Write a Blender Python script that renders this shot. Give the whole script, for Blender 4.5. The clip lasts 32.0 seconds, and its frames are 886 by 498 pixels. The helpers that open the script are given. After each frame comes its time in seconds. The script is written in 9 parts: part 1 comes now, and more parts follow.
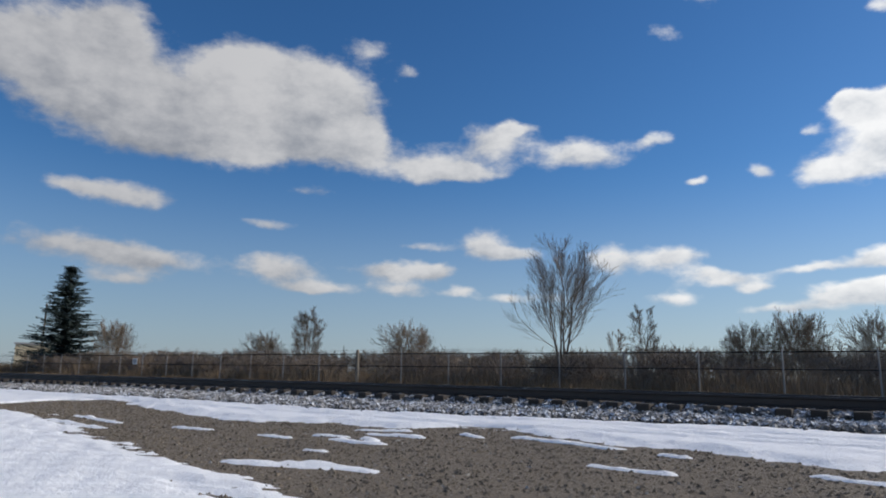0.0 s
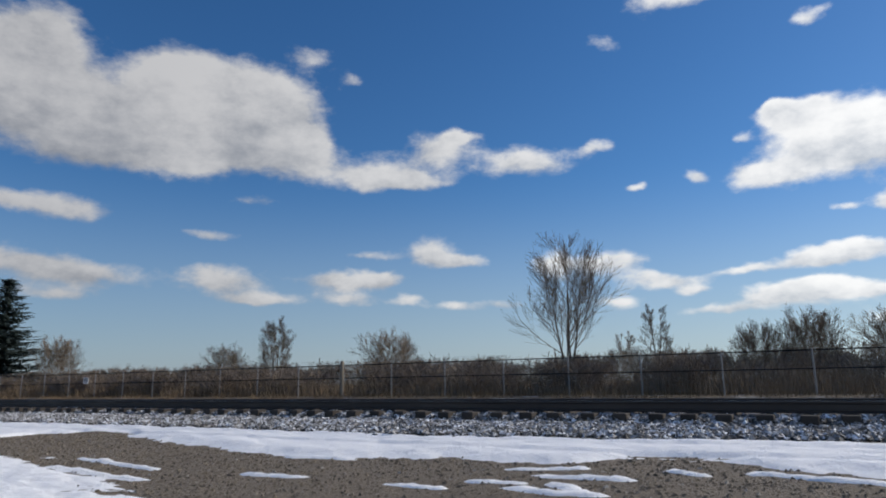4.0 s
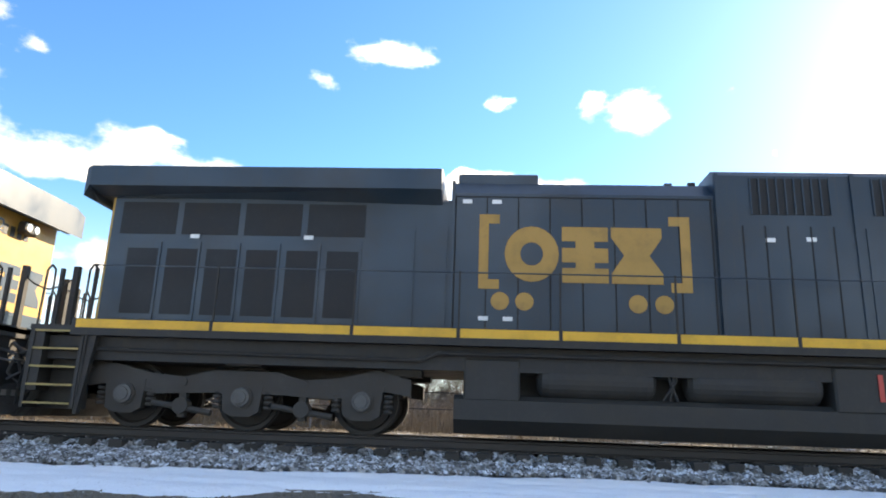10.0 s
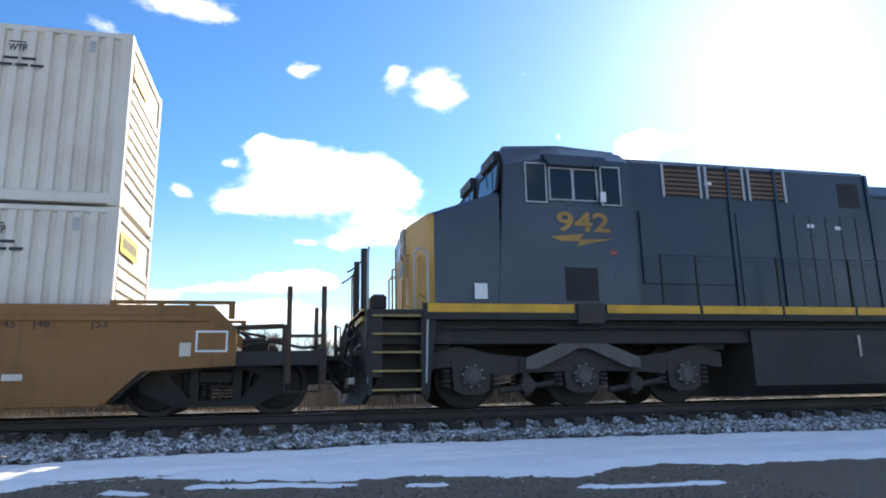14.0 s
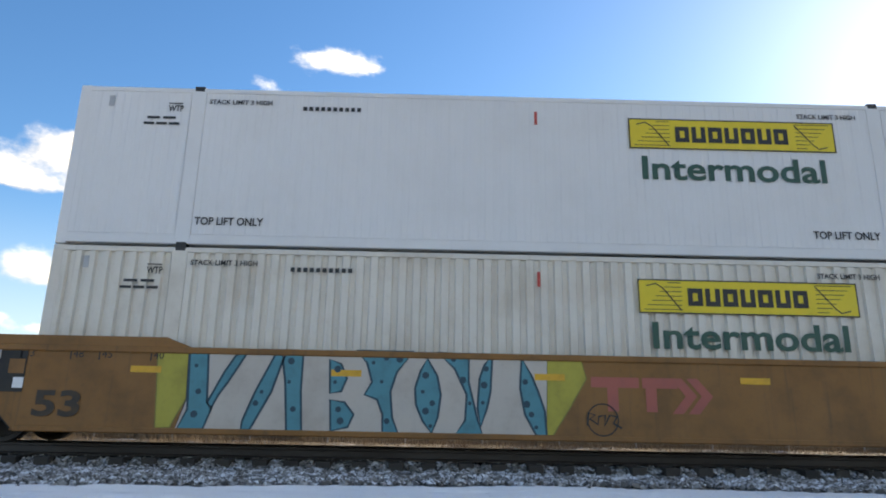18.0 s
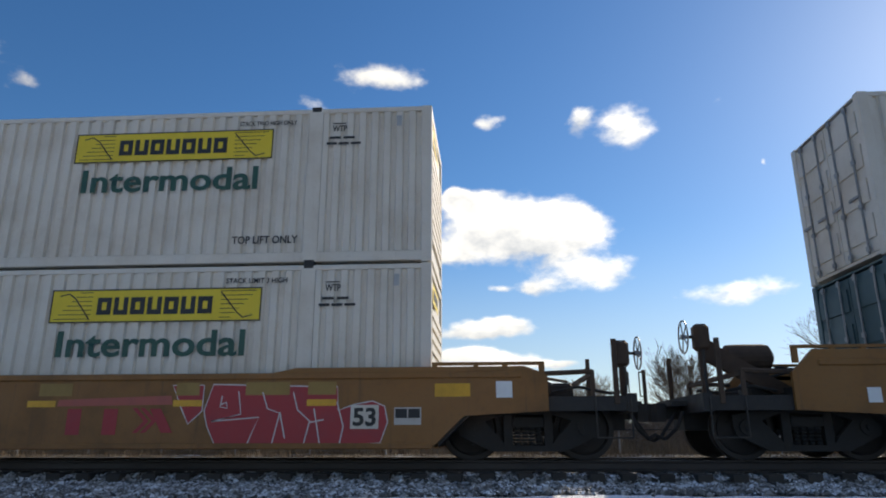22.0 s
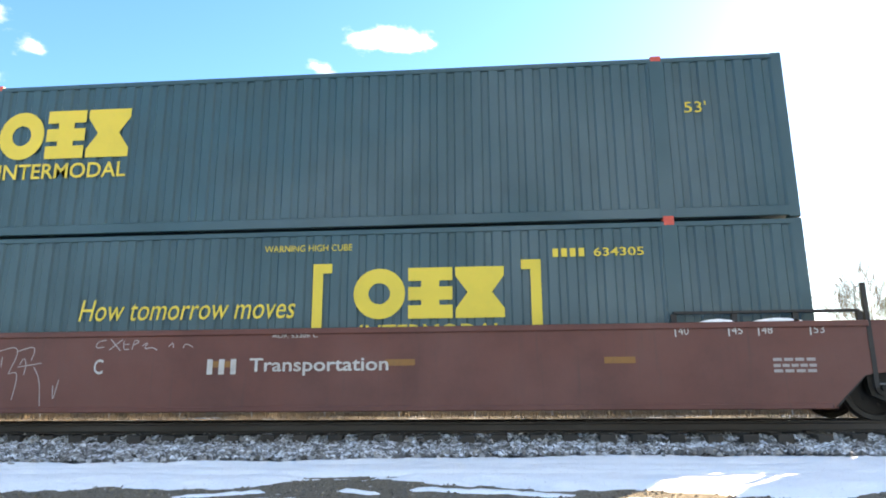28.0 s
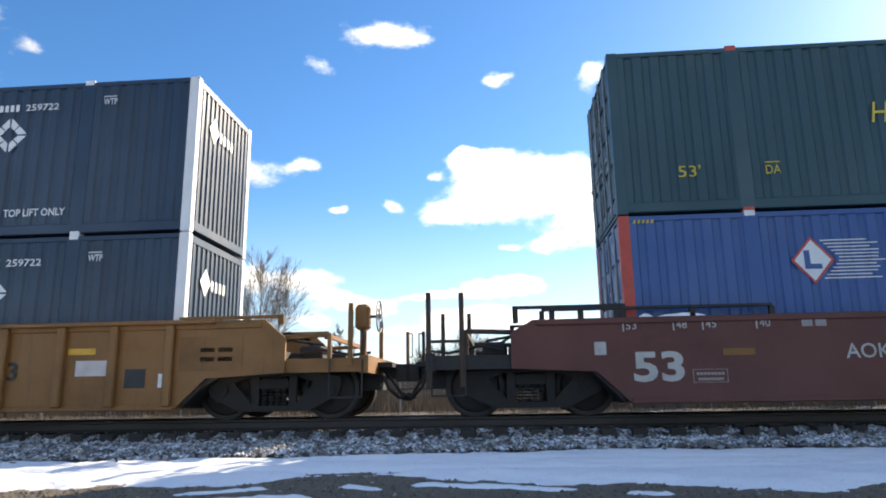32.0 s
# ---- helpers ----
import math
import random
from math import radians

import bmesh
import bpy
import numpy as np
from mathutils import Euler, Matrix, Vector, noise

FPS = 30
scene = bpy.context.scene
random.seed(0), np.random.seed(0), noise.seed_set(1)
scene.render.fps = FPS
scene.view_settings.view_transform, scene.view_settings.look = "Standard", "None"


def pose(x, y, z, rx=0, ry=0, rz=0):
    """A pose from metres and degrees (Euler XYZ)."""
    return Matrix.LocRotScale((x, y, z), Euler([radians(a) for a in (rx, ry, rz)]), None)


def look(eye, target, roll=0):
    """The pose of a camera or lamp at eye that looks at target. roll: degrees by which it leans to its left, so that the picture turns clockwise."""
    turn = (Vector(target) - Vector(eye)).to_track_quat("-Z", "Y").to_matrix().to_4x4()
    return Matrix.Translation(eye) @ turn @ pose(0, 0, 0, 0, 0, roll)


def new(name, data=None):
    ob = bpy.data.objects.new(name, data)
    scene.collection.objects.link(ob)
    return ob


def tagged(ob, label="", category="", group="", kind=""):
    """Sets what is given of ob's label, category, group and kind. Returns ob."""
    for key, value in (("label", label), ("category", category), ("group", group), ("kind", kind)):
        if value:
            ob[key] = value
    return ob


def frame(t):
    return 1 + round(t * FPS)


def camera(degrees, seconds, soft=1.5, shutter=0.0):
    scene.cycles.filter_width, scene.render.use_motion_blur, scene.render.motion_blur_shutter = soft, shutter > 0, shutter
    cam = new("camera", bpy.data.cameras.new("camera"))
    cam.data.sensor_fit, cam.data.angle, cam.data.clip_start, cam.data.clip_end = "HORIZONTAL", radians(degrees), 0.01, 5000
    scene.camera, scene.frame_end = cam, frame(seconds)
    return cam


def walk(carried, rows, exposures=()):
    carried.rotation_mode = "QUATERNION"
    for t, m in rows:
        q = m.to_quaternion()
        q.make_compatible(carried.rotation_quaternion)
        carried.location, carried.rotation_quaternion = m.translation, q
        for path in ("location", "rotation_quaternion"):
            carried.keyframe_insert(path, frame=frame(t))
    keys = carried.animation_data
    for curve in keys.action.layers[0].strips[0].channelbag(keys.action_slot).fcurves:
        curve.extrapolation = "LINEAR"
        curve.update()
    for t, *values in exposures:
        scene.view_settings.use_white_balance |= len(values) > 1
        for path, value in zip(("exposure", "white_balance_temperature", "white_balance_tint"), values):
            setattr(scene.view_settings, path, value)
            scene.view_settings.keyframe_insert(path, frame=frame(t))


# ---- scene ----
cam = camera(67.2, 32.0, soft=1.9)
PATH = [
    (0.0, pose(3.39, -0.75, 0.91, 100.65, -0.92, 35.09)),
    (0.5, pose(1.93, -0.49, 0.93, 100.64, -1.17, 34.73)),
    (1.0, pose(0.86, -0.25, 0.94, 100.53, -1.51, 34.45)),
    (1.5, pose(0.22, -0.14, 0.97, 100.08, -1.09, 34.55)),
    (2.0, pose(0.00, 0.00, 1.00, 99.85, -0.38, 34.64)),
    (2.5, pose(0.00, 0.00, 1.00, 101.99, 0.05, 32.93)),
    (3.0, pose(0.00, 0.00, 1.00, 101.84, 0.13, 31.54)),
    (3.5, pose(0.00, 0.00, 1.00, 101.50, 0.49, 30.96)),
    (5.5, pose(0.00, 0.00, 1.00, 101.28, 1.43, 31.03)),
    (6.0, pose(0.00, 0.00, 1.00, 101.40, 1.23, 31.21)),
    (6.5, pose(0.00, 0.00, 1.00, 101.57, 0.88, 31.25)),
    (7.0, pose(0.00, 0.00, 1.00, 101.73, 0.89, 30.79)),
    (7.5, pose(0.00, 0.00, 1.00, 101.96, 1.38, 26.69)),
    (8.0, pose(0.00, 0.00, 1.00, 102.48, 0.89, 21.24)),
    (8.5, pose(0.00, 0.00, 1.00, 103.33, -1.36, 15.09)),
    (9.0, pose(0.00, 0.00, 1.00, 104.39, -1.67, 11.14)),
    (9.5, pose(0.00, 0.00, 1.00, 104.81, -1.85, 7.38)),
    (10.0, pose(0.00, 0.00, 1.00, 104.16, -2.01, 3.61)),
    (10.5, pose(0.00, 0.00, 1.00, 103.57, -1.68, 1.48)),
    (11.0, pose(0.00, 0.00, 1.00, 103.18, -1.19, 1.47)),
    (11.5, pose(0.00, 0.00, 1.00, 102.95, -0.49, 0.44)),
    (12.0, pose(0.00, 0.00, 1.00, 102.72, 0.06, -1.51)),
    (12.5, pose(0.00, 0.00, 1.00, 102.50, 0.32, -4.02)),
    (13.0, pose(0.00, 0.00, 1.00, 102.37, 0.51, -6.79)),
    (13.5, pose(0.00, 0.00, 1.00, 102.08, 0.92, -10.09)),
    (14.0, pose(0.00, 0.00, 1.00, 101.85, 1.07, -12.96)),
    (14.5, pose(0.00, 0.00, 1.00, 101.93, 0.90, -13.56)),
    (16.5, pose(0.00, 0.00, 1.00, 101.98, -0.48, -9.86)),
    (17.0, pose(0.00, 0.00, 1.00, 101.89, -0.58, -7.26)),
    (17.5, pose(0.00, 0.00, 1.00, 103.63, -0.91, -4.18)),
    (18.0, pose(0.00, 0.00, 1.00, 105.05, -1.06, -1.05)),
    (18.5, pose(0.00, 0.00, 1.00, 105.62, -0.35, 1.70)),
    (19.0, pose(0.00, 0.00, 1.00, 105.98, -0.33, 3.77)),
    (19.5, pose(0.00, 0.00, 1.00, 106.08, -0.30, 4.32)),
    (20.0, pose(0.00, 0.00, 1.00, 106.11, -0.16, 4.01)),
    (20.5, pose(0.00, 0.00, 1.00, 106.05, 0.03, 3.84)),
    (21.0, pose(0.00, 0.00, 1.00, 105.99, 0.41, 3.81)),
    (21.5, pose(0.00, 0.00, 1.00, 105.96, -0.03, 3.48)),
    (22.0, pose(0.00, 0.00, 1.00, 105.84, 0.11, 3.69)),
    (22.5, pose(0.00, 0.00, 1.00, 105.76, -0.34, 3.83)),
    (23.0, pose(0.00, 0.00, 1.00, 105.56, -0.73, 3.96)),
    (23.5, pose(0.00, 0.00, 1.00, 105.20, -0.63, 4.04)),
    (24.0, pose(0.00, 0.00, 1.00, 104.82, -0.24, 4.10)),
    (24.5, pose(0.00, 0.00, 1.00, 104.43, 0.44, 4.28)),
    (25.0, pose(0.00, 0.00, 1.00, 104.12, 0.67, 4.34)),
    (25.5, pose(0.00, 0.00, 1.00, 103.89, 0.44, 4.26)),
    (26.0, pose(0.00, 0.00, 1.00, 103.76, 0.04, 4.07)),
    (26.5, pose(0.00, 0.00, 1.00, 103.60, -0.39, 4.07)),
    (28.5, pose(0.00, 0.00, 1.00, 102.62, 0.49, 4.84)),
    (29.0, pose(0.00, 0.00, 1.00, 102.53, 0.00, 4.56)),
    (29.5, pose(0.00, 0.00, 1.00, 102.46, -0.28, 4.43)),
    (30.0, pose(0.00, 0.00, 1.00, 102.41, -0.20, 4.46)),
    (30.5, pose(0.00, 0.00, 1.00, 102.42, -0.37, 4.34)),
    (31.0, pose(0.00, 0.00, 1.00, 102.43, -0.53, 4.26)),
    (31.5, pose(0.00, 0.00, 1.00, 102.43, 0.40, 4.71)),
    (32.0, pose(0.00, 0.00, 1.00, 102.43, 0.87, 4.79)),
]
EXPOSURES = [(t, e, k, 10) for t, e, k in (
    (0.0, -0.42, 6800), (7.2, -0.44, 6800), (8.0, -0.22, 7100), (9.0, 1.25, 8800), (10.0, 1.5, 8600), (11.0, 1.35, 8300), (12.0, 1.4, 8400), (13.0, 1.6, 8700),
    (14.0, 0.85, 7300), (17.0, 0.72, 9300), (18.0, 0.9, 9000), (19.0, 0.62, 8700), (20.0, 1.0, 9400), (21.0, 1.06, 8500), (22.0, -0.05, 7500), (23.0, 0.9, 9000),
    (24.0, 0.8, 8500), (25.0, 0.05, 8000), (26.0, 2.0, 9600), (29.0, 2.05, 10000), (30.0, 1.15, 8800), (31.0, 2.1, 10000), (32.0, 0.85, 7800))]
walk(cam, PATH, EXPOSURES)

TRACK_Y = 12.04      # centre line of the track
RAIL_TOP = 0.66
SUN_AZ, SUN_EL = 42.0, 27.0   # to the right of +Y, above the horizon

# ---- sky, clouds and sun ----
CLOUDS_WEST = [
    (-68.2, 23.9, 5.9, 3.0, 1.0),
    (-64.5, 21.1, 6.4, 3.0, 1.0),
    (-63.3, 25.4, 2.3, 2.0, 1.0),
    (-58.1, 19.8, 5.4, 2.3, 0.8),
    (-61.3, 17.2, 4.3, 1.0, 0.5),
    (-53.9, 22.9, 3.3, 2.8, 1.0),
    (-50.6, 24.1, 4.6, 2.2, 1.0),
    (-45.2, 23.3, 4.1, 2.1, 1.0),
    (-49.9, 20.6, 5.9, 2.4, 1.0),
    (-52.6, 18.0, 4.8, 1.5, 0.6),
    (-45.5, 18.9, 3.3, 1.8, 0.7),
    (-42.1, 19.7, 1.9, 1.7, 0.85),
    (-42.6, 27.3, 2.2, 1.0, 0.55),
    (-38.6, 25.5, 1.5, 0.7, 0.6),
    (-36.7, 17.8, 4.1, 1.4, 0.95),
    (-30.9, 19.9, 2.7, 1.4, 1.0),
    (-28.6, 20.9, 1.3, 0.7, 0.9),
    (-33.4, 17.1, 3.4, 0.7, 0.8),
]
CLOUDS_MID = [
    (-23.0, 18.5, 4.5, 1.3, 1.0),
    (-16.8, 19.2, 1.4, 0.7, 0.7),
    (-13.8, 15.7, 1.0, 0.4, 0.9),
    (-9.0, 16.0, 0.9, 0.7, 0.9),
    (-46.6, 15.3, 2.5, 0.5, 0.6),
    (-64.9, 13.8, 2.3, 0.7, 0.8),
    (-60.9, 13.2, 3.4, 1.0, 0.9),
    (-50.4, 12.2, 2.6, 0.5, 0.75),
    (-64.9, 9.3, 5.4, 1.2, 0.9),
    (-59.4, 8.6, 3.8, 0.9, 0.9),
    (-60.8, 6.9, 3.3, 0.6, 0.75),
    (-49.3, 8.6, 3.6, 1.2, 1.0),
    (-46.4, 7.0, 3.4, 0.6, 0.9),
    (-39.8, 8.6, 3.0, 0.9, 1.0),
]
CLOUDS_LOW = [
    (-35.9, 8.9, 2.1, 0.7, 1.0),
    (-38.8, 7.0, 2.6, 0.6, 0.8),
    (-33.7, 7.1, 1.4, 0.5, 0.9),
    (-31.9, 11.2, 2.6, 1.3, 1.0),
    (-29.0, 10.3, 2.3, 0.6, 0.9),
    (-37.4, 10.9, 1.8, 0.4, 0.7),
    (-20.6, 9.9, 2.8, 1.4, 1.0),
    (-15.6, 9.7, 2.2, 1.0, 1.0),
    (-12.3, 8.0, 3.3, 0.6, 1.0),
    (-10.0, 7.1, 1.3, 0.4, 0.8),
    (-16.0, 6.4, 1.9, 0.6, 0.9),
    (-25.7, 6.5, 2.0, 0.5, 0.8),
    (-30.0, 6.3, 2.1, 0.5, 0.8),
]
CLOUDS_NORTH = [
    (0.3, 9.2, 3.0, 0.6, 0.9),
    (-6.0, 8.5, 2.5, 0.4, 0.8),
    (-1.2, 6.5, 4.2, 0.8, 1.0),
    (-8.0, 5.4, 3.0, 0.5, 0.8),
    (3.9, 4.2, 3.1, 0.8, 0.8),
    (6.3, 6.1, 1.4, 0.3, 0.7),
    (-1.7, 20.3, 1.7, 0.6, 0.6),
    (5.7, 17.4, 3.5, 1.2, 0.8),
    (2.5, 16.8, 4.8, 1.9, 0.7),
    (-9.1, 30.1, 4.3, 1.2, 1.0),
    (-15.8, 27.4, 2.3, 0.9, 0.5),
    (0.8, 26.6, 1.5, 0.7, 0.9),
    (8.9, 26.2, 1.1, 1.3, 0.9),
    (13.0, 25.3, 2.3, 1.9, 1.0),
    (3.2, 17.4, 5.9, 2.2, 1.0),
    (-0.7, 19.7, 2.6, 1.2, 0.9),
    (-3.9, 15.4, 2.5, 1.1, 0.9),
    (7.2, 17.5, 2.9, 1.7, 1.0),
]
CLOUDS_EAST = [
    (9.4, 13.5, 3.9, 1.3, 1.0),
    (4.3, 12.4, 1.4, 0.8, 0.9),
    (1.1, 12.3, 1.1, 0.4, 0.8),
    (-2.5, 20.5, 0.8, 0.5, 0.8),
    (-5.6, 18.4, 1.0, 0.4, 0.5),
    (-0.0, 9.0, 3.6, 0.7, 0.9),
    (-2.0, 6.3, 4.3, 0.9, 0.8),
    (4.7, 6.1, 2.8, 0.5, 0.6),
    (30.4, 18.7, 1.7, 1.8, 1.0),
    (23.8, 21.0, 0.4, 0.3, 0.7),
    (20.7, 11.0, 4.4, 1.0, 0.9),
    (20.5, 25.9, 1.1, 0.9, 0.4),
    (31.7, 19.3, 3.6, 0.9, 0.8),
    (40.1, 19.4, 2.0, 1.3, 0.6),
]


class Nodes:
    """Short hand for shader node trees."""

    def __init__(self, tree):
        self.tree = tree
        tree.nodes.clear()

    def put(self, kind, *inputs, op=""):
        n = self.tree.nodes.new(kind)
        if op:
            n.operation = op
        for i, v in enumerate(inputs):
            self.feed(n, i, v)
        return n

    def feed(self, n, i, v):
        if v is None:
            return
        if isinstance(v, bpy.types.NodeSocket):
            self.tree.links.new(v, n.inputs[i])
        elif isinstance(v, bpy.types.Node):
            self.tree.links.new(v.outputs[0], n.inputs[i])
        else:
            n.inputs[i].default_value = v

    def math(self, op, a, b=None, c=None, clamp=False):
        n = self.put("ShaderNodeMath", a, b, c, op=op)
        n.use_clamp = clamp
        return n.outputs[0]

    def vec(self, op, a, b=None, c=None):
        n = self.put("ShaderNodeVectorMath", a, b, c, op=op)
        return n.outputs["Value"] if op in ("DOT_PRODUCT", "LENGTH") else n.outputs[0]

    def noise(self, vector, scale, detail=4.0, rough=0.55, dist=0.0):
        n = self.put("ShaderNodeTexNoise")
        if vector is not None:
            self.feed(n, "Vector", vector)
        n.inputs["Scale"].default_value = scale
        n.inputs["Detail"].default_value = detail
        n.inputs["Roughness"].default_value = rough
        n.inputs["Distortion"].default_value = dist
        return n.outputs[0]

    def ramp(self, fac, stops):
        n = self.put("ShaderNodeValToRGB", fac)
        el = n.color_ramp.elements
        while len(el) < len(stops):
            el.new(0.5)
        for e, (p, c) in zip(el, stops):
            e.position = p
            e.color = (c, c, c, 1) if isinstance(c, (int, float)) else (*c, 1)
        return n.outputs[0]

    def span(self, v, lo, hi, a=0.0, b=1.0):
        n = self.put("ShaderNodeMapRange", v, lo, hi, a, b)
        n.interpolation_type = "SMOOTHSTEP"
        return n.outputs[0]

    def mix(self, fac, a, b, blend="MIX"):
        n = self.put("ShaderNodeMix")
        n.data_type, n.blend_type = "RGBA", blend
        self.feed(n, 0, fac)
        for i, v in ((6, a), (7, b)):
            self.feed(n, i, (*v, 1) if isinstance(v, tuple) and len(v) == 3 else v)
        return n.outputs[2]


def sky():
    world = bpy.data.worlds.new("sky")
    world.use_nodes = True
    scene.world = world
    g = Nodes(world.node_tree)
    tex = g.put("ShaderNodeTexSky")
    tex.sky_type, tex.sun_disc, tex.altitude = "NISHITA", False, 200.0
    tex.air_density, tex.dust_density, tex.ozone_density = 1.0, 0.3, 4.0
    tex.sun_elevation, tex.sun_rotation = radians(SUN_EL), radians(SUN_AZ)
    co = g.put("ShaderNodeTexCoord").outputs["Generated"]
    sep = g.put("ShaderNodeSeparateXYZ", co)
    x, y, z = sep.outputs
    az = g.math("MULTIPLY", g.math("ARCTAN2", x, y), 57.29578)
    el = g.math("MULTIPLY", g.math("ARCSINE", z), 57.29578)
    # the cloud deck, flattened towards the horizon
    deck = g.put("ShaderNodeCombineXYZ", az, g.math("MULTIPLY", el, 1.6), 0.0).outputs[0]
    warp1 = g.noise(deck, 0.16, 5, 0.62)
    wob = g.put("ShaderNodeTexNoise", deck)
    wob.inputs["Scale"].default_value, wob.inputs["Detail"].default_value = 0.22, 4.0
    shift = g.vec("MULTIPLY", g.vec("SUBTRACT", wob.outputs["Color"], (0.5, 0.5, 0.5)), (3.6, 1.8, 0.0))
    at = g.put("ShaderNodeSeparateXYZ", g.vec("ADD", g.put("ShaderNodeCombineXYZ", az, el, 0.0).outputs[0], shift))
    total = high = g.put("ShaderNodeValue").outputs[0]
    total.default_value = 0.0
    for a, e, w, h, amount in CLOUDS_WEST + CLOUDS_MID + CLOUDS_LOW + CLOUDS_NORTH + CLOUDS_EAST:
        p = g.put("ShaderNodeCombineXYZ", at.outputs[0], at.outputs[1], total).outputs[0]
        q = g.put("ShaderNodeVectorMath", p, (1 / w, 1 / h, 1e-9), (-a / w, -e / h, 0), op="MULTIPLY_ADD").outputs[0]
        v = g.math("MULTIPLY", g.math("POWER", 0.45, g.vec("DOT_PRODUCT", q, q)), amount)
        high = g.math("MULTIPLY_ADD", v, g.put("ShaderNodeSeparateXYZ", q).outputs[1], high)
        total = g.math("MULTIPLY_ADD", high, 1e-9, g.math("ADD", total, v))
    fine = g.noise(deck, 0.55, 6, 0.6)
    puff = g.math("ADD", g.math("MULTIPLY", g.math("SUBTRACT", warp1, 0.5), 0.55),
                  g.math("MULTIPLY", g.math("SUBTRACT", fine, 0.5), 0.75))
    body = g.math("ADD", total, puff)
    cover = g.span(body, 0.36, 0.98)
    # thin scattered clouds added to the sky out of view, tuned for fill light
    rest = g.span(g.noise(deck, 0.05, 6, 0.6), 0.48, 0.66, 0.0, 0.62)
    away = g.math("ADD", g.span(g.math("ABSOLUTE", az), 80, 100), g.span(el, 38, 50), clamp=True)
    cover = g.math("MAXIMUM", cover, g.math("MULTIPLY", rest, away))
    cover = g.math("MULTIPLY", cover, g.span(el, 0.0, 5.0))
    lift = g.math("DIVIDE", high, g.math("ADD", total, 0.05))
    shade = g.math("ADD", g.math("MULTIPLY", lift, 0.34), g.math("MULTIPLY", g.math("SUBTRACT", warp1, 0.5), 2.0))
    shade = g.math("ADD", shade, g.math("MULTIPLY", g.math("SUBTRACT", fine, 0.5), 0.45))
    shade = g.span(shade, -0.75, 0.40)
    sunward = g.span(az, -70, 30)
    grey = g.mix(sunward, (2.5, 2.75, 3.25), (5.4, 6.1, 7.1))
    white = g.mix(sunward, (5.6, 5.75, 6.1), (12.0, 12.3, 12.6))
    cloud = g.mix(shade, grey, white)
    vivid = g.put("ShaderNodeHueSaturation", 0.5, 1.2, 1.0, 1.0, tex.outputs[0]).outputs[0]
    vivid = g.mix(1.0, vivid, (0.84, 0.97, 1.11), "MULTIPLY")
    vivid = g.mix(g.span(el, -2.0, 18.0, 0.72, 0.0), vivid, g.mix(sunward, (2.9, 3.7, 4.9), (5.0, 6.0, 7.2)))
    colour = g.mix(g.math("MULTIPLY", cover, 0.94), vivid, cloud)
    bg = g.put("ShaderNodeBackground", colour, 0.126)
    g.put("ShaderNodeOutputWorld", bg)


sky()
lamp = bpy.data.lights.new("sun", "SUN")
lamp.energy, lamp.angle, lamp.color = 5.0, radians(0.53), (1.0, 0.94, 0.85)
sun_dir = Vector((math.sin(radians(SUN_AZ)) * math.cos(radians(SUN_EL)),
                  math.cos(radians(SUN_AZ)) * math.cos(radians(SUN_EL)), math.sin(radians(SUN_EL))))
new("sun", lamp).matrix_basis = look(sun_dir * 300, (0, 0, 0))


# ---- materials ----
def paint(name, colour, rough=0.5, metal=0.0, dirt=0.35, scale=1.2, dark=(0.06, 0.05, 0.045), bump=0.05, streak=0.0, vary=0.0,
          grain=14.0, fade=0.0):
    """Painted, rusted or bare surface: colour with grime at two scales and fine relief."""
    m = bpy.data.materials.new(name)
    m.use_nodes = True
    g = Nodes(m.node_tree)
    co = g.put("ShaderNodeTexCoord").outputs["Object"]
    big = g.noise(co, scale, 5, 0.6)
    small = g.noise(co, grain, 4, 0.6)
    col = (*colour, 1)
    if vary:
        rnd = g.put("ShaderNodeObjectInfo").outputs["Random"]
        k = g.put("ShaderNodeMapRange", rnd, 0.0, 1.0, 1 - vary, 1 + vary).outputs[0]
        col = g.vec("SCALE", colour)
        col.node.inputs["Scale"].default_value = 1
        m.node_tree.links.new(k, col.node.inputs["Scale"])
    if fade:
        col = g.mix(g.math("MULTIPLY", g.span(g.noise(co, scale * 0.35, 3), 0.4, 0.7), fade), col,
                    tuple(min(1.0, c * 0.55 + 0.16) for c in colour))
    grime = g.math("MULTIPLY", g.span(big, 0.42, 0.75), dirt)
    col = g.mix(grime, col, dark)
    col = g.mix(g.math("MULTIPLY", g.span(small, 0.5, 0.8), dirt * 0.5), col, dark)
    if streak:
        st = g.vec("MULTIPLY", co, (5.0, 5.0, 0.25))
        runs = g.span(g.noise(st, 2.2, 3, 0.6), 0.55, 0.8)
        col = g.mix(g.math("MULTIPLY", runs, streak), col, dark)
    p = g.put("ShaderNodeBsdfPrincipled", col)
    p.inputs["Metallic"].default_value = metal
    g.feed(p, "Roughness", g.put("ShaderNodeMapRange", big, 0.3, 0.7, max(rough - 0.12, 0.03), min(rough + 0.15, 1.0)).outputs[0])
    if bump:
        b = g.put("ShaderNodeBump")
        b.inputs["Strength"].default_value, b.inputs["Distance"].default_value = bump, 0.02
        g.feed(b, "Height", small)
        g.feed(p, "Normal", b)
    g.put("ShaderNodeOutputMaterial", p)
    return m


def glass_dark(name):
    m = bpy.data.materials.new(name)
    m.use_nodes = True
    g = Nodes(m.node_tree)
    p = g.put("ShaderNodeBsdfPrincipled", (0.012, 0.015, 0.018, 1))
    p.inputs["Roughness"].default_value = 0.06
    p.inputs["IOR"].default_value = 1.5
    g.put("ShaderNodeOutputMaterial", p)
    return m


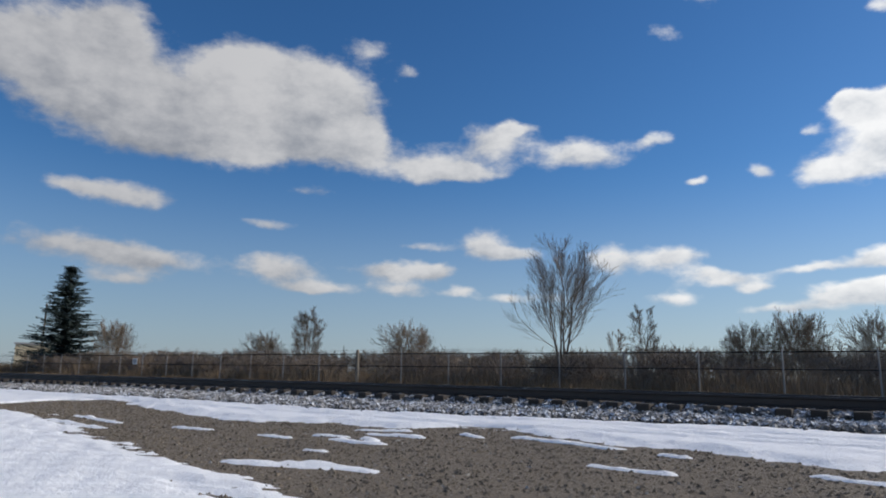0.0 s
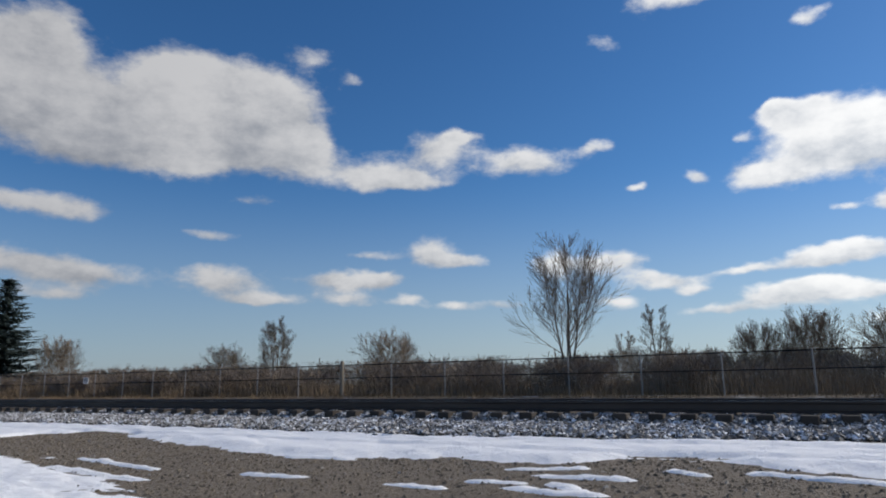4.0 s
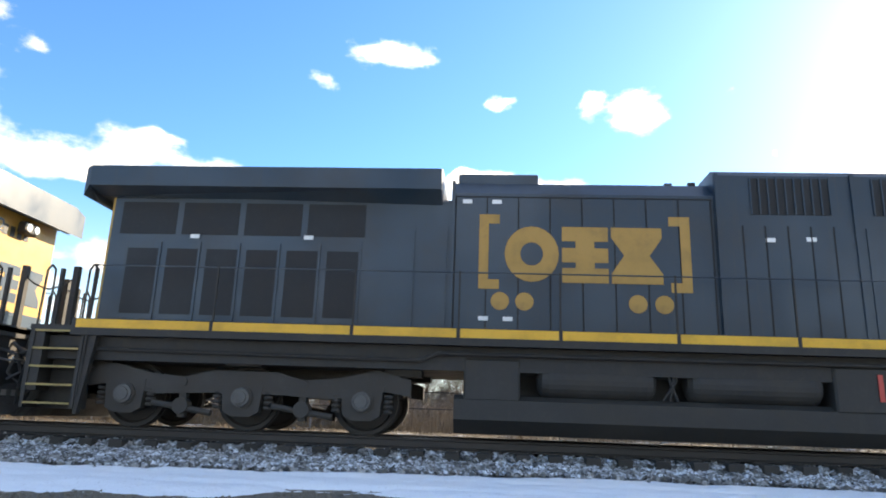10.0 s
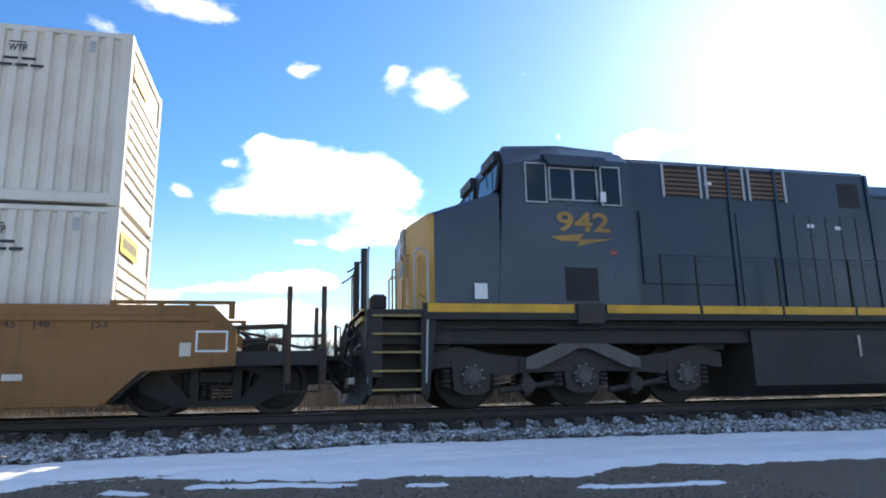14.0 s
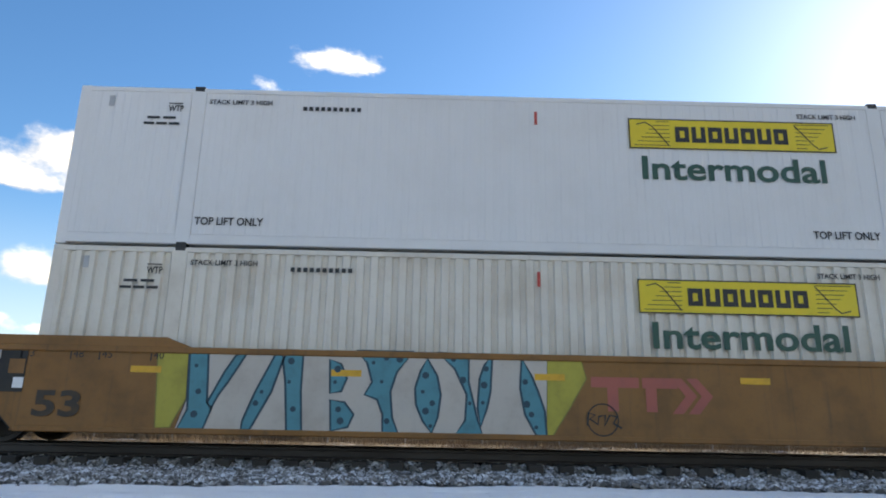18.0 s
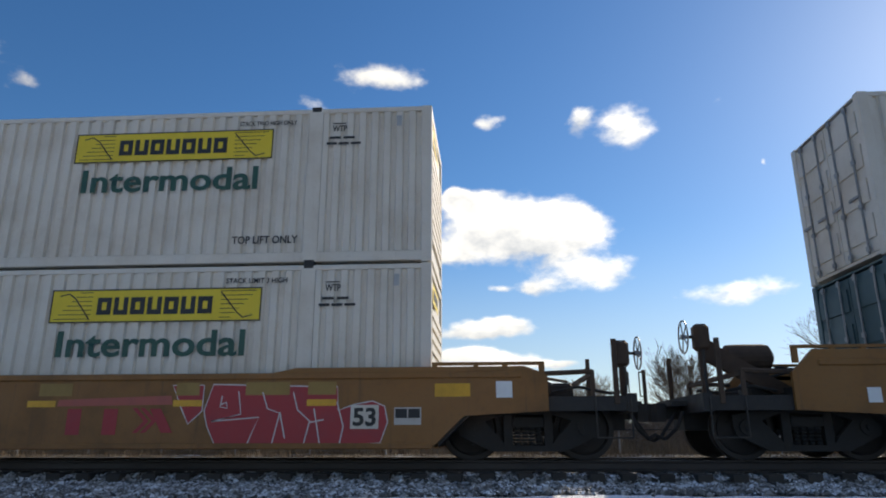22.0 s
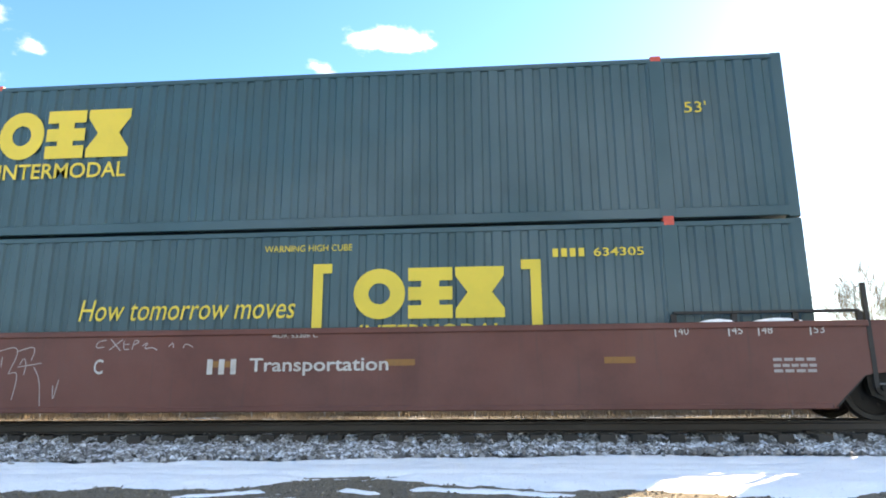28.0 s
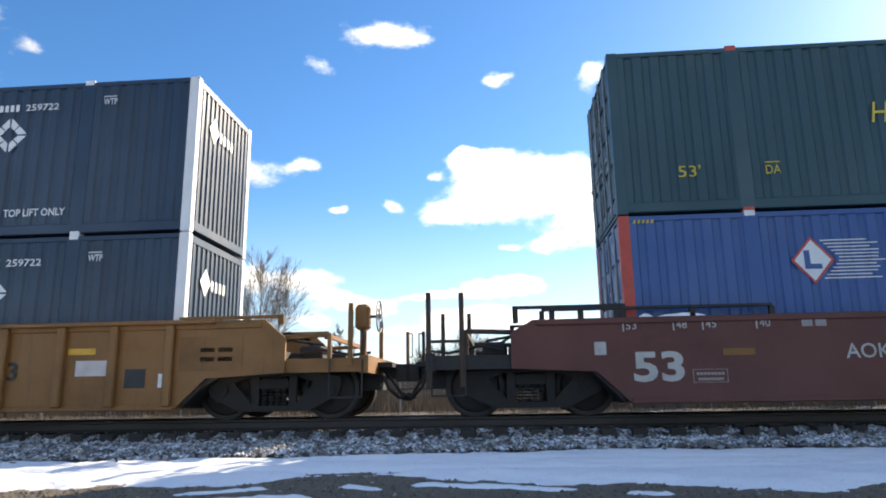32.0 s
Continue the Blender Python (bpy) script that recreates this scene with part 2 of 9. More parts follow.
def glow(name, colour, strength):
    m = bpy.data.materials.new(name)
    m.use_nodes = True
    g = Nodes(m.node_tree)
    g.put("ShaderNodeOutputMaterial", g.put("ShaderNodeEmission", (*colour, 1), strength))
    return m


def ground_material():
    m = bpy.data.materials.new("gravel_and_grass")
    m.use_nodes = True
    g = Nodes(m.node_tree)
    co = g.put("ShaderNodeTexCoord").outputs["Object"]
    y = g.put("ShaderNodeSeparateXYZ", co).outputs[1]
    big = g.noise(co, 0.6, 5, 0.6)
    fine = g.noise(co, 30.0, 5, 0.65)
    stone = g.put("ShaderNodeTexVoronoi", co)
    stone.inputs["Scale"].default_value = 60.0
    lot = g.mix(g.span(fine, 0.25, 0.78), (0.105, 0.083, 0.058), (0.25, 0.20, 0.145))
    lot = g.mix(g.math("MULTIPLY", g.span(big, 0.4, 0.7), 0.5), lot, (0.15, 0.118, 0.082))
    lot = g.mix(g.math("MULTIPLY", g.span(stone.outputs["Color"], 0.72, 0.9), 0.35), lot, (0.24, 0.205, 0.165))
    field = g.mix(g.span(g.noise(co, 1.5, 6, 0.65), 0.35, 0.7), (0.075, 0.055, 0.035), (0.19, 0.145, 0.09))
    dust = g.span(g.noise(co, 0.45, 5, 0.7), 0.56, 0.70, 0.0, 0.8)
    field = g.mix(dust, field, (0.75, 0.77, 0.8))
    col = g.mix(g.span(y, 14.0, 15.2), lot, field)
    p = g.put("ShaderNodeBsdfPrincipled", col)
    p.inputs["Roughness"].default_value = 0.9
    b = g.put("ShaderNodeBump")
    b.inputs["Strength"].default_value, b.inputs["Distance"].default_value = 0.8, 0.03
    g.feed(b, "Height", g.math("ADD", fine, g.math("MULTIPLY", stone.outputs["Distance"], 0.3)))
    g.feed(p, "Normal", b)
    g.put("ShaderNodeOutputMaterial", p)
    return m


def snow_material():
    m = bpy.data.materials.new("snow")
    m.use_nodes = True
    g = Nodes(m.node_tree)
    co = g.put("ShaderNodeTexCoord").outputs["Object"]
    fine = g.noise(co, 22.0, 5, 0.65)
    big = g.noise(g.vec("MULTIPLY", co, (0.5, 1.6, 1.0)), 1.6, 5, 0.6)
    col = g.mix(g.span(big, 0.45, 0.75), (0.94, 0.945, 0.95), (0.86, 0.87, 0.885))
    grit = g.span(g.noise(co, 60.0, 2, 0.5), 0.66, 0.72, 0.0, 0.6)
    col = g.mix(grit, col, (0.25, 0.22, 0.19))
    p = g.put("ShaderNodeBsdfPrincipled", col)
    p.inputs["Roughness"].default_value = 0.7
    b = g.put("ShaderNodeBump")
    b.inputs["Strength"].default_value, b.inputs["Distance"].default_value = 0.5, 0.03
    g.feed(b, "Height", g.math("ADD", fine, big))
    g.feed(p, "Normal", b)
    g.put("ShaderNodeOutputMaterial", p)
    return m


def gravel_material():
    m = bpy.data.materials.new("loose_gravel")
    m.use_nodes = True
    g = Nodes(m.node_tree)
    rnd = g.put("ShaderNodeNewGeometry").outputs["Random Per Island"]
    p = g.put("ShaderNodeBsdfPrincipled", g.ramp(rnd, [(0.0, (0.09, 0.072, 0.052)), (0.6, (0.17, 0.135, 0.096)), (0.95, (0.26, 0.215, 0.16)), (1.0, (0.4, 0.38, 0.34))]))
    p.inputs["Roughness"].default_value = 0.9
    g.put("ShaderNodeOutputMaterial", p)
    return m


def stone_material():
    m = bpy.data.materials.new("ballast_stone")
    m.use_nodes = True
    g = Nodes(m.node_tree)
    geo = g.put("ShaderNodeNewGeometry")
    rnd = geo.outputs["Random Per Island"]
    col = g.ramp(rnd, [(0.0, (0.055, 0.05, 0.046)), (0.5, (0.16, 0.15, 0.138)), (1.0, (0.40, 0.38, 0.36))])
    nz = g.put("ShaderNodeSeparateXYZ", geo.outputs["Normal"]).outputs[2]
    co = g.put("ShaderNodeTexCoord").outputs["Object"]
    powder = g.math("MULTIPLY", g.span(nz, 0.3, 0.65), g.span(g.noise(co, 5.0, 5, 0.75), 0.47, 0.60))
    col = g.mix(powder, col, (0.78, 0.8, 0.83))
    p = g.put("ShaderNodeBsdfPrincipled", col)
    p.inputs["Roughness"].default_value = 0.85
    g.put("ShaderNodeOutputMaterial", p)
    return m


M = {
    "ground": ground_material(), "snow": snow_material(), "stone": stone_material(),
    "gravel": gravel_material(),
    "stencil_white": paint("dirty_white_stencil", (0.50, 0.47, 0.43), 0.6, 0, 0.4, 4.0, (0.24, 0.19, 0.16)),
    "faint_chalk": paint("faint_chalk_line", (0.36, 0.31, 0.29), 0.7, 0, 0.4, 5.0, (0.2, 0.12, 0.1)),
    # base colour lowered until the freight truck frames read near black
    "truck_dark": paint("near_black_truck_frame", (0.020, 0.018, 0.016), 0.75, 0.05, 0.5, 2.5, (0.045, 0.037, 0.03), bump=0.2),
    "rust": paint("rust_brown_ironwork", (0.075, 0.045, 0.028), 0.75, 0.1, 0.5, 2.0, (0.03, 0.024, 0.02), bump=0.15),
    "rail": paint("rail_steel", (0.045, 0.036, 0.032), 0.55, 0.3, 0.5),
    "rail_head": paint("polished_rail", (0.35, 0.34, 0.33), 0.28, 0.9, 0.2),
    "tie": paint("creosoted_wood", (0.045, 0.038, 0.032), 0.9, 0, 0.4, 3.0, vary=0.35, bump=0.4),
    "blue": paint("dark_blue_paint", (0.013, 0.032, 0.053), 0.42, 0, 0.5, 0.8, (0.05, 0.046, 0.042), streak=0.35, fade=0.25),
    "blue2": paint("dark_blue_paint_clean", (0.014, 0.038, 0.066), 0.34, 0, 0.22, 0.8, (0.035, 0.045, 0.055), streak=0.15, fade=0.2),
    "louvre": paint("black_grille", (0.012, 0.013, 0.015), 0.6, 0.2, 0.3),
    "yellow": paint("golden_yellow_paint", (0.50, 0.29, 0.06), 0.45, 0, 0.25, 1.5, (0.20, 0.12, 0.04), streak=0.2),
    "stripe": paint("yellow_reflective_stripe", (0.72, 0.37, 0.022), 0.4, 0, 0.4, 2.0, (0.25, 0.15, 0.03)),
    "logo_dull": paint("worn_yellow_lettering", (0.42, 0.23, 0.05), 0.5, 0, 0.4, 2.0, (0.13, 0.09, 0.05)),
    "black": paint("grimy_black_underframe", (0.022, 0.020, 0.019), 0.65, 0.1, 0.5, 2.5, (0.075, 0.062, 0.05), bump=0.15),
    "truck": paint("dusty_truck_frame", (0.046, 0.040, 0.035), 0.75, 0.05, 0.6, 2.5, (0.065, 0.053, 0.042), bump=0.2),
    "steel": paint("worn_grey_steel", (0.30, 0.29, 0.28), 0.4, 0.8, 0.35, 4.0),
    "slat": paint("rusty_slat", (0.22, 0.12, 0.07), 0.7, 0, 0.4),
    "plow": paint("scraped_plow_steel", (0.10, 0.095, 0.09), 0.6, 0.2, 0.5, 4.0),
    "wheel": paint("brown_wheel_steel", (0.032, 0.026, 0.022), 0.6, 0.3, 0.4, 4.0),
    "white": paint("white_paint", (0.78, 0.78, 0.77), 0.45, 0, 0.15, 3.0, (0.35, 0.32, 0.28)),
    "grey": paint("grey_window_rubber", (0.42, 0.43, 0.44), 0.5, 0.2, 0.2, 4.0),
    "roof": paint("snowy_cab_roof", (0.70, 0.70, 0.70), 0.7, 0, 0.35, 3.0, (0.25, 0.25, 0.26)),
    "glass": glass_dark("dark_cab_glass"),
    "lamp": glow("headlight_lens", (1.0, 0.94, 0.86), 2.2),
    "lens": paint("unlit_lens", (0.6, 0.6, 0.58), 0.15, 0.4, 0.1),
    "red": paint("red_paint", (0.52, 0.06, 0.045), 0.5, 0, 0.25, 3.0),
    "lamp_red": paint("dark_red_lens", (0.10, 0.012, 0.012), 0.25, 0, 0.2, 3.0),
    "cream": paint("dirty_white_container_paint", (0.70, 0.65, 0.57), 0.45, 0, 0.30, 0.9, (0.36, 0.27, 0.18), streak=0.24),
    "cream2": paint("clean_white_container_paint", (0.72, 0.72, 0.72), 0.42, 0, 0.10, 0.9, (0.42, 0.40, 0.37), streak=0.08),
    "teal": paint("dark_teal_container_paint", (0.015, 0.068, 0.083), 0.42, 0, 0.22, 0.7, (0.03, 0.05, 0.055), streak=0.12, fade=0.2),
    "navy": paint("navy_container_paint", (0.013, 0.034, 0.064), 0.40, 0, 0.2, 0.7, (0.02, 0.025, 0.035), streak=0.12, fade=0.15),
    "royal": paint("royal_blue_container_paint", (0.020, 0.092, 0.27), 0.42, 0, 0.2, 0.8, (0.04, 0.06, 0.13), streak=0.15, fade=0.2),
    "tan": paint("yellow_brown_car_paint", (0.265, 0.112, 0.023), 0.6, 0, 0.5, 1.0, (0.085, 0.052, 0.03), streak=0.45, fade=0.06),
    "maroon": paint("oxide_red_car_paint", (0.132, 0.036, 0.024), 0.6, 0, 0.45, 1.0, (0.07, 0.036, 0.03), streak=0.4, fade=0.08),
    "sign": paint("sign_yellow", (0.78, 0.58, 0.03), 0.45, 0, 0.2, 2.0, (0.4, 0.3, 0.05)),
    "green": paint("dark_green_lettering", (0.018, 0.085, 0.06), 0.5, 0, 0.15, 3.0),
    "ink": paint("black_lettering", (0.02, 0.02, 0.02), 0.5, 0, 0.15, 3.0),
    "bright": paint("bright_yellow_lettering", (0.70, 0.51, 0.05), 0.45, 0, 0.2, 1.5, (0.4, 0.33, 0.08)),
    "orange": paint("faded_orange_lettering", (0.62, 0.22, 0.09), 0.5, 0, 0.3, 2.0),
    "scarlet": paint("scarlet_lettering", (0.62, 0.08, 0.05), 0.5, 0, 0.3, 2.0),
    "purple": paint("violet_spray_paint", (0.15, 0.125, 0.31), 0.55, 0, 0.15, 2.0),
    "sky_spray": paint("light_blue_spray_paint", (0.16, 0.45, 0.58), 0.55, 0, 0.3, 2.0),
    "chalk": paint("white_spray_paint", (0.66, 0.67, 0.70), 0.55, 0, 0.2, 2.0, (0.4, 0.4, 0.42)),
    "cyan_spray": paint("teal_spray_paint", (0.05, 0.25, 0.30), 0.55, 0, 0.3, 3.0),
    "olive_spray": paint("yellow_green_spray_paint", (0.42, 0.36, 0.05), 0.55, 0, 0.3, 2.0),
    "rose_spray": paint("dull_red_spray_paint", (0.42, 0.105, 0.075), 0.55, 0, 0.3, 2.0, (0.2, 0.1, 0.1)),
    "scarlet_spray": paint("bright_red_spray_paint", (0.40, 0.035, 0.04), 0.55, 0, 0.3, 2.0, (0.2, 0.1, 0.1)),
    "pale_spray": paint("cream_spray_paint", (0.52, 0.47, 0.41), 0.6, 0, 0.35, 1.5, (0.30, 0.24, 0.19), streak=0.2),
    "deep_spray": paint("dark_blue_spray_paint", (0.015, 0.06, 0.085), 0.55, 0, 0.2, 3.0),
    "olive_dark": paint("dull_green_spray_line", (0.22, 0.20, 0.04), 0.55, 0, 0.3, 3.0),
    "stencil": paint("faded_black_stencil", (0.04, 0.028, 0.02), 0.6, 0, 0.5, 5.0, (0.12, 0.07, 0.03)),
    "tank": paint("dusty_tank_paint", (0.028, 0.026, 0.024), 0.7, 0, 0.6, 1.2, (0.060, 0.051, 0.041), bump=0.1, streak=0.3),
    "tread": paint("worn_yellow_tread", (0.35, 0.25, 0.09), 0.7, 0, 0.5, 5.0, (0.12, 0.09, 0.06)),
    "grey_spray": paint("pale_spray_outline", (0.62, 0.55, 0.52), 0.55, 0, 0.2, 3.0),
    "swing_arm": paint("dusty_grey_steel_arm", (0.13, 0.12, 0.105), 0.7, 0.1, 0.5, 3.0, (0.07, 0.06, 0.05), bump=0.2),
    "pale_panel": paint("faded_yellow_panel", (0.33, 0.20, 0.05), 0.55, 0, 0.35, 2.0, (0.15, 0.09, 0.04)),
    "bark": paint("grey_bark", (0.13, 0.105, 0.085), 0.9, 0, 0.4, 3.0, bump=0.3, vary=0.15),
    "twig": paint("brown_twigs", (0.19, 0.145, 0.108), 0.9, 0, 0.3, 3.0, bump=0, vary=0.2),
    "needle": paint("spruce_needles", (0.030, 0.050, 0.046), 0.8, 0, 0.3, 2.0, (0.012, 0.02, 0.015), bump=0),
    "weed": paint("dry_weeds", (0.19, 0.135, 0.08), 0.95, 0, 0.4, 0.5, (0.09, 0.06, 0.035), bump=0),
    "galv": paint("galvanised_steel", (0.30, 0.30, 0.30), 0.5, 0.5, 0.3, 4.0),
    "post_wood": paint("weathered_post", (0.30, 0.25, 0.19), 0.9, 0, 0.3, 4.0),
    "wall": paint("beige_wall", (0.55, 0.48, 0.34), 0.8, 0, 0.15, 1.0),
}


# ---- mesh helpers ----
def mesh_of(name, bm, material):
    me = bpy.data.meshes.new(name)
    bm.to_mesh(me)
    bm.free()
    for mt in material if isinstance(material, (list, tuple)) else (material,):
        me.materials.append(mt)
    return me


def part(name, bm, material, parent, label="", at=None):
    """Links a bmesh as one mesh object under a thing or a part."""
    ob = new(name, mesh_of(name, bm, material) if isinstance(bm, bmesh.types.BMesh) else bm)
    ob.parent = parent
    if at is not None:
        ob.matrix_basis = at
    if label:
        ob["label"] = label
    return ob


def thing(name, label, category, group="", at=None, kind=""):
    ob = new(name)
    ob.empty_display_size = 0.2
    if at is not None:
        ob.matrix_basis = at
    return tagged(ob, label, category, group, kind)


def box(bm, x0, x1, y0, y1, z0, z1, bevel=0.0):
    vs = [bm.verts.new((x, y, z)) for x in (x0, x1) for y in (y0, y1) for z in (z0, z1)]
    fs = [bm.faces.new([vs[i] for i in f]) for f in ((0, 1, 3, 2), (4, 6, 7, 5), (0, 4, 5, 1), (2, 3, 7, 6), (0, 2, 6, 4), (1, 5, 7, 3))]
    if bevel:
        es = list({e for f in fs for e in f.edges})
        bmesh.ops.bevel(bm, geom=es, offset=bevel, segments=1, affect="EDGES")
    return bm


def boxes(*specs, bevel=0.0):
    bm = bmesh.new()
    for s in specs:
        box(bm, *s, bevel=bevel)
    return bm


def prism(bm, pts, y0, y1):
    """A polygon in x and z, pushed out from y0 to y1."""
    a = [bm.verts.new((x, y0, z)) for x, z in pts]
    b = [bm.verts.new((x, y1, z)) for x, z in pts]
    n = len(pts)
    bm.faces.new(a)
    bm.faces.new(b[::-1])
    for i in range(n):
        bm.faces.new((a[i], b[i], b[(i + 1) % n], a[(i + 1) % n]))
    bmesh.ops.recalc_face_normals(bm, faces=bm.faces[:])
    return bm


def prisms(*specs):
    bm = bmesh.new()
    for s in specs:
        prism(bm, *s)
    return bm


def rod(bm, p, q, r, n=6, r2=None):
    p, q = Vector(p), Vector(q)
    d = (q - p).normalized()
    u = d.orthogonal().normalized()
    v = d.cross(u)
    r2 = r if r2 is None else r2
    ring = [[bm.verts.new(c + (u * math.cos(k * math.tau / n) + v * math.sin(k * math.tau / n)) * rr) for k in range(n)]
            for c, rr in ((p, r), (q, r2))]
    for k in range(n):
        bm.faces.new((ring[0][k], ring[0][(k + 1) % n], ring[1][(k + 1) % n], ring[1][k]))
    bm.faces.new(ring[0][::-1])
    bm.faces.new(ring[1])
    return bm


def pipe(bm, pts, r, n=6):
    for a, b in zip(pts, pts[1:]):
        rod(bm, a, b, r, n)
    return bm


def pipes(*paths, r=0.02, n=6):
    bm = bmesh.new()
    for p in paths:
        pipe(bm, p, r, n)
    return bm


def lathe(bm, profile, axis="y", n=24, at=(0, 0, 0)):
    """Turns (radius, along) pairs round an axis."""
    rings = []
    for r, a in profile:
        ring = []
        for k in range(n):
            c, s = math.cos(k * math.tau / n) * r, math.sin(k * math.tau / n) * r
            co = {"y": (c, a, s), "x": (a, c, s), "z": (c, s, a)}[axis]
            ring.append(bm.verts.new(Vector(co) + Vector(at)))
        rings.append(ring)
    for a, b in zip(rings, rings[1:]):
        for k in range(n):
            bm.faces.new((a[k], a[(k + 1) % n], b[(k + 1) % n], b[k]))
    bm.faces.new(rings[0])
    bm.faces.new(rings[-1][::-1])
    bmesh.ops.recalc_face_normals(bm, faces=bm.faces[:])
    return bm


TEXT = {}


def words(text, height, width=None, bold=0.0, slant=0.0, depth=0.004):
    """A mesh of lettering, lower left corner at the origin, reading along +x on a wall that faces -y."""
    key = (text, height, width, bold, slant)
    if key in TEXT:
        return TEXT[key]
    cu = bpy.data.curves.new("lettering", "FONT")
    cu.body, cu.size, cu.extrude, cu.shear, cu.offset, cu.resolution_u = text, 1.0, 0.0, slant, bold, 3
    ob = bpy.data.objects.new("lettering", cu)
    scene.collection.objects.link(ob)
    dg = bpy.context.evaluated_depsgraph_get()
    me = bpy.data.meshes.new_from_object(ob.evaluated_get(dg))
    bpy.data.objects.remove(ob)
    bpy.data.curves.remove(cu)
    n = len(me.vertices)
    co = np.zeros(n * 3)
    me.vertices.foreach_get("co", co)
    co = co.reshape(-1, 3)
    lo, hi = co.min(0), co.max(0)
    k = height / (hi[1] - lo[1])
    kx = k if width is None else width / (hi[0] - lo[0])
    flat = np.zeros_like(co)
    flat[:, 0], flat[:, 2], flat[:, 1] = (co[:, 0] - lo[0]) * kx, (co[:, 1] - lo[1]) * k, -depth
    me.vertices.foreach_set("co", flat.ravel())
    me.update()
    TEXT[key] = me
    return me


def raw(name, verts, faces, material):
    me = bpy.data.meshes.new(name)
    me.from_pydata(verts, [], faces)
    me.materials.append(material)
    me.update()
    return me


def pipe_parts(name, paths, r, material, parent, label="", n=6):
    """One part for each bent pipe."""
    for p in paths:
        part(name, pipes(p, r=r, n=n), material, parent, label)


def box_parts(name, specs, material, parent, label="", bevel=0.0):
    """One part for each block."""
    for s in specs:
        part(name, boxes(s, bevel=bevel), material, parent, label)


def ring_frame(x0, x1, z0, z1, fr, y0, y1):
    """A window frame in one piece."""
    bm = bmesh.new()
    loops = []
    for y in (y0, y1):
        for g in (fr, 0.0):
            loops.append([bm.verts.new(p) for p in ((x0 - g, y, z0 - g), (x1 + g, y, z0 - g), (x1 + g, y, z1 + g), (x0 - g, y, z1 + g))])
    for a, b in ((0, 1), (1, 3), (3, 2), (2, 0)):
        for k in range(4):
            bm.faces.new((loops[a][k], loops[a][(k + 1) % 4], loops[b][(k + 1) % 4], loops[b][k]))
    bmesh.ops.recalc_face_normals(bm, faces=bm.faces[:])
    return bm


# ---- ground, snow and track ----
def ground_z(x, y):
    z = np.interp(y, [-40.0, 0.0, 4.5, 7.0, 9.9, 14.2, 16.0, 30.0, 400.0], [0.0, 0.05, 0.07, 0.15, 0.24, 0.24, 0.12, 0.35, 0.6])
    return z


def wave(x, y, seed=0.0):
    return (np.sin(x * 1.3 + seed) * np.cos(y * 1.7 - seed) + 0.5 * np.sin(x * 3.1 + y * 2.3 + seed * 2)
            + 0.3 * np.sin(x * 6.7 - y * 5.9 + seed * 3) + 0.18 * np.sin(x * 13.9 + y * 11.3 + seed)) / 1.98


def grid(name, xs, ys, zfun, material):
    gx, gy = np.meshgrid(xs, ys, indexing="ij")
    gz = zfun(gx, gy)
    v = np.stack([gx, gy, gz], -1).reshape(-1, 3)
    nx, ny = len(xs), len(ys)
    i = (np.arange(nx - 1)[:, None] * ny + np.arange(ny - 1)[None]).ravel()
    f = np.stack([i, i + ny, i + ny + 1, i + 1], 1)
    me = raw(name, v.tolist(), f.tolist(), material)
    me.polygons.foreach_set("use_smooth", np.ones(len(f), bool))
    return me


def axis_steps(*spans):
    out = []
    for a, b, step in spans:
        out.extend(np.arange(a, b, step).tolist())
    return np.array(sorted(set(np.round(out, 4))))


def lot_z(x, y):
    near = np.exp(-np.maximum(0, np.abs(x) - 40) / 10.0)
    return ground_z(x, y) + 0.012 * wave(x * 1.1, y * 1.1, 2.0) * near + 0.006 * wave(x * 4, y * 4, 5.0) * near


ground = new("ground", grid("ground", axis_steps((-900, -60, 60), (-60, -20, 2), (-20, 14, 0.2), (14, 60, 2), (60, 901, 60)),
                            axis_steps((-200, -4, 14), (-4, 2, 0.6), (2, 10.4, 0.2), (10.4, 34, 1.2), (34, 60, 4), (60, 1600, 70)),
                            lot_z, M["ground"]))
tagged(ground, "brown gravel lot with dry grass field beyond the track", "ground", kind="structure")

EDGE_X = [-60, -13.9, -13.2, -12.4, -11.4, -9.0, -6.5, -5.7, -4.8, -4.2, -3.4, -2.8, -2.3, -1.8, -1.2, -0.6, 0.2, 1.2, 2.7, 4.0, 6.6, 10, 40]
EDGE_Y = [3.0, 4.2, 7.3, 8.0, 7.8, 7.0, 6.5, 6.3, 6.75, 6.95, 6.75, 6.8, 7.3, 7.6, 7.55, 7.2, 6.95, 6.85, 6.45, 6.9, 6.5, 6.9, 6.6]
LOT_X = [-60, -12.5, -9.3, -7.2, -5.5, -4.0, -3.0, -2.2, -0.8, 0.0, 2.0, 40]
LOT_Y = [5.4, 5.4, 5.0, 4.4, 3.85, 3.5, 3.35, 3.1, 2.65, 2.4, 0.5, 0.0]
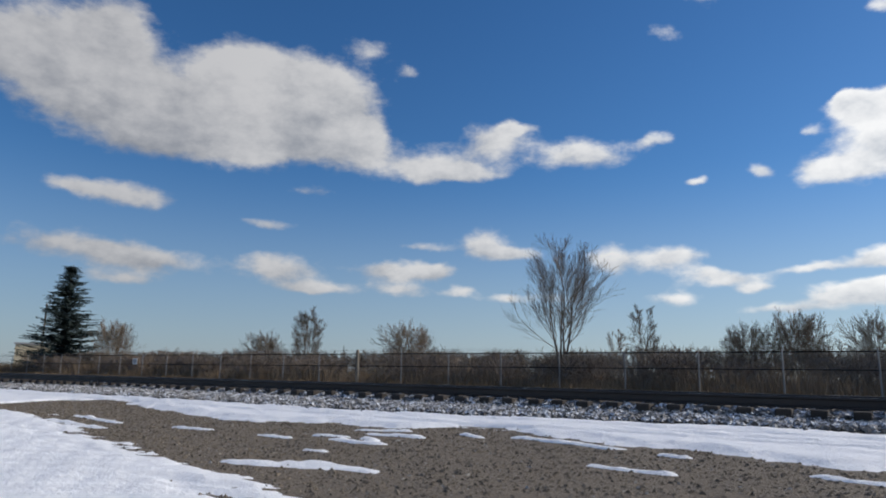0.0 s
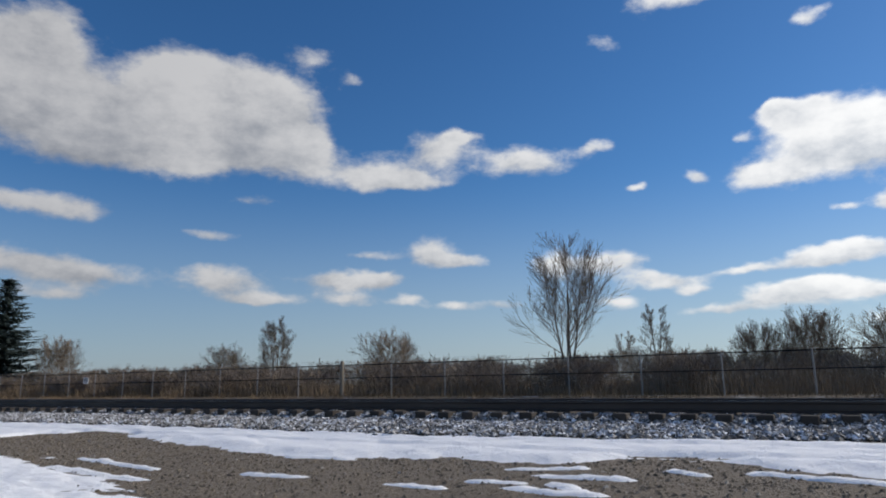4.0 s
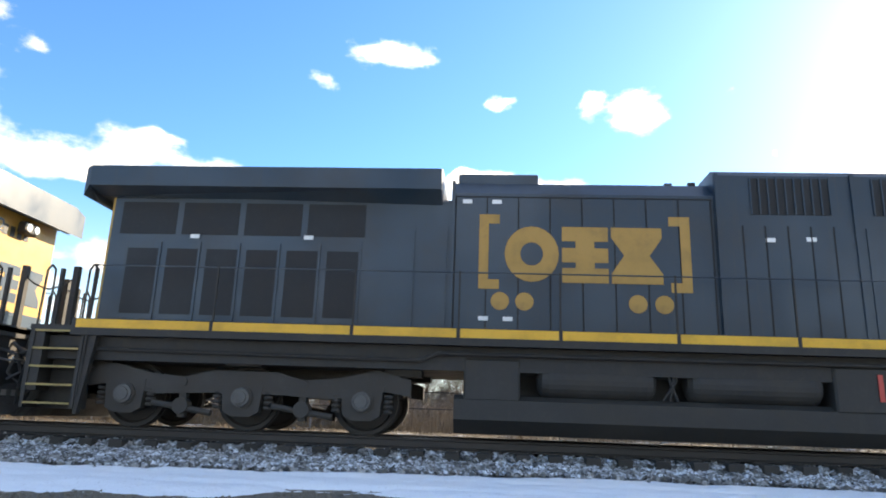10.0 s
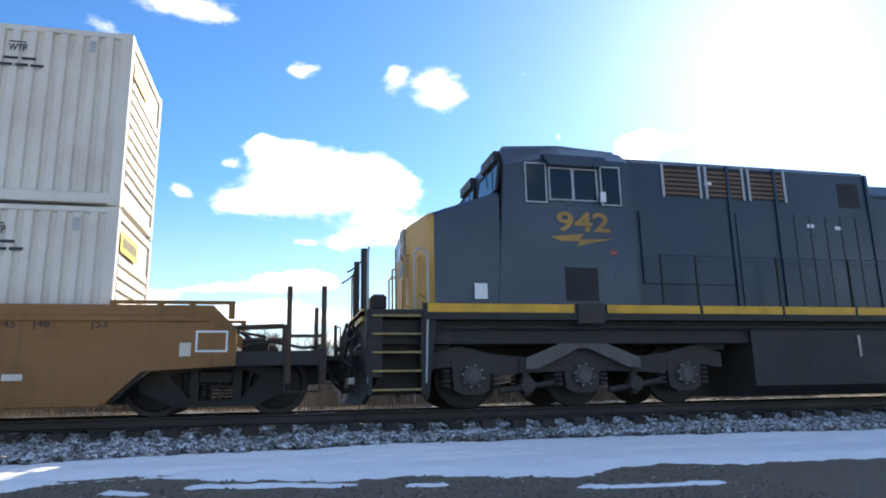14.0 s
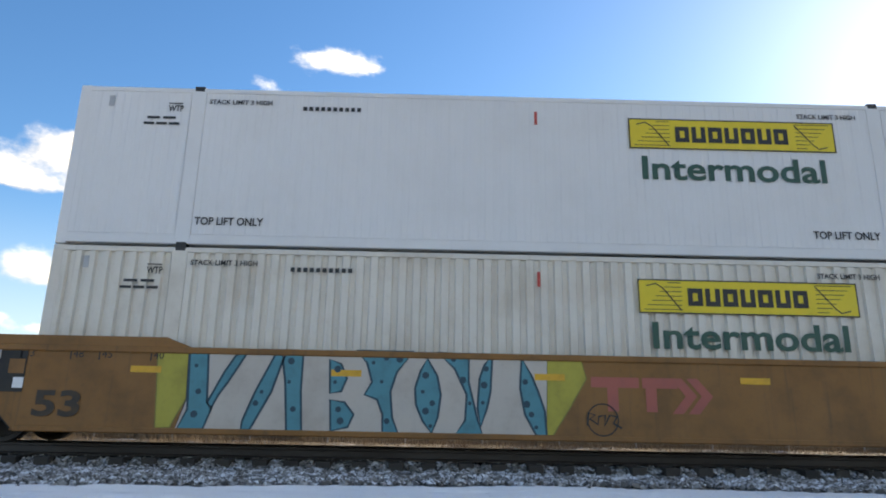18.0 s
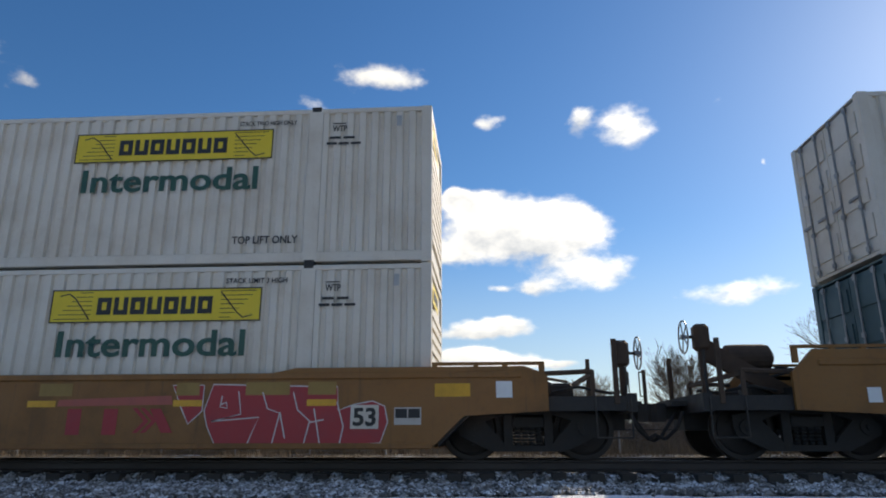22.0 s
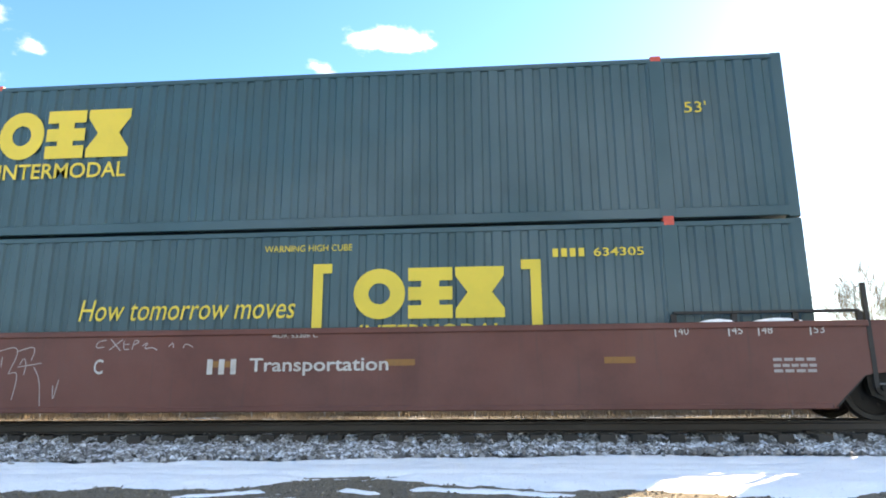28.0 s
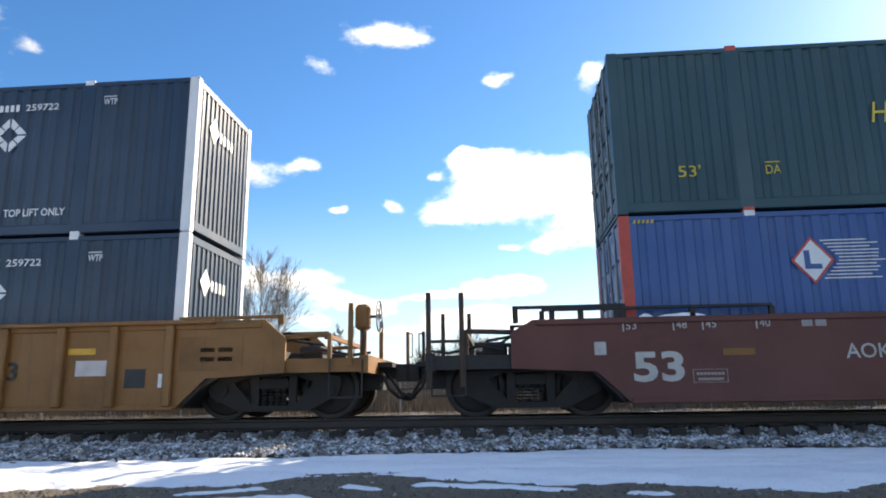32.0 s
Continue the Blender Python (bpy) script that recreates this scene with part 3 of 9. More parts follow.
# left-over streaks of snow on the gravel: from, to, half width
STREAKS = [(-5.45, 5.2, -4.9, 5.26, 0.07), (-5.95, 6.38, -5.2, 6.45, 0.07), (-3.7, 5.25, -3.2, 5.22, 0.05), (-3.0, 5.6, -2.65, 5.68, 0.06),
           (-2.5, 6.12, -1.9, 6.14, 0.09), (-2.47, 5.44, -2.2, 5.4, 0.09), (-2.2, 5.68, -1.9, 5.4, 0.08), (-1.47, 6.72, -1.28, 6.64, 0.06),
           (-0.75, 6.86, 0.5, 6.58, 0.08), (1.2, 6.36, 1.4, 6.27, 0.05), (2.7, 5.8, 3.8, 5.72, 0.07), (-1.9, 3.5, -1.3, 3.75, 0.13),
           (-1.25, 3.9, -0.7, 3.86, 0.10), (-2.12, 4.6, -1.95, 4.62, 0.05), (-3.0, 6.35, -2.4, 6.6, 0.06), (0.9, 5.3, 1.5, 5.25, 0.06),
           (-8.6, 5.35, -6.9, 5.1, 0.07), (-8.2, 4.75, -6.4, 4.55, 0.08)]


def toe_y(x):
    """Where the ballast runs out into the snow."""
    return np.interp(x, [-30, -12, -5, -2, 0.5, 4, 8, 14], [9.1, 8.9, 8.8, 9.1, 9.5, 9.55, 9.2, 9.2])


def snow_depth(x, y):
    edge = np.interp(x, EDGE_X, EDGE_Y) + 0.16 * wave(x * 2.0, y * 1.5, 1.0) + 0.07 * wave(x * 7, y * 6, 4.0) + 0.05 * wave(x * 15, y * 14, 2.2)
    band = np.clip((y - edge) * 0.16, -0.05, 0.055)
    # wheel ruts and drifts that run along the track
    rut = 0.03 * np.exp(-((y - 8.15 - 0.08 * np.sin(x * 0.5 + 2)) / 0.07) ** 2) * (0.5 + 0.5 * np.sin(x * 0.9)) + 0.034 * np.exp(-((y - 7.75 - 0.10 * np.sin(x * 0.35)) / 0.10) ** 2) + 0.030 * np.exp(-((y - 8.55 - 0.12 * np.sin(x * 0.3 + 1)) / 0.12) ** 2)
    band = np.where(band > 0, band - rut + 0.012 * wave(x * 2.2, y * 5.5, 7.0) + 0.010 * wave(x * 9, y * 12, 3.0) + 0.007 * wave(x * 19, y * 23, 1.1), band)
    # clods by the old tracks
    clod = 0.055 * np.clip(wave(x * 6.5, y * 7.5, 9.0) - 0.35, 0, 1) * np.exp(-((x + 4.6) / 1.3) ** 2 - ((y - 8.0) / 0.5) ** 2)
    # trampled snow on the near side of the lot, in long tongues
    west = np.interp(x, LOT_X, LOT_Y) - y + 0.55 * wave(x * 0.55, y * 3.4, 3.3) + 0.22 * wave(x * 2.2, y * 8, 6.1) + 0.16 * wave(x * 9, y * 19, 2.1)
    south = y - np.interp(x, [-60, -12, -5, 0, 3], [-5.5, -5.5, -1.4, 1.5, 3.0]) + 0.4 * wave(x * 1.4, y * 2.6, 7.7) + 0.2 * wave(x * 6, y * 7, 4.1)
    near = np.clip(np.minimum(west, south) * 0.06, -0.05, 0.03)
    near = near + np.where(near > 0, 0.014 * wave(x * 8, y * 9, 1.2) + 0.010 * wave(x * 17, y * 19, 5.2), 0)
    # thin left-over streaks
    thin = np.full_like(x, -0.05)
    for x0, y0, x1, y1, w in STREAKS:
        u = np.clip(((x - x0) * (x1 - x0) + (y - y0) * (y1 - y0)) / ((x1 - x0) ** 2 + (y1 - y0) ** 2), 0, 1)
        d2 = ((x - x0 - u * (x1 - x0)) / 2.2) ** 2 + (y - y0 - u * (y1 - y0)) ** 2
        thin = np.maximum(thin, 0.022 * (1 - d2 / w ** 2) + 0.013 * wave(x * 4, y * 9, 2.7) + 0.016 * wave(x * 13, y * 21, 6.6))
    thin = np.maximum(thin, -0.05)
    band = np.minimum(band, (toe_y(x) + 0.10 * wave(x * 1.7, y * 0.3, 4.4) + 0.06 * wave(x * 6.1, y * 0.5, 2.4) - y) * 0.25)
    return np.maximum(np.maximum(band, near), thin) + np.maximum(clod, 0) * (band > 0)


snow = new("snow_cover", grid("snow_cover", axis_steps((-60, -24, 0.6), (-24, 9, 0.075), (9, 26, 0.3), (26, 61, 1.0)),
                              axis_steps((-7.0, 1.4, 0.14), (1.4, 9.9, 0.06)), lambda x, y: lot_z(x, y) + snow_depth(x, y) + 0.002, M["snow"]))
tagged(snow, "rutted white snow lying along the gravel lot", "snow", kind="structure")


# ballast bed: a shaped bank under stones
def bank_z(x, y):
    d = np.abs(y - TRACK_Y)
    return np.interp(d, [0, 0.95, 1.22, 1.32, 1.6, 2.6, 3.4, 3.9], [0.44, 0.40, 0.36, 0.30, 0.285, 0.265, 0.22, 0.0]) + 0.012 * wave(x * 3, y * 5, 1.5)


bank = new("ballast_bank", grid("ballast_bank", axis_steps((-300, -60, 12), (-60, 45, 0.5), (45, 300, 12)),
                                axis_steps((TRACK_Y - 3.9, TRACK_Y + 3.91, 0.1)), bank_z,
                                paint("ballast_bed", (0.11, 0.10, 0.095), 0.9, 0, 0.5, 6.0, (0.05, 0.045, 0.04), bump=0.6)))
tagged(bank, "grey crushed stone bank under the railway track", "ballast", kind="structure")


def stones(name, x0, x1, count, y0, y1, size, seed):
    """Crushed stones strewn over the bank, one joined mesh."""
    rng = np.random.default_rng(seed)
    base = np.array([(1, 0, 0.1), (-0.9, 0.2, 0), (0.1, 1, 0), (-0.1, -0.95, 0.1), (0.15, 0.1, 0.8), (0, -0.1, -0.7)], float)
    tri = np.array([(0, 2, 4), (2, 1, 4), (1, 3, 4), (3, 0, 4), (2, 0, 5), (1, 2, 5), (3, 1, 5), (0, 3, 5)])
    p = np.stack([rng.uniform(x0, x1, count), rng.uniform(y0, y1, count), np.zeros(count)], 1)
    p = p[p[:, 1] > toe_y(p[:, 0]) + rng.normal(-0.05, 0.10, count)]
    count = len(p)
    s = size * rng.uniform(0.55, 1.25, (count, 1, 1)) * rng.uniform(0.6, 1.25, (count, 6, 3))
    a = rng.uniform(0, math.tau, count)
    t = rng.uniform(-0.9, 0.9, count)
    rz = np.zeros((count, 3, 3))
    rz[:, 0, 0], rz[:, 0, 1], rz[:, 1, 0], rz[:, 1, 1], rz[:, 2, 2] = np.cos(a), -np.sin(a), np.sin(a), np.cos(a), 1
    rx = np.zeros((count, 3, 3))
    rx[:, 0, 0], rx[:, 1, 1], rx[:, 1, 2], rx[:, 2, 1], rx[:, 2, 2] = 1, np.cos(t), -np.sin(t), np.sin(t), np.cos(t)
    v = np.einsum("nij,njk,nmk->nmi", rz, rx, base[None] * s)
    p[:, 2] = np.maximum(bank_z(p[:, 0], p[:, 1]), ground_z(p[:, 0], p[:, 1])) + size * 0.2 + rng.uniform(0, 0.03, count)
    v = v + p[:, None]
    f = tri[None] + (np.arange(count) * 6)[:, None, None]
    return raw(name, v.reshape(-1, 3).tolist(), f.reshape(-1, 3).tolist(), M["stone"])


for x0, x1, n, sd in ((-75, -20, 19000, 1), (-20, 14, 48000, 2), (14, 45, 13000, 3)):
    tagged(new("ballast_stones", stones("ballast_stones", x0, x1, n, TRACK_Y - 3.5, TRACK_Y - 0.85, 0.054, sd)),
           "grey crushed stones dusted with snow beside the ties", "stones", kind="stuff")
tagged(new("ballast_stones", stones("ballast_stones", -40, 25, 6000, TRACK_Y - 0.6, TRACK_Y + 2.2, 0.05, 4)),
       "grey crushed stones between and behind the rails", "stones", kind="stuff")

def lot_clods(count, seed):
    rng = np.random.default_rng(seed)
    x, y = rng.uniform(-14, 4.5, count), rng.uniform(2.0, 8.2, count)
    keep = snow_depth(x, y) < -0.004
    x, y = x[keep], y[keep]
    n = len(x)
    base = np.array([(1, 0, 0), (-0.9, 0.2, 0), (0.1, 1, 0), (-0.1, -0.95, 0), (0.15, 0.1, 0.75)], float)
    tri = np.array([(0, 2, 4), (2, 1, 4), (1, 3, 4), (3, 0, 4)])
    v = base[None] * (0.008 + 0.020 * rng.random((n, 1, 1)) ** 4) * rng.uniform(0.5, 1.4, (n, 5, 3))
    v = v + np.stack([x, y, lot_z(x, y) - 0.001], 1)[:, None]
    f = tri[None] + (np.arange(n) * 5)[:, None, None]
    return raw("gravel", v.reshape(-1, 3).tolist(), f.reshape(-1, 3).tolist(), M["gravel"])


tagged(new("gravel", lot_clods(60000, 12)), "loose brown gravel and clods on the lot", "gravel", kind="stuff")

track = thing("railway_track", "single railway track with dark steel rails on wooden ties", "track", kind="structure")
RAIL = [(-0.07, 0.0), (0.07, 0.0), (0.07, 0.015), (0.012, 0.035), (0.012, 0.125), (0.036, 0.14), (0.036, 0.165), (0.025, 0.175),
        (-0.025, 0.175), (-0.036, 0.165), (-0.036, 0.14), (-0.012, 0.125), (-0.012, 0.035), (-0.07, 0.015)]
for side in (-1, 1):
    bm = bmesh.new()
    a = [bm.verts.new((-600, TRACK_Y + side * 0.7525 + u, RAIL_TOP - 0.175 + w)) for u, w in RAIL]
    b = [bm.verts.new((600, TRACK_Y + side * 0.7525 + u, RAIL_TOP - 0.175 + w)) for u, w in RAIL]
    for k in range(len(RAIL)):
        f = bm.faces.new((a[k], b[k], b[(k + 1) % len(RAIL)], a[(k + 1) % len(RAIL)]))
        f.material_index = 1 if k == 7 else 0
    bmesh.ops.recalc_face_normals(bm, faces=bm.faces[:])
    part("rail", bm, [M["rail"], M["rail_head"]], track, "rusty steel rail with a polished head")
tie_mesh = mesh_of("tie", boxes((-0.115, 0.115, -1.3, 1.3, -0.09, 0.09), bevel=0.012), M["tie"])
plate_mesh = mesh_of("tie_plate", boxes((-0.09, 0.09, -0.9, -0.6, 0.09, 0.105), (-0.09, 0.09, 0.6, 0.9, 0.09, 0.105)), M["rail"])
rng = random.Random(4)
for k in range(-105, 62):
    t = part("tie", tie_mesh, None, track,
             at=pose(k * 0.533 + rng.uniform(-0.03, 0.03), TRACK_Y + rng.uniform(-0.05, 0.05), RAIL_TOP - 0.27 - 0.005 * rng.random(), 0, 0, rng.uniform(-1.2, 1.2)))
    if -45 < k < 40:
        part("tie_plate", plate_mesh, None, t)


# ---- freight cars ----
def spoked(bm, c, r, axis="x", spokes=5):
    """A brake hand wheel."""
    c = Vector(c)
    n = 18
    u, v = {"x": (Vector((0, 1, 0)), Vector((0, 0, 1))), "y": (Vector((1, 0, 0)), Vector((0, 0, 1)))}[axis]
    ring = [c + (u * math.cos(k * math.tau / n) + v * math.sin(k * math.tau / n)) * r for k in range(n + 1)]
    pipe(bm, ring, 0.014, 5)
    for k in range(spokes):
        a = k * math.tau / spokes
        rod(bm, c, c + (u * math.cos(a) + v * math.sin(a)) * r, 0.011, 5)
    lathe(bm, [(0.04, -0.04), (0.04, 0.04)], axis, 10, c)
    return bm


def wheelset_mesh(r, half=0.7525):
    bm = bmesh.new()
    for s in (-1, 1):
        y = s * half
        lathe(bm, [(0.10, y - 0.09 * 1), (r - 0.10, y - 0.02), (r - 0.07, y - 0.065), (r, y - 0.065), (r, y + 0.045),
                   (r + (0.025 if s < 0 else 0), y + 0.05), (r - 0.07, y + 0.065), (0.10, y + 0.09)], "y", 28)
        for k in range(6):
            a = k * math.tau / 6
            rod(bm, (math.cos(a) * r * 0.5, y - s * -0.03, math.sin(a) * r * 0.5), (math.cos(a) * r * 0.5, y + s * 0.06, math.sin(a) * r * 0.5), 0.03, 6)
    lathe(bm, [(0.085, -1.02), (0.085, 1.02)], "y", 12)
    return mesh_of("wheelset", bm, M["wheel"])


CAR_WHEEL = 0.475
car_wheelset = wheelset_mesh(CAR_WHEEL)
LOCO_WHEEL = 0.535
loco_wheelset = wheelset_mesh(LOCO_WHEEL)
ROLLING = []   # (wheelset, radius, sign)


def car_frame_mesh():
    """Cast side frame of a freight truck with its window openings and springs."""
    bm = bmesh.new()
    for y in (-1.08, 0.96):
        y1 = y + 0.12
        prism(bm, [(-1.12, 0.04), (-1.12, 0.20), (-0.80, 0.26), (-0.40, 0.34), (0.40, 0.34), (0.80, 0.26), (1.12, 0.20), (1.12, 0.04), (0.74, 0.10), (0.40, 0.22),
                   (-0.40, 0.22), (-0.74, 0.10)], y, y1)
        for s in (-1, 1):
            prism(bm, [(s * 1.12, 0.05), (s * 0.70, 0.14), (s * 0.42, -0.16), (s * 0.30, -0.34), (s * 0.58, -0.34), (s * 1.08, -0.10)], y + 0.005, y1 - 0.005)
            prism(bm, [(s * 0.38, 0.24), (s * 0.25, 0.24), (s * 0.25, -0.26), (s * 0.38, -0.26)], y + 0.01, y1 - 0.01)
            lathe(bm, [(0.13, y - 0.03), (0.13, y1)], "y", 14, (s * 0.9, 0, 0.02))
            lathe(bm, [(0.055, y - 0.06), (0.055, y)], "y", 10, (s * 0.9, 0, 0.02))
        prism(bm, [(-0.40, -0.25), (0.40, -0.25), (0.34, -0.34), (-0.34, -0.34)], y, y1)
        for k in range(4):
            x = -0.165 + k * 0.11
            for j in range(5):
                lathe(bm, [(0.045, -0.24 + j * 0.055), (0.052, -0.225 + j * 0.055), (0.045, -0.205 + j * 0.055)], "z", 8, (x, (y + y1) / 2, 0))
        box(bm, -0.24, 0.24, y + 0.0, y1, 0.03, 0.17)
    box(bm, -0.2, 0.2, -0.96, 0.96, -0.02, 0.2)
    for s in (-1, 1):
        rod(bm, (s * 0.36, -0.9, -0.05), (s * 0.36, 0.9, -0.05), 0.05)
        for y in (-0.7525, 0.7525):
            box(bm, s * 0.44 - 0.05, s * 0.44 + 0.05, y - 0.05, y + 0.05, -0.25, 0.1)
    return mesh_of("truck", bm, M["truck_dark"])


car_frame = car_frame_mesh()


def car_truck(parent, x):
    t = part("truck", car_frame, None, parent, "cast steel two-axle truck with coil springs", at=pose(x, 0, RAIL_TOP + CAR_WHEEL))
    for dx in (-0.9, 0.9):
        ROLLING.append((part("wheelset", car_wheelset, None, t, at=pose(dx, 0, 0)), CAR_WHEEL, pose(dx, 0, 0), 1))
    return t


def decal(parent, name, mesh, material, x, z, y=-1.295, label="", flip=False):
    """Lettering or a painted shape on a wall that faces the lot."""
    me = mesh.copy()
    me.materials.clear()
    me.materials.append(material)
    return part(name, me, None, parent, label, at=pose(x, y - 0.006, z))


def plate(x0, x1, z0, z1, t=0.004):
    return boxes((x0, x1, -t, 0, z0, z1))


def shape(*polys, t=0.004):
    bm = bmesh.new()
    for k, p in enumerate(polys):
        prism(bm, p, -t - 0.0006 * k, 0)
    return bm


def flat(*polys):
    """Painted flat shapes, front faces only."""
    bm = bmesh.new()
    for k, p in enumerate(polys):
        vs = [bm.verts.new((x, -0.0015 * (k % 3), z)) for x, z in p]
        f = bm.faces.new(vs)
        f.normal_update()
        if f.normal.y > 0:
            f.normal_flip()
    return bm


def disc(x, z, r, n=20):
    return [(x + r * math.cos(k * math.tau / n), z + r * math.sin(k * math.tau / n)) for k in range(n)]


def stroke(pts, w):
    """A painted line as quads."""
    out = []
    for (x0, z0), (x1, z1) in zip(pts, pts[1:]):
        d = math.hypot(x1 - x0, z1 - z0) or 1.0
        nx, nz = -(z1 - z0) / d * w / 2, (x1 - x0) / d * w / 2
        ex, ez = (x1 - x0) / d * w * 0.3, (z1 - z0) / d * w * 0.3
        out.append([(x0 + nx - ex, z0 + nz - ez), (x0 - nx - ex, z0 - nz - ez), (x1 - nx + ex, z1 - nz + ez), (x1 + nx + ex, z1 + nz + ez)])
    return out


def bar_parts(name, parent, x0, x1, z0, z1, n, mat, y, gap=0.35):
    """Stands in for small writing: n separate bars in a row."""
    w = (x1 - x0) / n
    me = mesh_of(name, plate(0, w * (1 - gap), 0, z1 - z0, 0.002), M[mat])
    for k in range(n):
        part(name, me, None, parent, at=pose(x0 + k * w, y, z0))


def emblem_parts(parent, x0, x1, z0, z1, mat, y, at_x=0.0, at_z=0.0, turn=0, label="bold plain shape of a painted emblem"):
    """Three bold plain shapes in a row: an oval ring, a banded slab and a waisted block."""
    w, h = (x1 - x0) / 3.0, z1 - z0
    ring = []
    n = 24
    cx, cz = x0 + w * 0.52, (z0 + z1) / 2
    for k in range(n):
        a, b = k * math.tau / n, (k + 1) * math.tau / n
        ro, ri = (w * 0.52, h * 0.5), (w * 0.22, h * 0.21)
        ring.append([(cx + ro[0] * math.cos(a), cz + ro[1] * math.sin(a)), (cx + ro[0] * math.cos(b), cz + ro[1] * math.sin(b)),
                     (cx + ri[0] * math.cos(b), cz + ri[1] * math.sin(b)), (cx + ri[0] * math.cos(a), cz + ri[1] * math.sin(a))])
    a, b = x0 + w * 1.10, x0 + w * 1.98
    c, d = a + w * 0.26, b - w * 0.26
    z = [z0 + h * f for f in (0.0, 0.26, 0.36, 0.62, 0.74, 1.0)]
    slab = [[(a, z[0]), (b, z[0]), (b, z[1]), (d, z[1]), (d, z[2]), (b, z[2]), (b, z[3]), (d, z[3]), (d, z[4]), (b, z[4]), (b, z[5]), (a, z[5]),
             (a, z[4]), (c, z[4]), (c, z[3]), (a, z[3]), (a, z[2]), (c, z[2]), (c, z[1]), (a, z[1])]]
    a, b, m = x0 + w * 2.04, x1, x0 + w * 2.52
    waist = [[(a, z1), (a, z1 - h * 0.18), (m - w * 0.24, z0 + h * 0.5), (a, z0 + h * 0.18), (a, z0), (b, z0), (b, z0 + h * 0.18), (m + w * 0.24, z0 + h * 0.5), (b, z1 - h * 0.18), (b, z1)]]
    for polys in (ring, slab, waist):
        bm = bmesh.new()
        for p in polys:
            f = bm.faces.new([bm.verts.new((x, 0, zz)) for x, zz in p])
            f.normal_update()
            if f.normal.y > 0:
                f.normal_flip()
        bmesh.ops.remove_doubles(bm, verts=bm.verts[:], dist=1e-4)
        part("emblem", bm, M[mat], parent, label, at=pose(at_x, y, at_z, 0, 0, turn))


def name_parts(parent, x0, x1, z0, z1, n, mat, y, tall_first=False, gap=0.16):
    """Stands in for a brand name: n slotted blocks of the letters' size."""
    w = (x1 - x0) / n
    for k in range(n):
        a, b = x0 + k * w, x0 + (k + 1 - gap) * w
        h = z1 if (k == 0 or not tall_first) else z0 + (z1 - z0) * 0.8
        t, u = (h - z0) * 0.28, (b - a) * 0.33
        part("name_block", ring_frame(a + u, b - u, z0 + t, h - t, min(t, u), -0.002, 0.0) if (k + n) % 2 else flat([(a, z0), (b, z0), (b, h), (b - u, h), (b - u, z0 + t), (a + u, z0 + t), (a + u, h), (a, h)]), M[mat], parent, at=pose(0, y - 0.006, 0))


LEN, HGT, HALF = 16.154, 2.89, 1.295


def ribbed(x0, x1, z0, z1, pitch, depth, y, out):
    """A corrugated wall between x0 and x1; out is the way it faces along y."""
    n = max(1, round((x1 - x0) / pitch))
    p = (x1 - x0) / n
    prof = [(x0, 0.0)]
    for k in range(n):
        a = x0 + k * p
        prof += [(a + p * 0.40, 0.0), (a + p * 0.50, depth), (a + p * 0.82, depth), (a + p * 0.92, 0.0)]
    prof.append((x1, 0.0))
    bm = bmesh.new()
    lo = [bm.verts.new((x, y - out * d, z0)) for x, d in prof]
    hi = [bm.verts.new((x, y - out * d, z1)) for x, d in prof]
    for k in range(len(prof) - 1):
        f = bm.faces.new((lo[k], lo[k + 1], hi[k + 1], hi[k]))
        if out > 0:
            f.normal_flip()
    return bm


CONTAINER_PARTS = {}


def container_mesh(key, build):
    if key not in CONTAINER_PARTS:
        CONTAINER_PARTS[key] = build()
    return CONTAINER_PARTS[key]


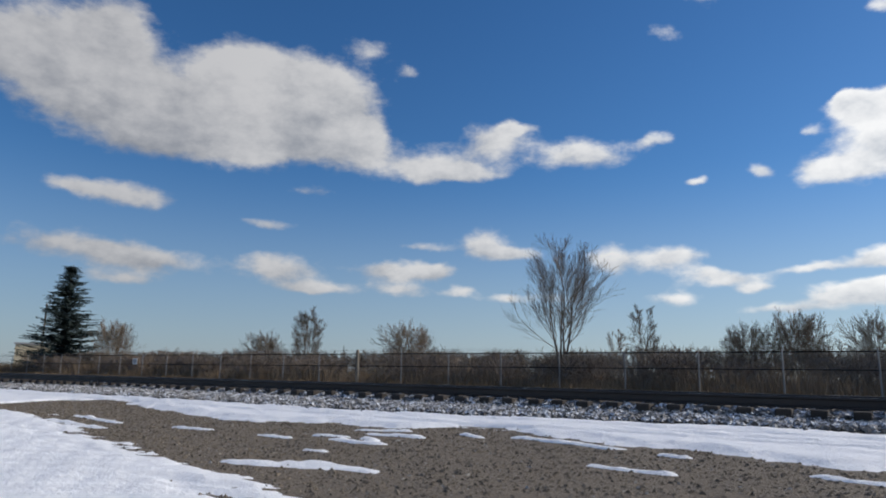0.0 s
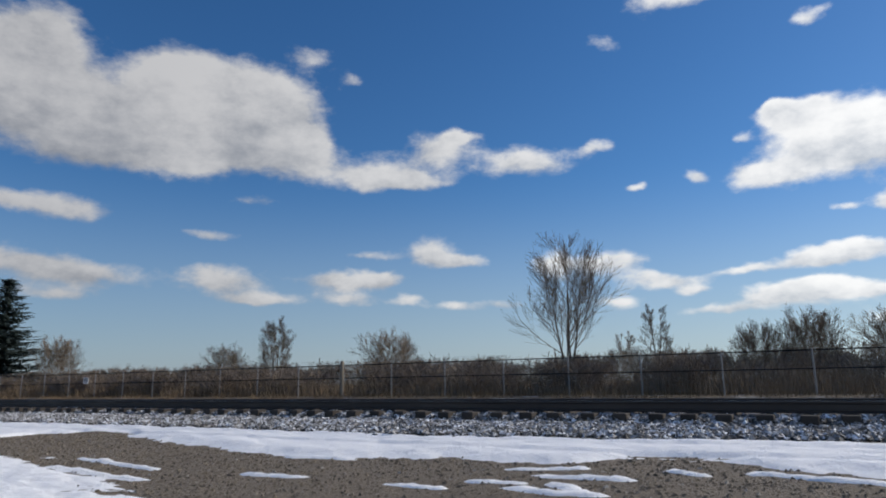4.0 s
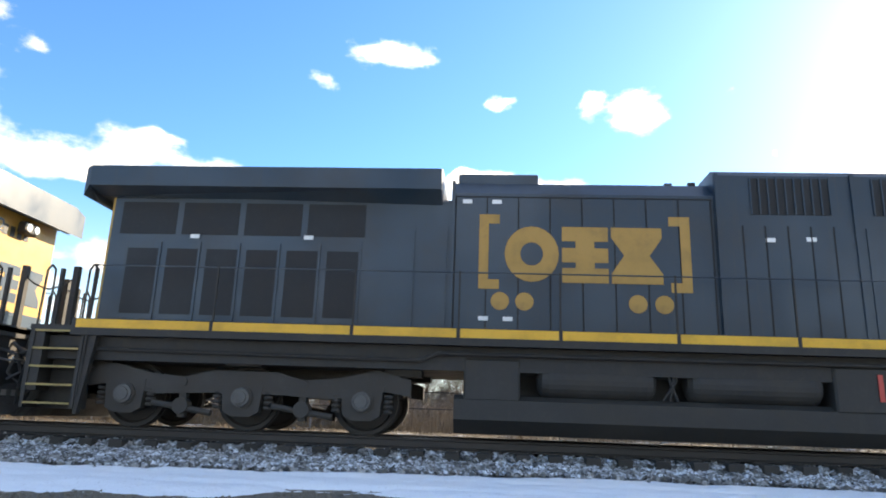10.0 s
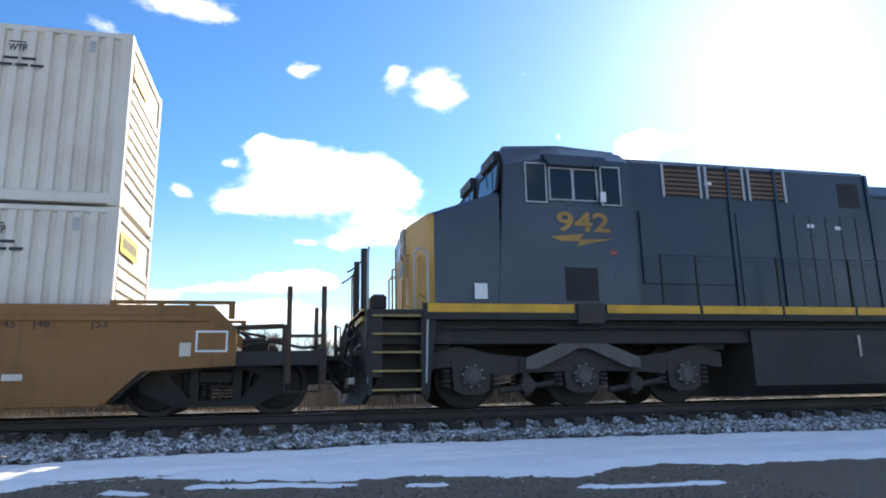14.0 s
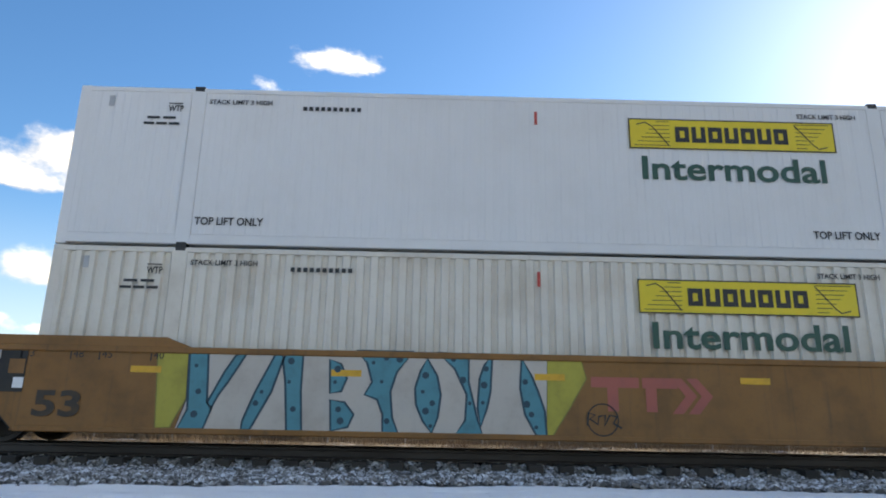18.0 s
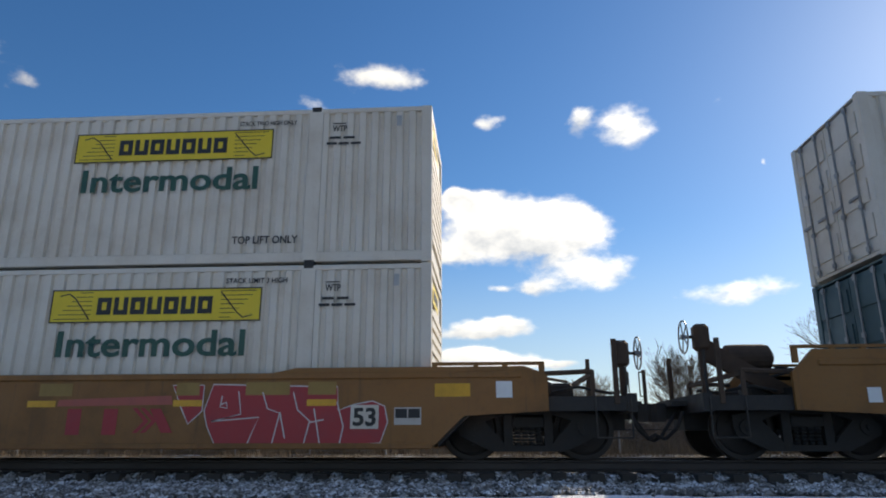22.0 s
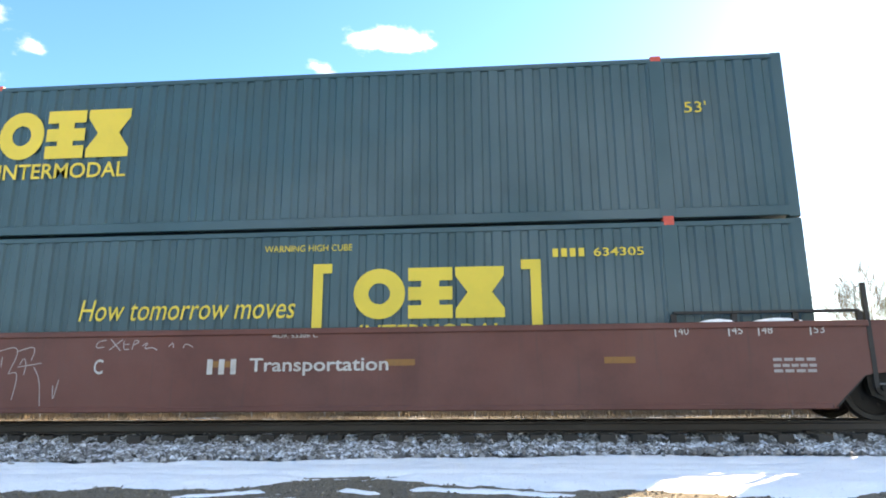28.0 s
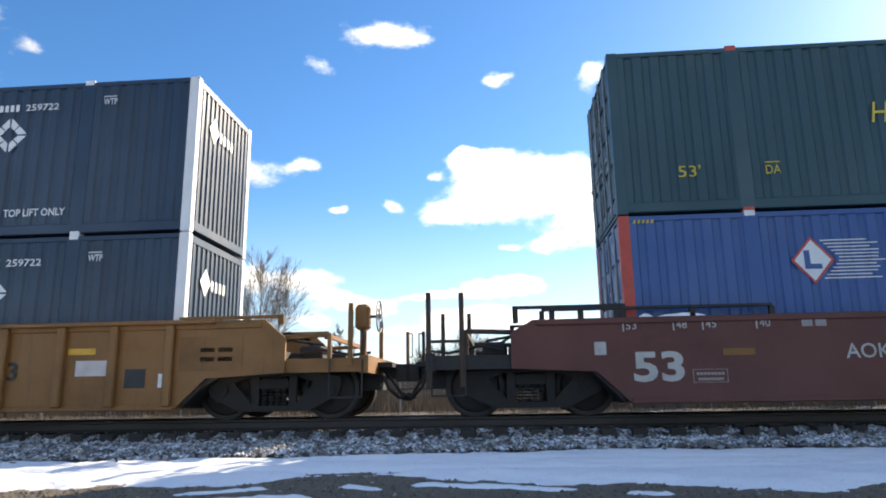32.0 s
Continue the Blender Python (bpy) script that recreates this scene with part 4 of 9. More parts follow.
def container(label, mat, x, z, post=None, cast="ink", pitch=0.235, depth=0.032, end="slats", frame_mat=None):
    """A 53 foot domestic container with posts at the 40 foot lifting points."""
    post = post or mat
    c = thing("shipping_container", label, "container", "stacked containers", pose(x, TRACK_Y, z))
    L, H = LEN / 2, HGT
    key = (mat, pitch, depth)
    for s, nm in ((-1, "side_wall"), (1, "side_wall")):
        def side(s=s):
            bm = ribbed(-5.86, 5.86, 0.20, H - 0.10, pitch, depth, s * (HALF - 0.004), s)
            for a, b in ((-L + 0.16, -6.13), (6.13, L - 0.16)):
                bm2 = ribbed(a, b, 0.20, H - 0.10, pitch, depth, s * (HALF - 0.004), s)
                me = bpy.data.meshes.new("tmp")
                bm2.to_mesh(me)
                bm2.free()
                bm.from_mesh(me)
                bpy.data.meshes.remove(me)
            return mesh_of(nm, bm, M[mat])
        part(nm, container_mesh(("side", s) + key, side), None, c)
    part("top_rail", container_mesh(("top", mat), lambda: mesh_of("top_rail", boxes((-L, L, -HALF, -HALF + 0.08, H - 0.10, H - 0.01), (-L, L, HALF - 0.08, HALF, H - 0.10, H - 0.01), bevel=0.012), M[mat])), None, c)
    part("bottom_rail", container_mesh(("bot", mat), lambda: mesh_of("bottom_rail", boxes((-L, L, -HALF, -HALF + 0.1, 0.03, 0.20), (-L, L, HALF - 0.1, HALF, 0.03, 0.20), bevel=0.012), M[mat])), None, c)
    part("roof", container_mesh(("roof", mat), lambda: mesh_of("roof", boxes((-L + 0.02, L - 0.02, -HALF + 0.06, HALF - 0.06, H - 0.05, H - 0.02)), M[mat])), None, c)
    part("floor_pan", container_mesh(("floor", mat), lambda: mesh_of("floor_pan", boxes((-L + 0.05, L - 0.05, -HALF + 0.08, HALF - 0.08, 0.06, 0.16)), M[mat])), None, c)
    for px in (-5.995, 5.995):
        for s in (-1, 1):
            part("lifting_post", container_mesh(("lift", mat, s), lambda s=s: mesh_of("lifting_post", boxes((-0.13, 0.13, s * HALF - 0.05, s * HALF + 0.05, 0.05, H - 0.06) if s < 0 else (-0.13, 0.13, HALF - 0.05, HALF + 0.003, 0.05, H - 0.06), bevel=0.01), M[mat])), None, c, at=pose(px, 0.045 if s < 0 else 0, 0))
            for zz in (H - 0.09, 0.0):
                part("corner_casting", container_mesh(("cast", cast, s), lambda s=s: mesh_of("corner_casting", boxes((-0.089, 0.089, s * HALF - 0.004 if s < 0 else HALF - 0.16, s * HALF + 0.16 if s < 0 else HALF + 0.004, 0, 0.118), bevel=0.01), M[cast])), None, c, at=pose(px, 0, zz))
    for sx in (-1, 1):
        for s in (-1, 1):
            part("corner_post", container_mesh(("post", post), lambda: mesh_of("corner_post", boxes((-0.09, 0.09, -0.08, 0.08, 0.0, H), bevel=0.012), M[post])), None, c, at=pose(sx * (L - 0.09), s * (HALF - 0.078), 0))
    # closed end
    y0 = HALF - 0.16
    fm = M[frame_mat or mat]
    part("end_wall", container_mesh(("end", mat), lambda: mesh_of("end_wall", boxes((L - 0.07, L - 0.04, -y0, y0, 0.1, H - 0.1)), fm)), None, c)
    for k, (za, zb) in enumerate(((0.05, 0.22), (H - 0.16, H - 0.03))):
        part("end_rail", container_mesh(("endrail", mat, k), lambda za=za, zb=zb: mesh_of("end_rail", boxes((L - 0.07, L - 0.004, -y0, y0, za, zb), bevel=0.01), fm)), None, c)
    if end == "slats":
        slat = container_mesh(("slat", mat), lambda: mesh_of("slat", prism_x(bmesh.new(), [(-y0 + 0.06, 0), (y0 - 0.06, 0), (y0 - 0.1, 0.12), (-y0 + 0.1, 0.12)], L - 0.05, L), fm))
        for k in range(9):
            part("slat", slat, None, c, at=pose(0, 0, 0.45 + k * 0.2))
    else:
        w = 2 * y0 / 12
        rib = container_mesh(("rib", mat), lambda: mesh_of("end_rib", prism_z(bmesh.new(), [(L - 0.06, w * 0.2), (L - 0.012, w * 0.34), (L - 0.012, w * 0.7), (L - 0.06, w * 0.84)], 0.21, H - 0.15), fm))
        for k in range(12):
            part("end_rib", rib, None, c, at=pose(0, -y0 + k * w, 0))
    for s in (-1, 1):
        def leaf(s=s):
            bm = boxes((-L + 0.03, -L + 0.07, min(s * 0.01, s * 1.15), max(s * 0.01, s * 1.15), 0.12, H - 0.1))
            for k in range(4):
                box(bm, -L + 0.005, -L + 0.03, min(s * 0.08, s * 1.1), max(s * 0.08, s * 1.1), 0.35 + k * 0.62, 0.75 + k * 0.62)
            return mesh_of("door", bm, M[mat])
        d = part("door", container_mesh(("door", mat, s), leaf), None, c, "closed end door with upright locking rods")
        for y in (0.28, 0.86):
            def lock(s=s, y=y):
                bm = rod(bmesh.new(), (-L - 0.012, s * y, 0.1), (-L - 0.012, s * y, H - 0.08), 0.02, 8)
                for zz in (0.15, 0.9, 1.7, 2.7):
                    box(bm, -L - 0.035, -L + 0.0, s * y - 0.05, s * y + 0.05, zz, zz + 0.08)
                return mesh_of("locking_rod", box(bm, -L - 0.04, -L - 0.01, s * y - 0.02, s * y + 0.30, 1.1, 1.15), M["galv"])
            part("locking_rod", container_mesh(("rod", s, y), lock), None, d, "galvanised locking rod with handle")
    return c


def prism_x(bm, pts, x0, x1):
    """A polygon in y and z, pushed out along x."""
    a = [bm.verts.new((x0, y, z)) for y, z in pts]
    b = [bm.verts.new((x1, y, z)) for y, z in pts]
    n = len(pts)
    bm.faces.new(a)
    bm.faces.new(b[::-1])
    for i in range(n):
        bm.faces.new((a[i], b[i], b[(i + 1) % n], a[(i + 1) % n]))
    bmesh.ops.recalc_face_normals(bm, faces=bm.faces[:])
    return bm


def prism_z(bm, pts, z0, z1):
    a = [bm.verts.new((x, y, z0)) for x, y in pts]
    b = [bm.verts.new((x, y, z1)) for x, y in pts]
    n = len(pts)
    bm.faces.new(a)
    bm.faces.new(b[::-1])
    for i in range(n):
        bm.faces.new((a[i], b[i], b[(i + 1) % n], a[(i + 1) % n]))
    bmesh.ops.recalc_face_normals(bm, faces=bm.faces[:])
    return bm


def small_writing(c, ink, lift=True, wide=True):
    """Stencilled notes near the lifting posts."""
    if lift:
        decal(c, "lettering", words("TOP LIFT ONLY", 0.14, 1.15, bold=0.02), M[ink], -5.82, 0.36)
        decal(c, "lettering", words("TOP LIFT ONLY", 0.14, 1.15, bold=0.02), M[ink], 4.63, 0.36)
    for x in (-6.5, 6.3):
        decal(c, "lettering", words("WTP", 0.12, 0.26, bold=0.02), M[ink], x, 2.42)
        decal(c, "mark", mesh_of("mark", plate(0, 0.24, 0, 0.018), M[ink]), M[ink], x, 2.57)


def yellow_sign_load(label, mat, x, z, green="green", streaky=True, limit="STACK LIMIT 3 HIGH"):
    """White container with the yellow name board."""
    c = container(label, mat, x, z, cast="ink", pitch=0.235 if mat == "cream" else 0.26, depth=0.05 if mat == "cream" else 0.007)
    b = decal(c, "name_board", mesh_of("name_board", plate(0, 3.65, 0, 0.57), M["sign"]), M["sign"], 1.58, 1.94, label="yellow name board with a black border")
    edge = []
    for p in ([(0, 0), (3.65, 0), (3.65, 0.022), (0, 0.022)], [(0, 0.548), (3.65, 0.548), (3.65, 0.57), (0, 0.57)], [(0, 0), (0.022, 0), (0.022, 0.57), (0, 0.57)], [(3.628, 0), (3.65, 0), (3.65, 0.57), (3.628, 0.57)]):
        edge.append(p)
    for k in range(7):
        zz = 0.06 + k * 0.075
        edge.append([(0.08 + k * 0.07, zz), (0.72, zz), (0.72, zz + 0.012), (0.08 + k * 0.07, zz + 0.012)])
        edge.append([(2.95, zz), (3.56 - (6 - k) * 0.07, zz), (3.56 - (6 - k) * 0.07, zz + 0.012), (2.95, zz + 0.012)])
    edge += stroke([(0.15, 0.46), (0.3, 0.5), (0.42, 0.42), (0.7, 0.06)], 0.02) + stroke([(3.5, 0.1), (3.35, 0.06), (3.25, 0.14), (2.95, 0.5)], 0.02)
    part("border", flat(*edge), M["ink"], b, at=pose(0, -0.006, 0))
    name_parts(b, 0.82, 2.86, 0.13, 0.43, 7, "ink", -0.003)
    decal(c, "lettering", words("Intermodal", 0.44, 3.22, bold=0.022), M[green], 1.78, 1.36, label="dark green word")
    small_writing(c, "ink")
    decal(c, "lettering", words(limit, 0.09, 1.1, bold=0.02), M["ink"], -5.8, 2.58)
    decal(c, "lettering", words(limit, 0.09, 1.05, bold=0.02), M["ink"], 4.6, 2.58)
    bar_parts("code_bar", c, -4.15, -3.100, 2.5, 2.575, 10, "ink", -1.302)
    bar_parts("note_bar", c, -6.85, -6.30, 2.28, 2.325, 2, "ink", -1.302, 0.2)
    bar_parts("note_bar", c, -6.9, -6.25, 2.17, 2.215, 3, "ink", -1.302, 0.15)
    bar_parts("note_bar", c, 6.25, 6.75, 2.28, 2.325, 2, "ink", -1.302, 0.2)
    bar_parts("note_bar", c, 6.2, 6.85, 2.17, 2.215, 3, "ink", -1.302, 0.15)
    decal(c, "red_tab", mesh_of("red_tab", plate(0, 0.05, 0, 0.25), M["red"]), M["red"], -0.08, 2.34)
    for px in (-7.55, 7.45):
        decal(c, "vent", mesh_of("vent", plate(0, 0.09, 0, 0.2), M["grey"]), M["grey"], px, 2.5)
    if mat == "cream":
        decal(c, "placard", mesh_of("placard", flat([(-0.25, 0), (0, -0.22), (0.25, 0), (0, 0.22)]), M["cream2"]), M["cream2"], -0.04, 0.56, label="blank diamond placard holder")
    # name board on the end wall
    e = part("end_board", boxes((0, 0.004, -0.95, 0.25, 0, 0.34)), M["sign"], c, "yellow name board", at=pose(LEN / 2 + 0.002, -0.1, 2.25))
    box_parts("name_block", [(0.004, 0.008, -0.8 + k * 0.14, -0.71 + k * 0.14, 0.09, 0.25) for k in range(7)], M["ink"], e)
    return c


def slogan_load(label, x, z, full=True):
    """Teal container with yellow emblem and slogan."""
    c = container(label, "teal", x, z, cast="scarlet" if full else "scarlet", pitch=0.30, end="slats" if not full else "ribs")
    if full:
        emblem_parts(c, 0.82, 3.3, 1.36, 2.2, "bright", -1.302)
        decal(c, "lettering", words("INTERMODAL", 0.27, 2.35, bold=0.012), M["bright"], 0.94, 1.0)
        for br in ([(0.13, 0.86), (0.45, 0.86), (0.45, 1.0), (0.30, 1.0), (0.30, 2.14), (0.45, 2.14), (0.45, 2.3), (0.13, 2.3)],
                   [(3.9, 0.86), (3.9, 2.3), (3.58, 2.3), (3.58, 2.14), (3.73, 2.14), (3.73, 1.0), (3.58, 1.0), (3.58, 0.86)]):
            decal(c, "bracket", mesh_of("bracket", flat(br), M["bright"]), M["bright"], 0, 0, label="yellow square bracket")
        for dx in (0.65, 1.04, 3.03, 3.43):
            decal(c, "dot", mesh_of("dot", flat(disc(0, 0, 0.14)), M["bright"]), M["bright"], dx, 0.71)
        decal(c, "lettering", words("How tomorrow moves", 0.36, 3.75, slant=0.22), M["bright"], -3.9, 1.40, label="slanted yellow slogan")
        decal(c, "lettering", words("WARNING HIGH CUBE", 0.11, 1.5), M["bright"], -0.72, 2.52)
        bar_parts("code_bar", c, 4.1, 4.66, 2.33, 2.47, 4, "bright", -1.302)
        decal(c, "lettering", words("634305", 0.14, 0.80, bold=0.01), M["bright"], 4.76, 2.33)
    else:
        emblem_parts(c, -5.82, -3.34, 1.44, 2.36, "bright", -1.302)
        decal(c, "lettering", words("INTERMODAL", 0.29, 2.4, bold=0.012), M["bright"], -5.74, 1.06)
    for px in (-7.05, 6.85):
        decal(c, "lettering", words("53'", 0.2, 0.36), M["bright"], px if full else px - 0.45, 0.6 if full else 1.85)
    if full:
        for px in (-5.66, 5.45):
            decal(c, "lettering", words("DA", 0.15, 0.24), M["bright"], px, 0.6)
            decal(c, "mark", mesh_of("mark", plate(0, 0.24, 0, 0.02), M["bright"]), M["bright"], px, 0.79)
    e = part("end_emblem", boxes((0, 0.004, -0.5, 0.5, 0, 0.42), (0, 0.004, -0.2, 0.1, -0.75, -0.45)), M["bright"], c, "yellow block on the end wall", at=pose(LEN / 2 + 0.001, -0.1, 1.75))
    return c


def diamond_load(label, x, z):
    """Navy container with white name and diamond emblem."""
    c = container(label, "navy", x, z, post="white", cast="white", pitch=0.28, end="ribs")
    name_parts(c, 2.64, 4.12, 1.75, 2.05, 4, "white", -1.295)
    em = []
    for a in range(4):
        c0, s0 = [(1, 0), (0, 1), (-1, 0), (0, -1)][a], [(0, 1), (-1, 0), (0, -1), (1, 0)][a]
        for f0, f1 in ((0.06, 0.47), (0.53, 0.94)):
            pts = []
            for f, r in ((f0, 0.35), (f1, 0.35), (f1, 0.17), (f0, 0.17)):
                pts.append(((c0[0] * (1 - f) + s0[0] * f) * r, (c0[1] * (1 - f) + s0[1] * f) * r))
            em.append(pts)
    decal(c, "emblem", mesh_of("emblem", flat(*em), M["white"]), M["white"], 4.55, 1.91, label="white diamond emblem of plain strips")
    decal(c, "placard", mesh_of("placard", flat([(-0.23, 0), (0, -0.23), (0.23, 0), (0, 0.23)]), M["white"]), M["white"], 0, 2.06, label="white diamond placard")
    bar_parts("code_bar", c, 4.3, 4.72, 2.37, 2.50, 4, "white", -1.302)
    decal(c, "lettering", words("259722", 0.13, 0.64, bold=0.015), M["white"], 4.81, 2.37)
    small_writing(c, "white")
    for k, (a, b) in enumerate(((-0.55, -0.45), (-0.38, -0.28), (-0.2, -0.1), (-0.03, 0.07))):
        part("end_block", boxes((0, 0.004, a, b, -0.10, 0.10)), M["white"], c, "white block on the end wall", at=pose(LEN / 2, 0.25, 2.1))
    part("end_emblem", prism_x(bmesh.new(), [(-0.22, 0), (0, -0.26), (0.22, 0), (0, 0.26)], 0, 0.004), M["white"], c, "white diamond on the end wall", at=pose(LEN / 2, -0.55, 2.12))
    return c


def serif_load(label, x, z, first, panel):
    """Royal blue container with large name in two colours and speed lines."""
    c = container(label, "royal", x, z, post="scarlet", cast="white", pitch=0.28, end="ribs")
    name_parts(c, -2.84, -0.86, 1.18, 1.82, 5, first, -1.295, True)
    name_parts(c, -0.70, 2.92, 1.18, 1.86, 10, "white", -1.295, True)
    decal(c, "emblem", mesh_of("emblem", flat([(-0.33, 0), (0, -0.38), (0.33, 0), (0, 0.38)]), M["scarlet"]), M["scarlet"], -5.12, 2.06)
    decal(c, "emblem", mesh_of("emblem", flat([(-0.28, 0), (0, -0.33), (0.28, 0), (0, 0.33)]), M["white"]), M["white"], -5.12, 2.06 - 0.0, y=-1.298, label="white diamond emblem with a blue mark")
    decal(c, "emblem", mesh_of("emblem", flat([(-0.13, -0.14), (0.13, -0.14), (0.13, -0.06), (-0.04, -0.06), (-0.04, 0.16), (-0.13, 0.16)]), M["royal"]), M["royal"], -5.12, 2.06, y=-1.301)
    lines = []
    for k in range(12):
        zz = 1.76 + k * 0.055
        lines.append([(-5.0 + 0.30 * (1 - abs(k - 5.5) / 6), zz), (-3.95 - 0.18 * abs(math.sin(k * 1.9)) - abs(k - 5.5) * 0.03, zz), (-3.95 - 0.18 * abs(math.sin(k * 1.9)) - abs(k - 5.5) * 0.03, zz + 0.018), (-5.0 + 0.30 * (1 - abs(k - 5.5) / 6), zz + 0.018)])
    for line in lines:
        decal(c, "speed_line", mesh_of("speed_line", flat(line), M["white"]), M["white"], 0, 0)
    p = decal(c, "panel", mesh_of("panel", plate(-0.2, 0.26, 2.31, 2.66), M["white"]), M["white"], 0, 0, label="white height panel")
    if panel:
        part("lettering", words('110"', 0.17, 0.36), M["royal"], p, at=pose(-0.15, -0.006, 2.44)).data.materials.append(M["royal"])
        decal(c, "lettering", words("53", 0.36, 0.38, bold=0.02), M["white"], 6.82, 1.85)
        q = decal(c, "panel", mesh_of("panel", plate(0, 0.46, 0, 0.33), M["white"]), M["white"], 6.78, 1.42)
        part("lettering", words('110"', 0.17, 0.36), None, q, at=pose(0.05, -0.006, 0.12))
    bar_parts("code_bar", c, 4.88, 5.630, 2.33, 2.450, 8, "white", -1.302)
    hz = [[(k * 0.07, 0), (k * 0.07 + 0.035, 0), (k * 0.07 + 0.055, 0.06), (k * 0.07 + 0.02, 0.06)] for k in range(5)]
    for px in (-7.85, 7.5):
        decal(c, "hazard_stripe", mesh_of("hazard_stripe", flat(*hz), M["bright"]), M["bright"], px, 2.75)
    part("lettering", boxes((0, 0.004, -0.25, 0.0, 0, 0.5), (0, 0.004, -0.6, -0.35, 0, 0.5)), M["white"], c, "white figures on the end wall", at=pose(LEN / 2, -0.2, 1.2))
    return c


def coupler(parent, x, s):
    bm = boxes((min(x, x - s * 0.7), max(x, x - s * 0.7), -0.11, 0.11, 1.30, 1.52))
    prism_z(bm, [(x, -0.2), (x + s * 0.16, -0.24), (x + s * 0.30, -0.12), (x + s * 0.22, -0.02), (x + s * 0.12, 0.0), (x + s * 0.16, 0.16), (x, 0.2)], 1.26, 1.56)
    part("coupler", bm, M["truck"], parent, "grimy knuckle coupler")
    hose = [(x - s * 0.15, -0.25, 1.4), (x + s * 0.02, -0.25, 1.18), (x + s * 0.12, -0.24, 1.02), (x + s * 0.24, -0.2, 0.95), (x + s * 0.34, -0.16, 1.0)]
    part("air_hose", pipes(hose, r=0.03), M["black"], parent, "hanging black rubber air hose")


WELL_TOP, WELL_LOW = 2.15, 0.87


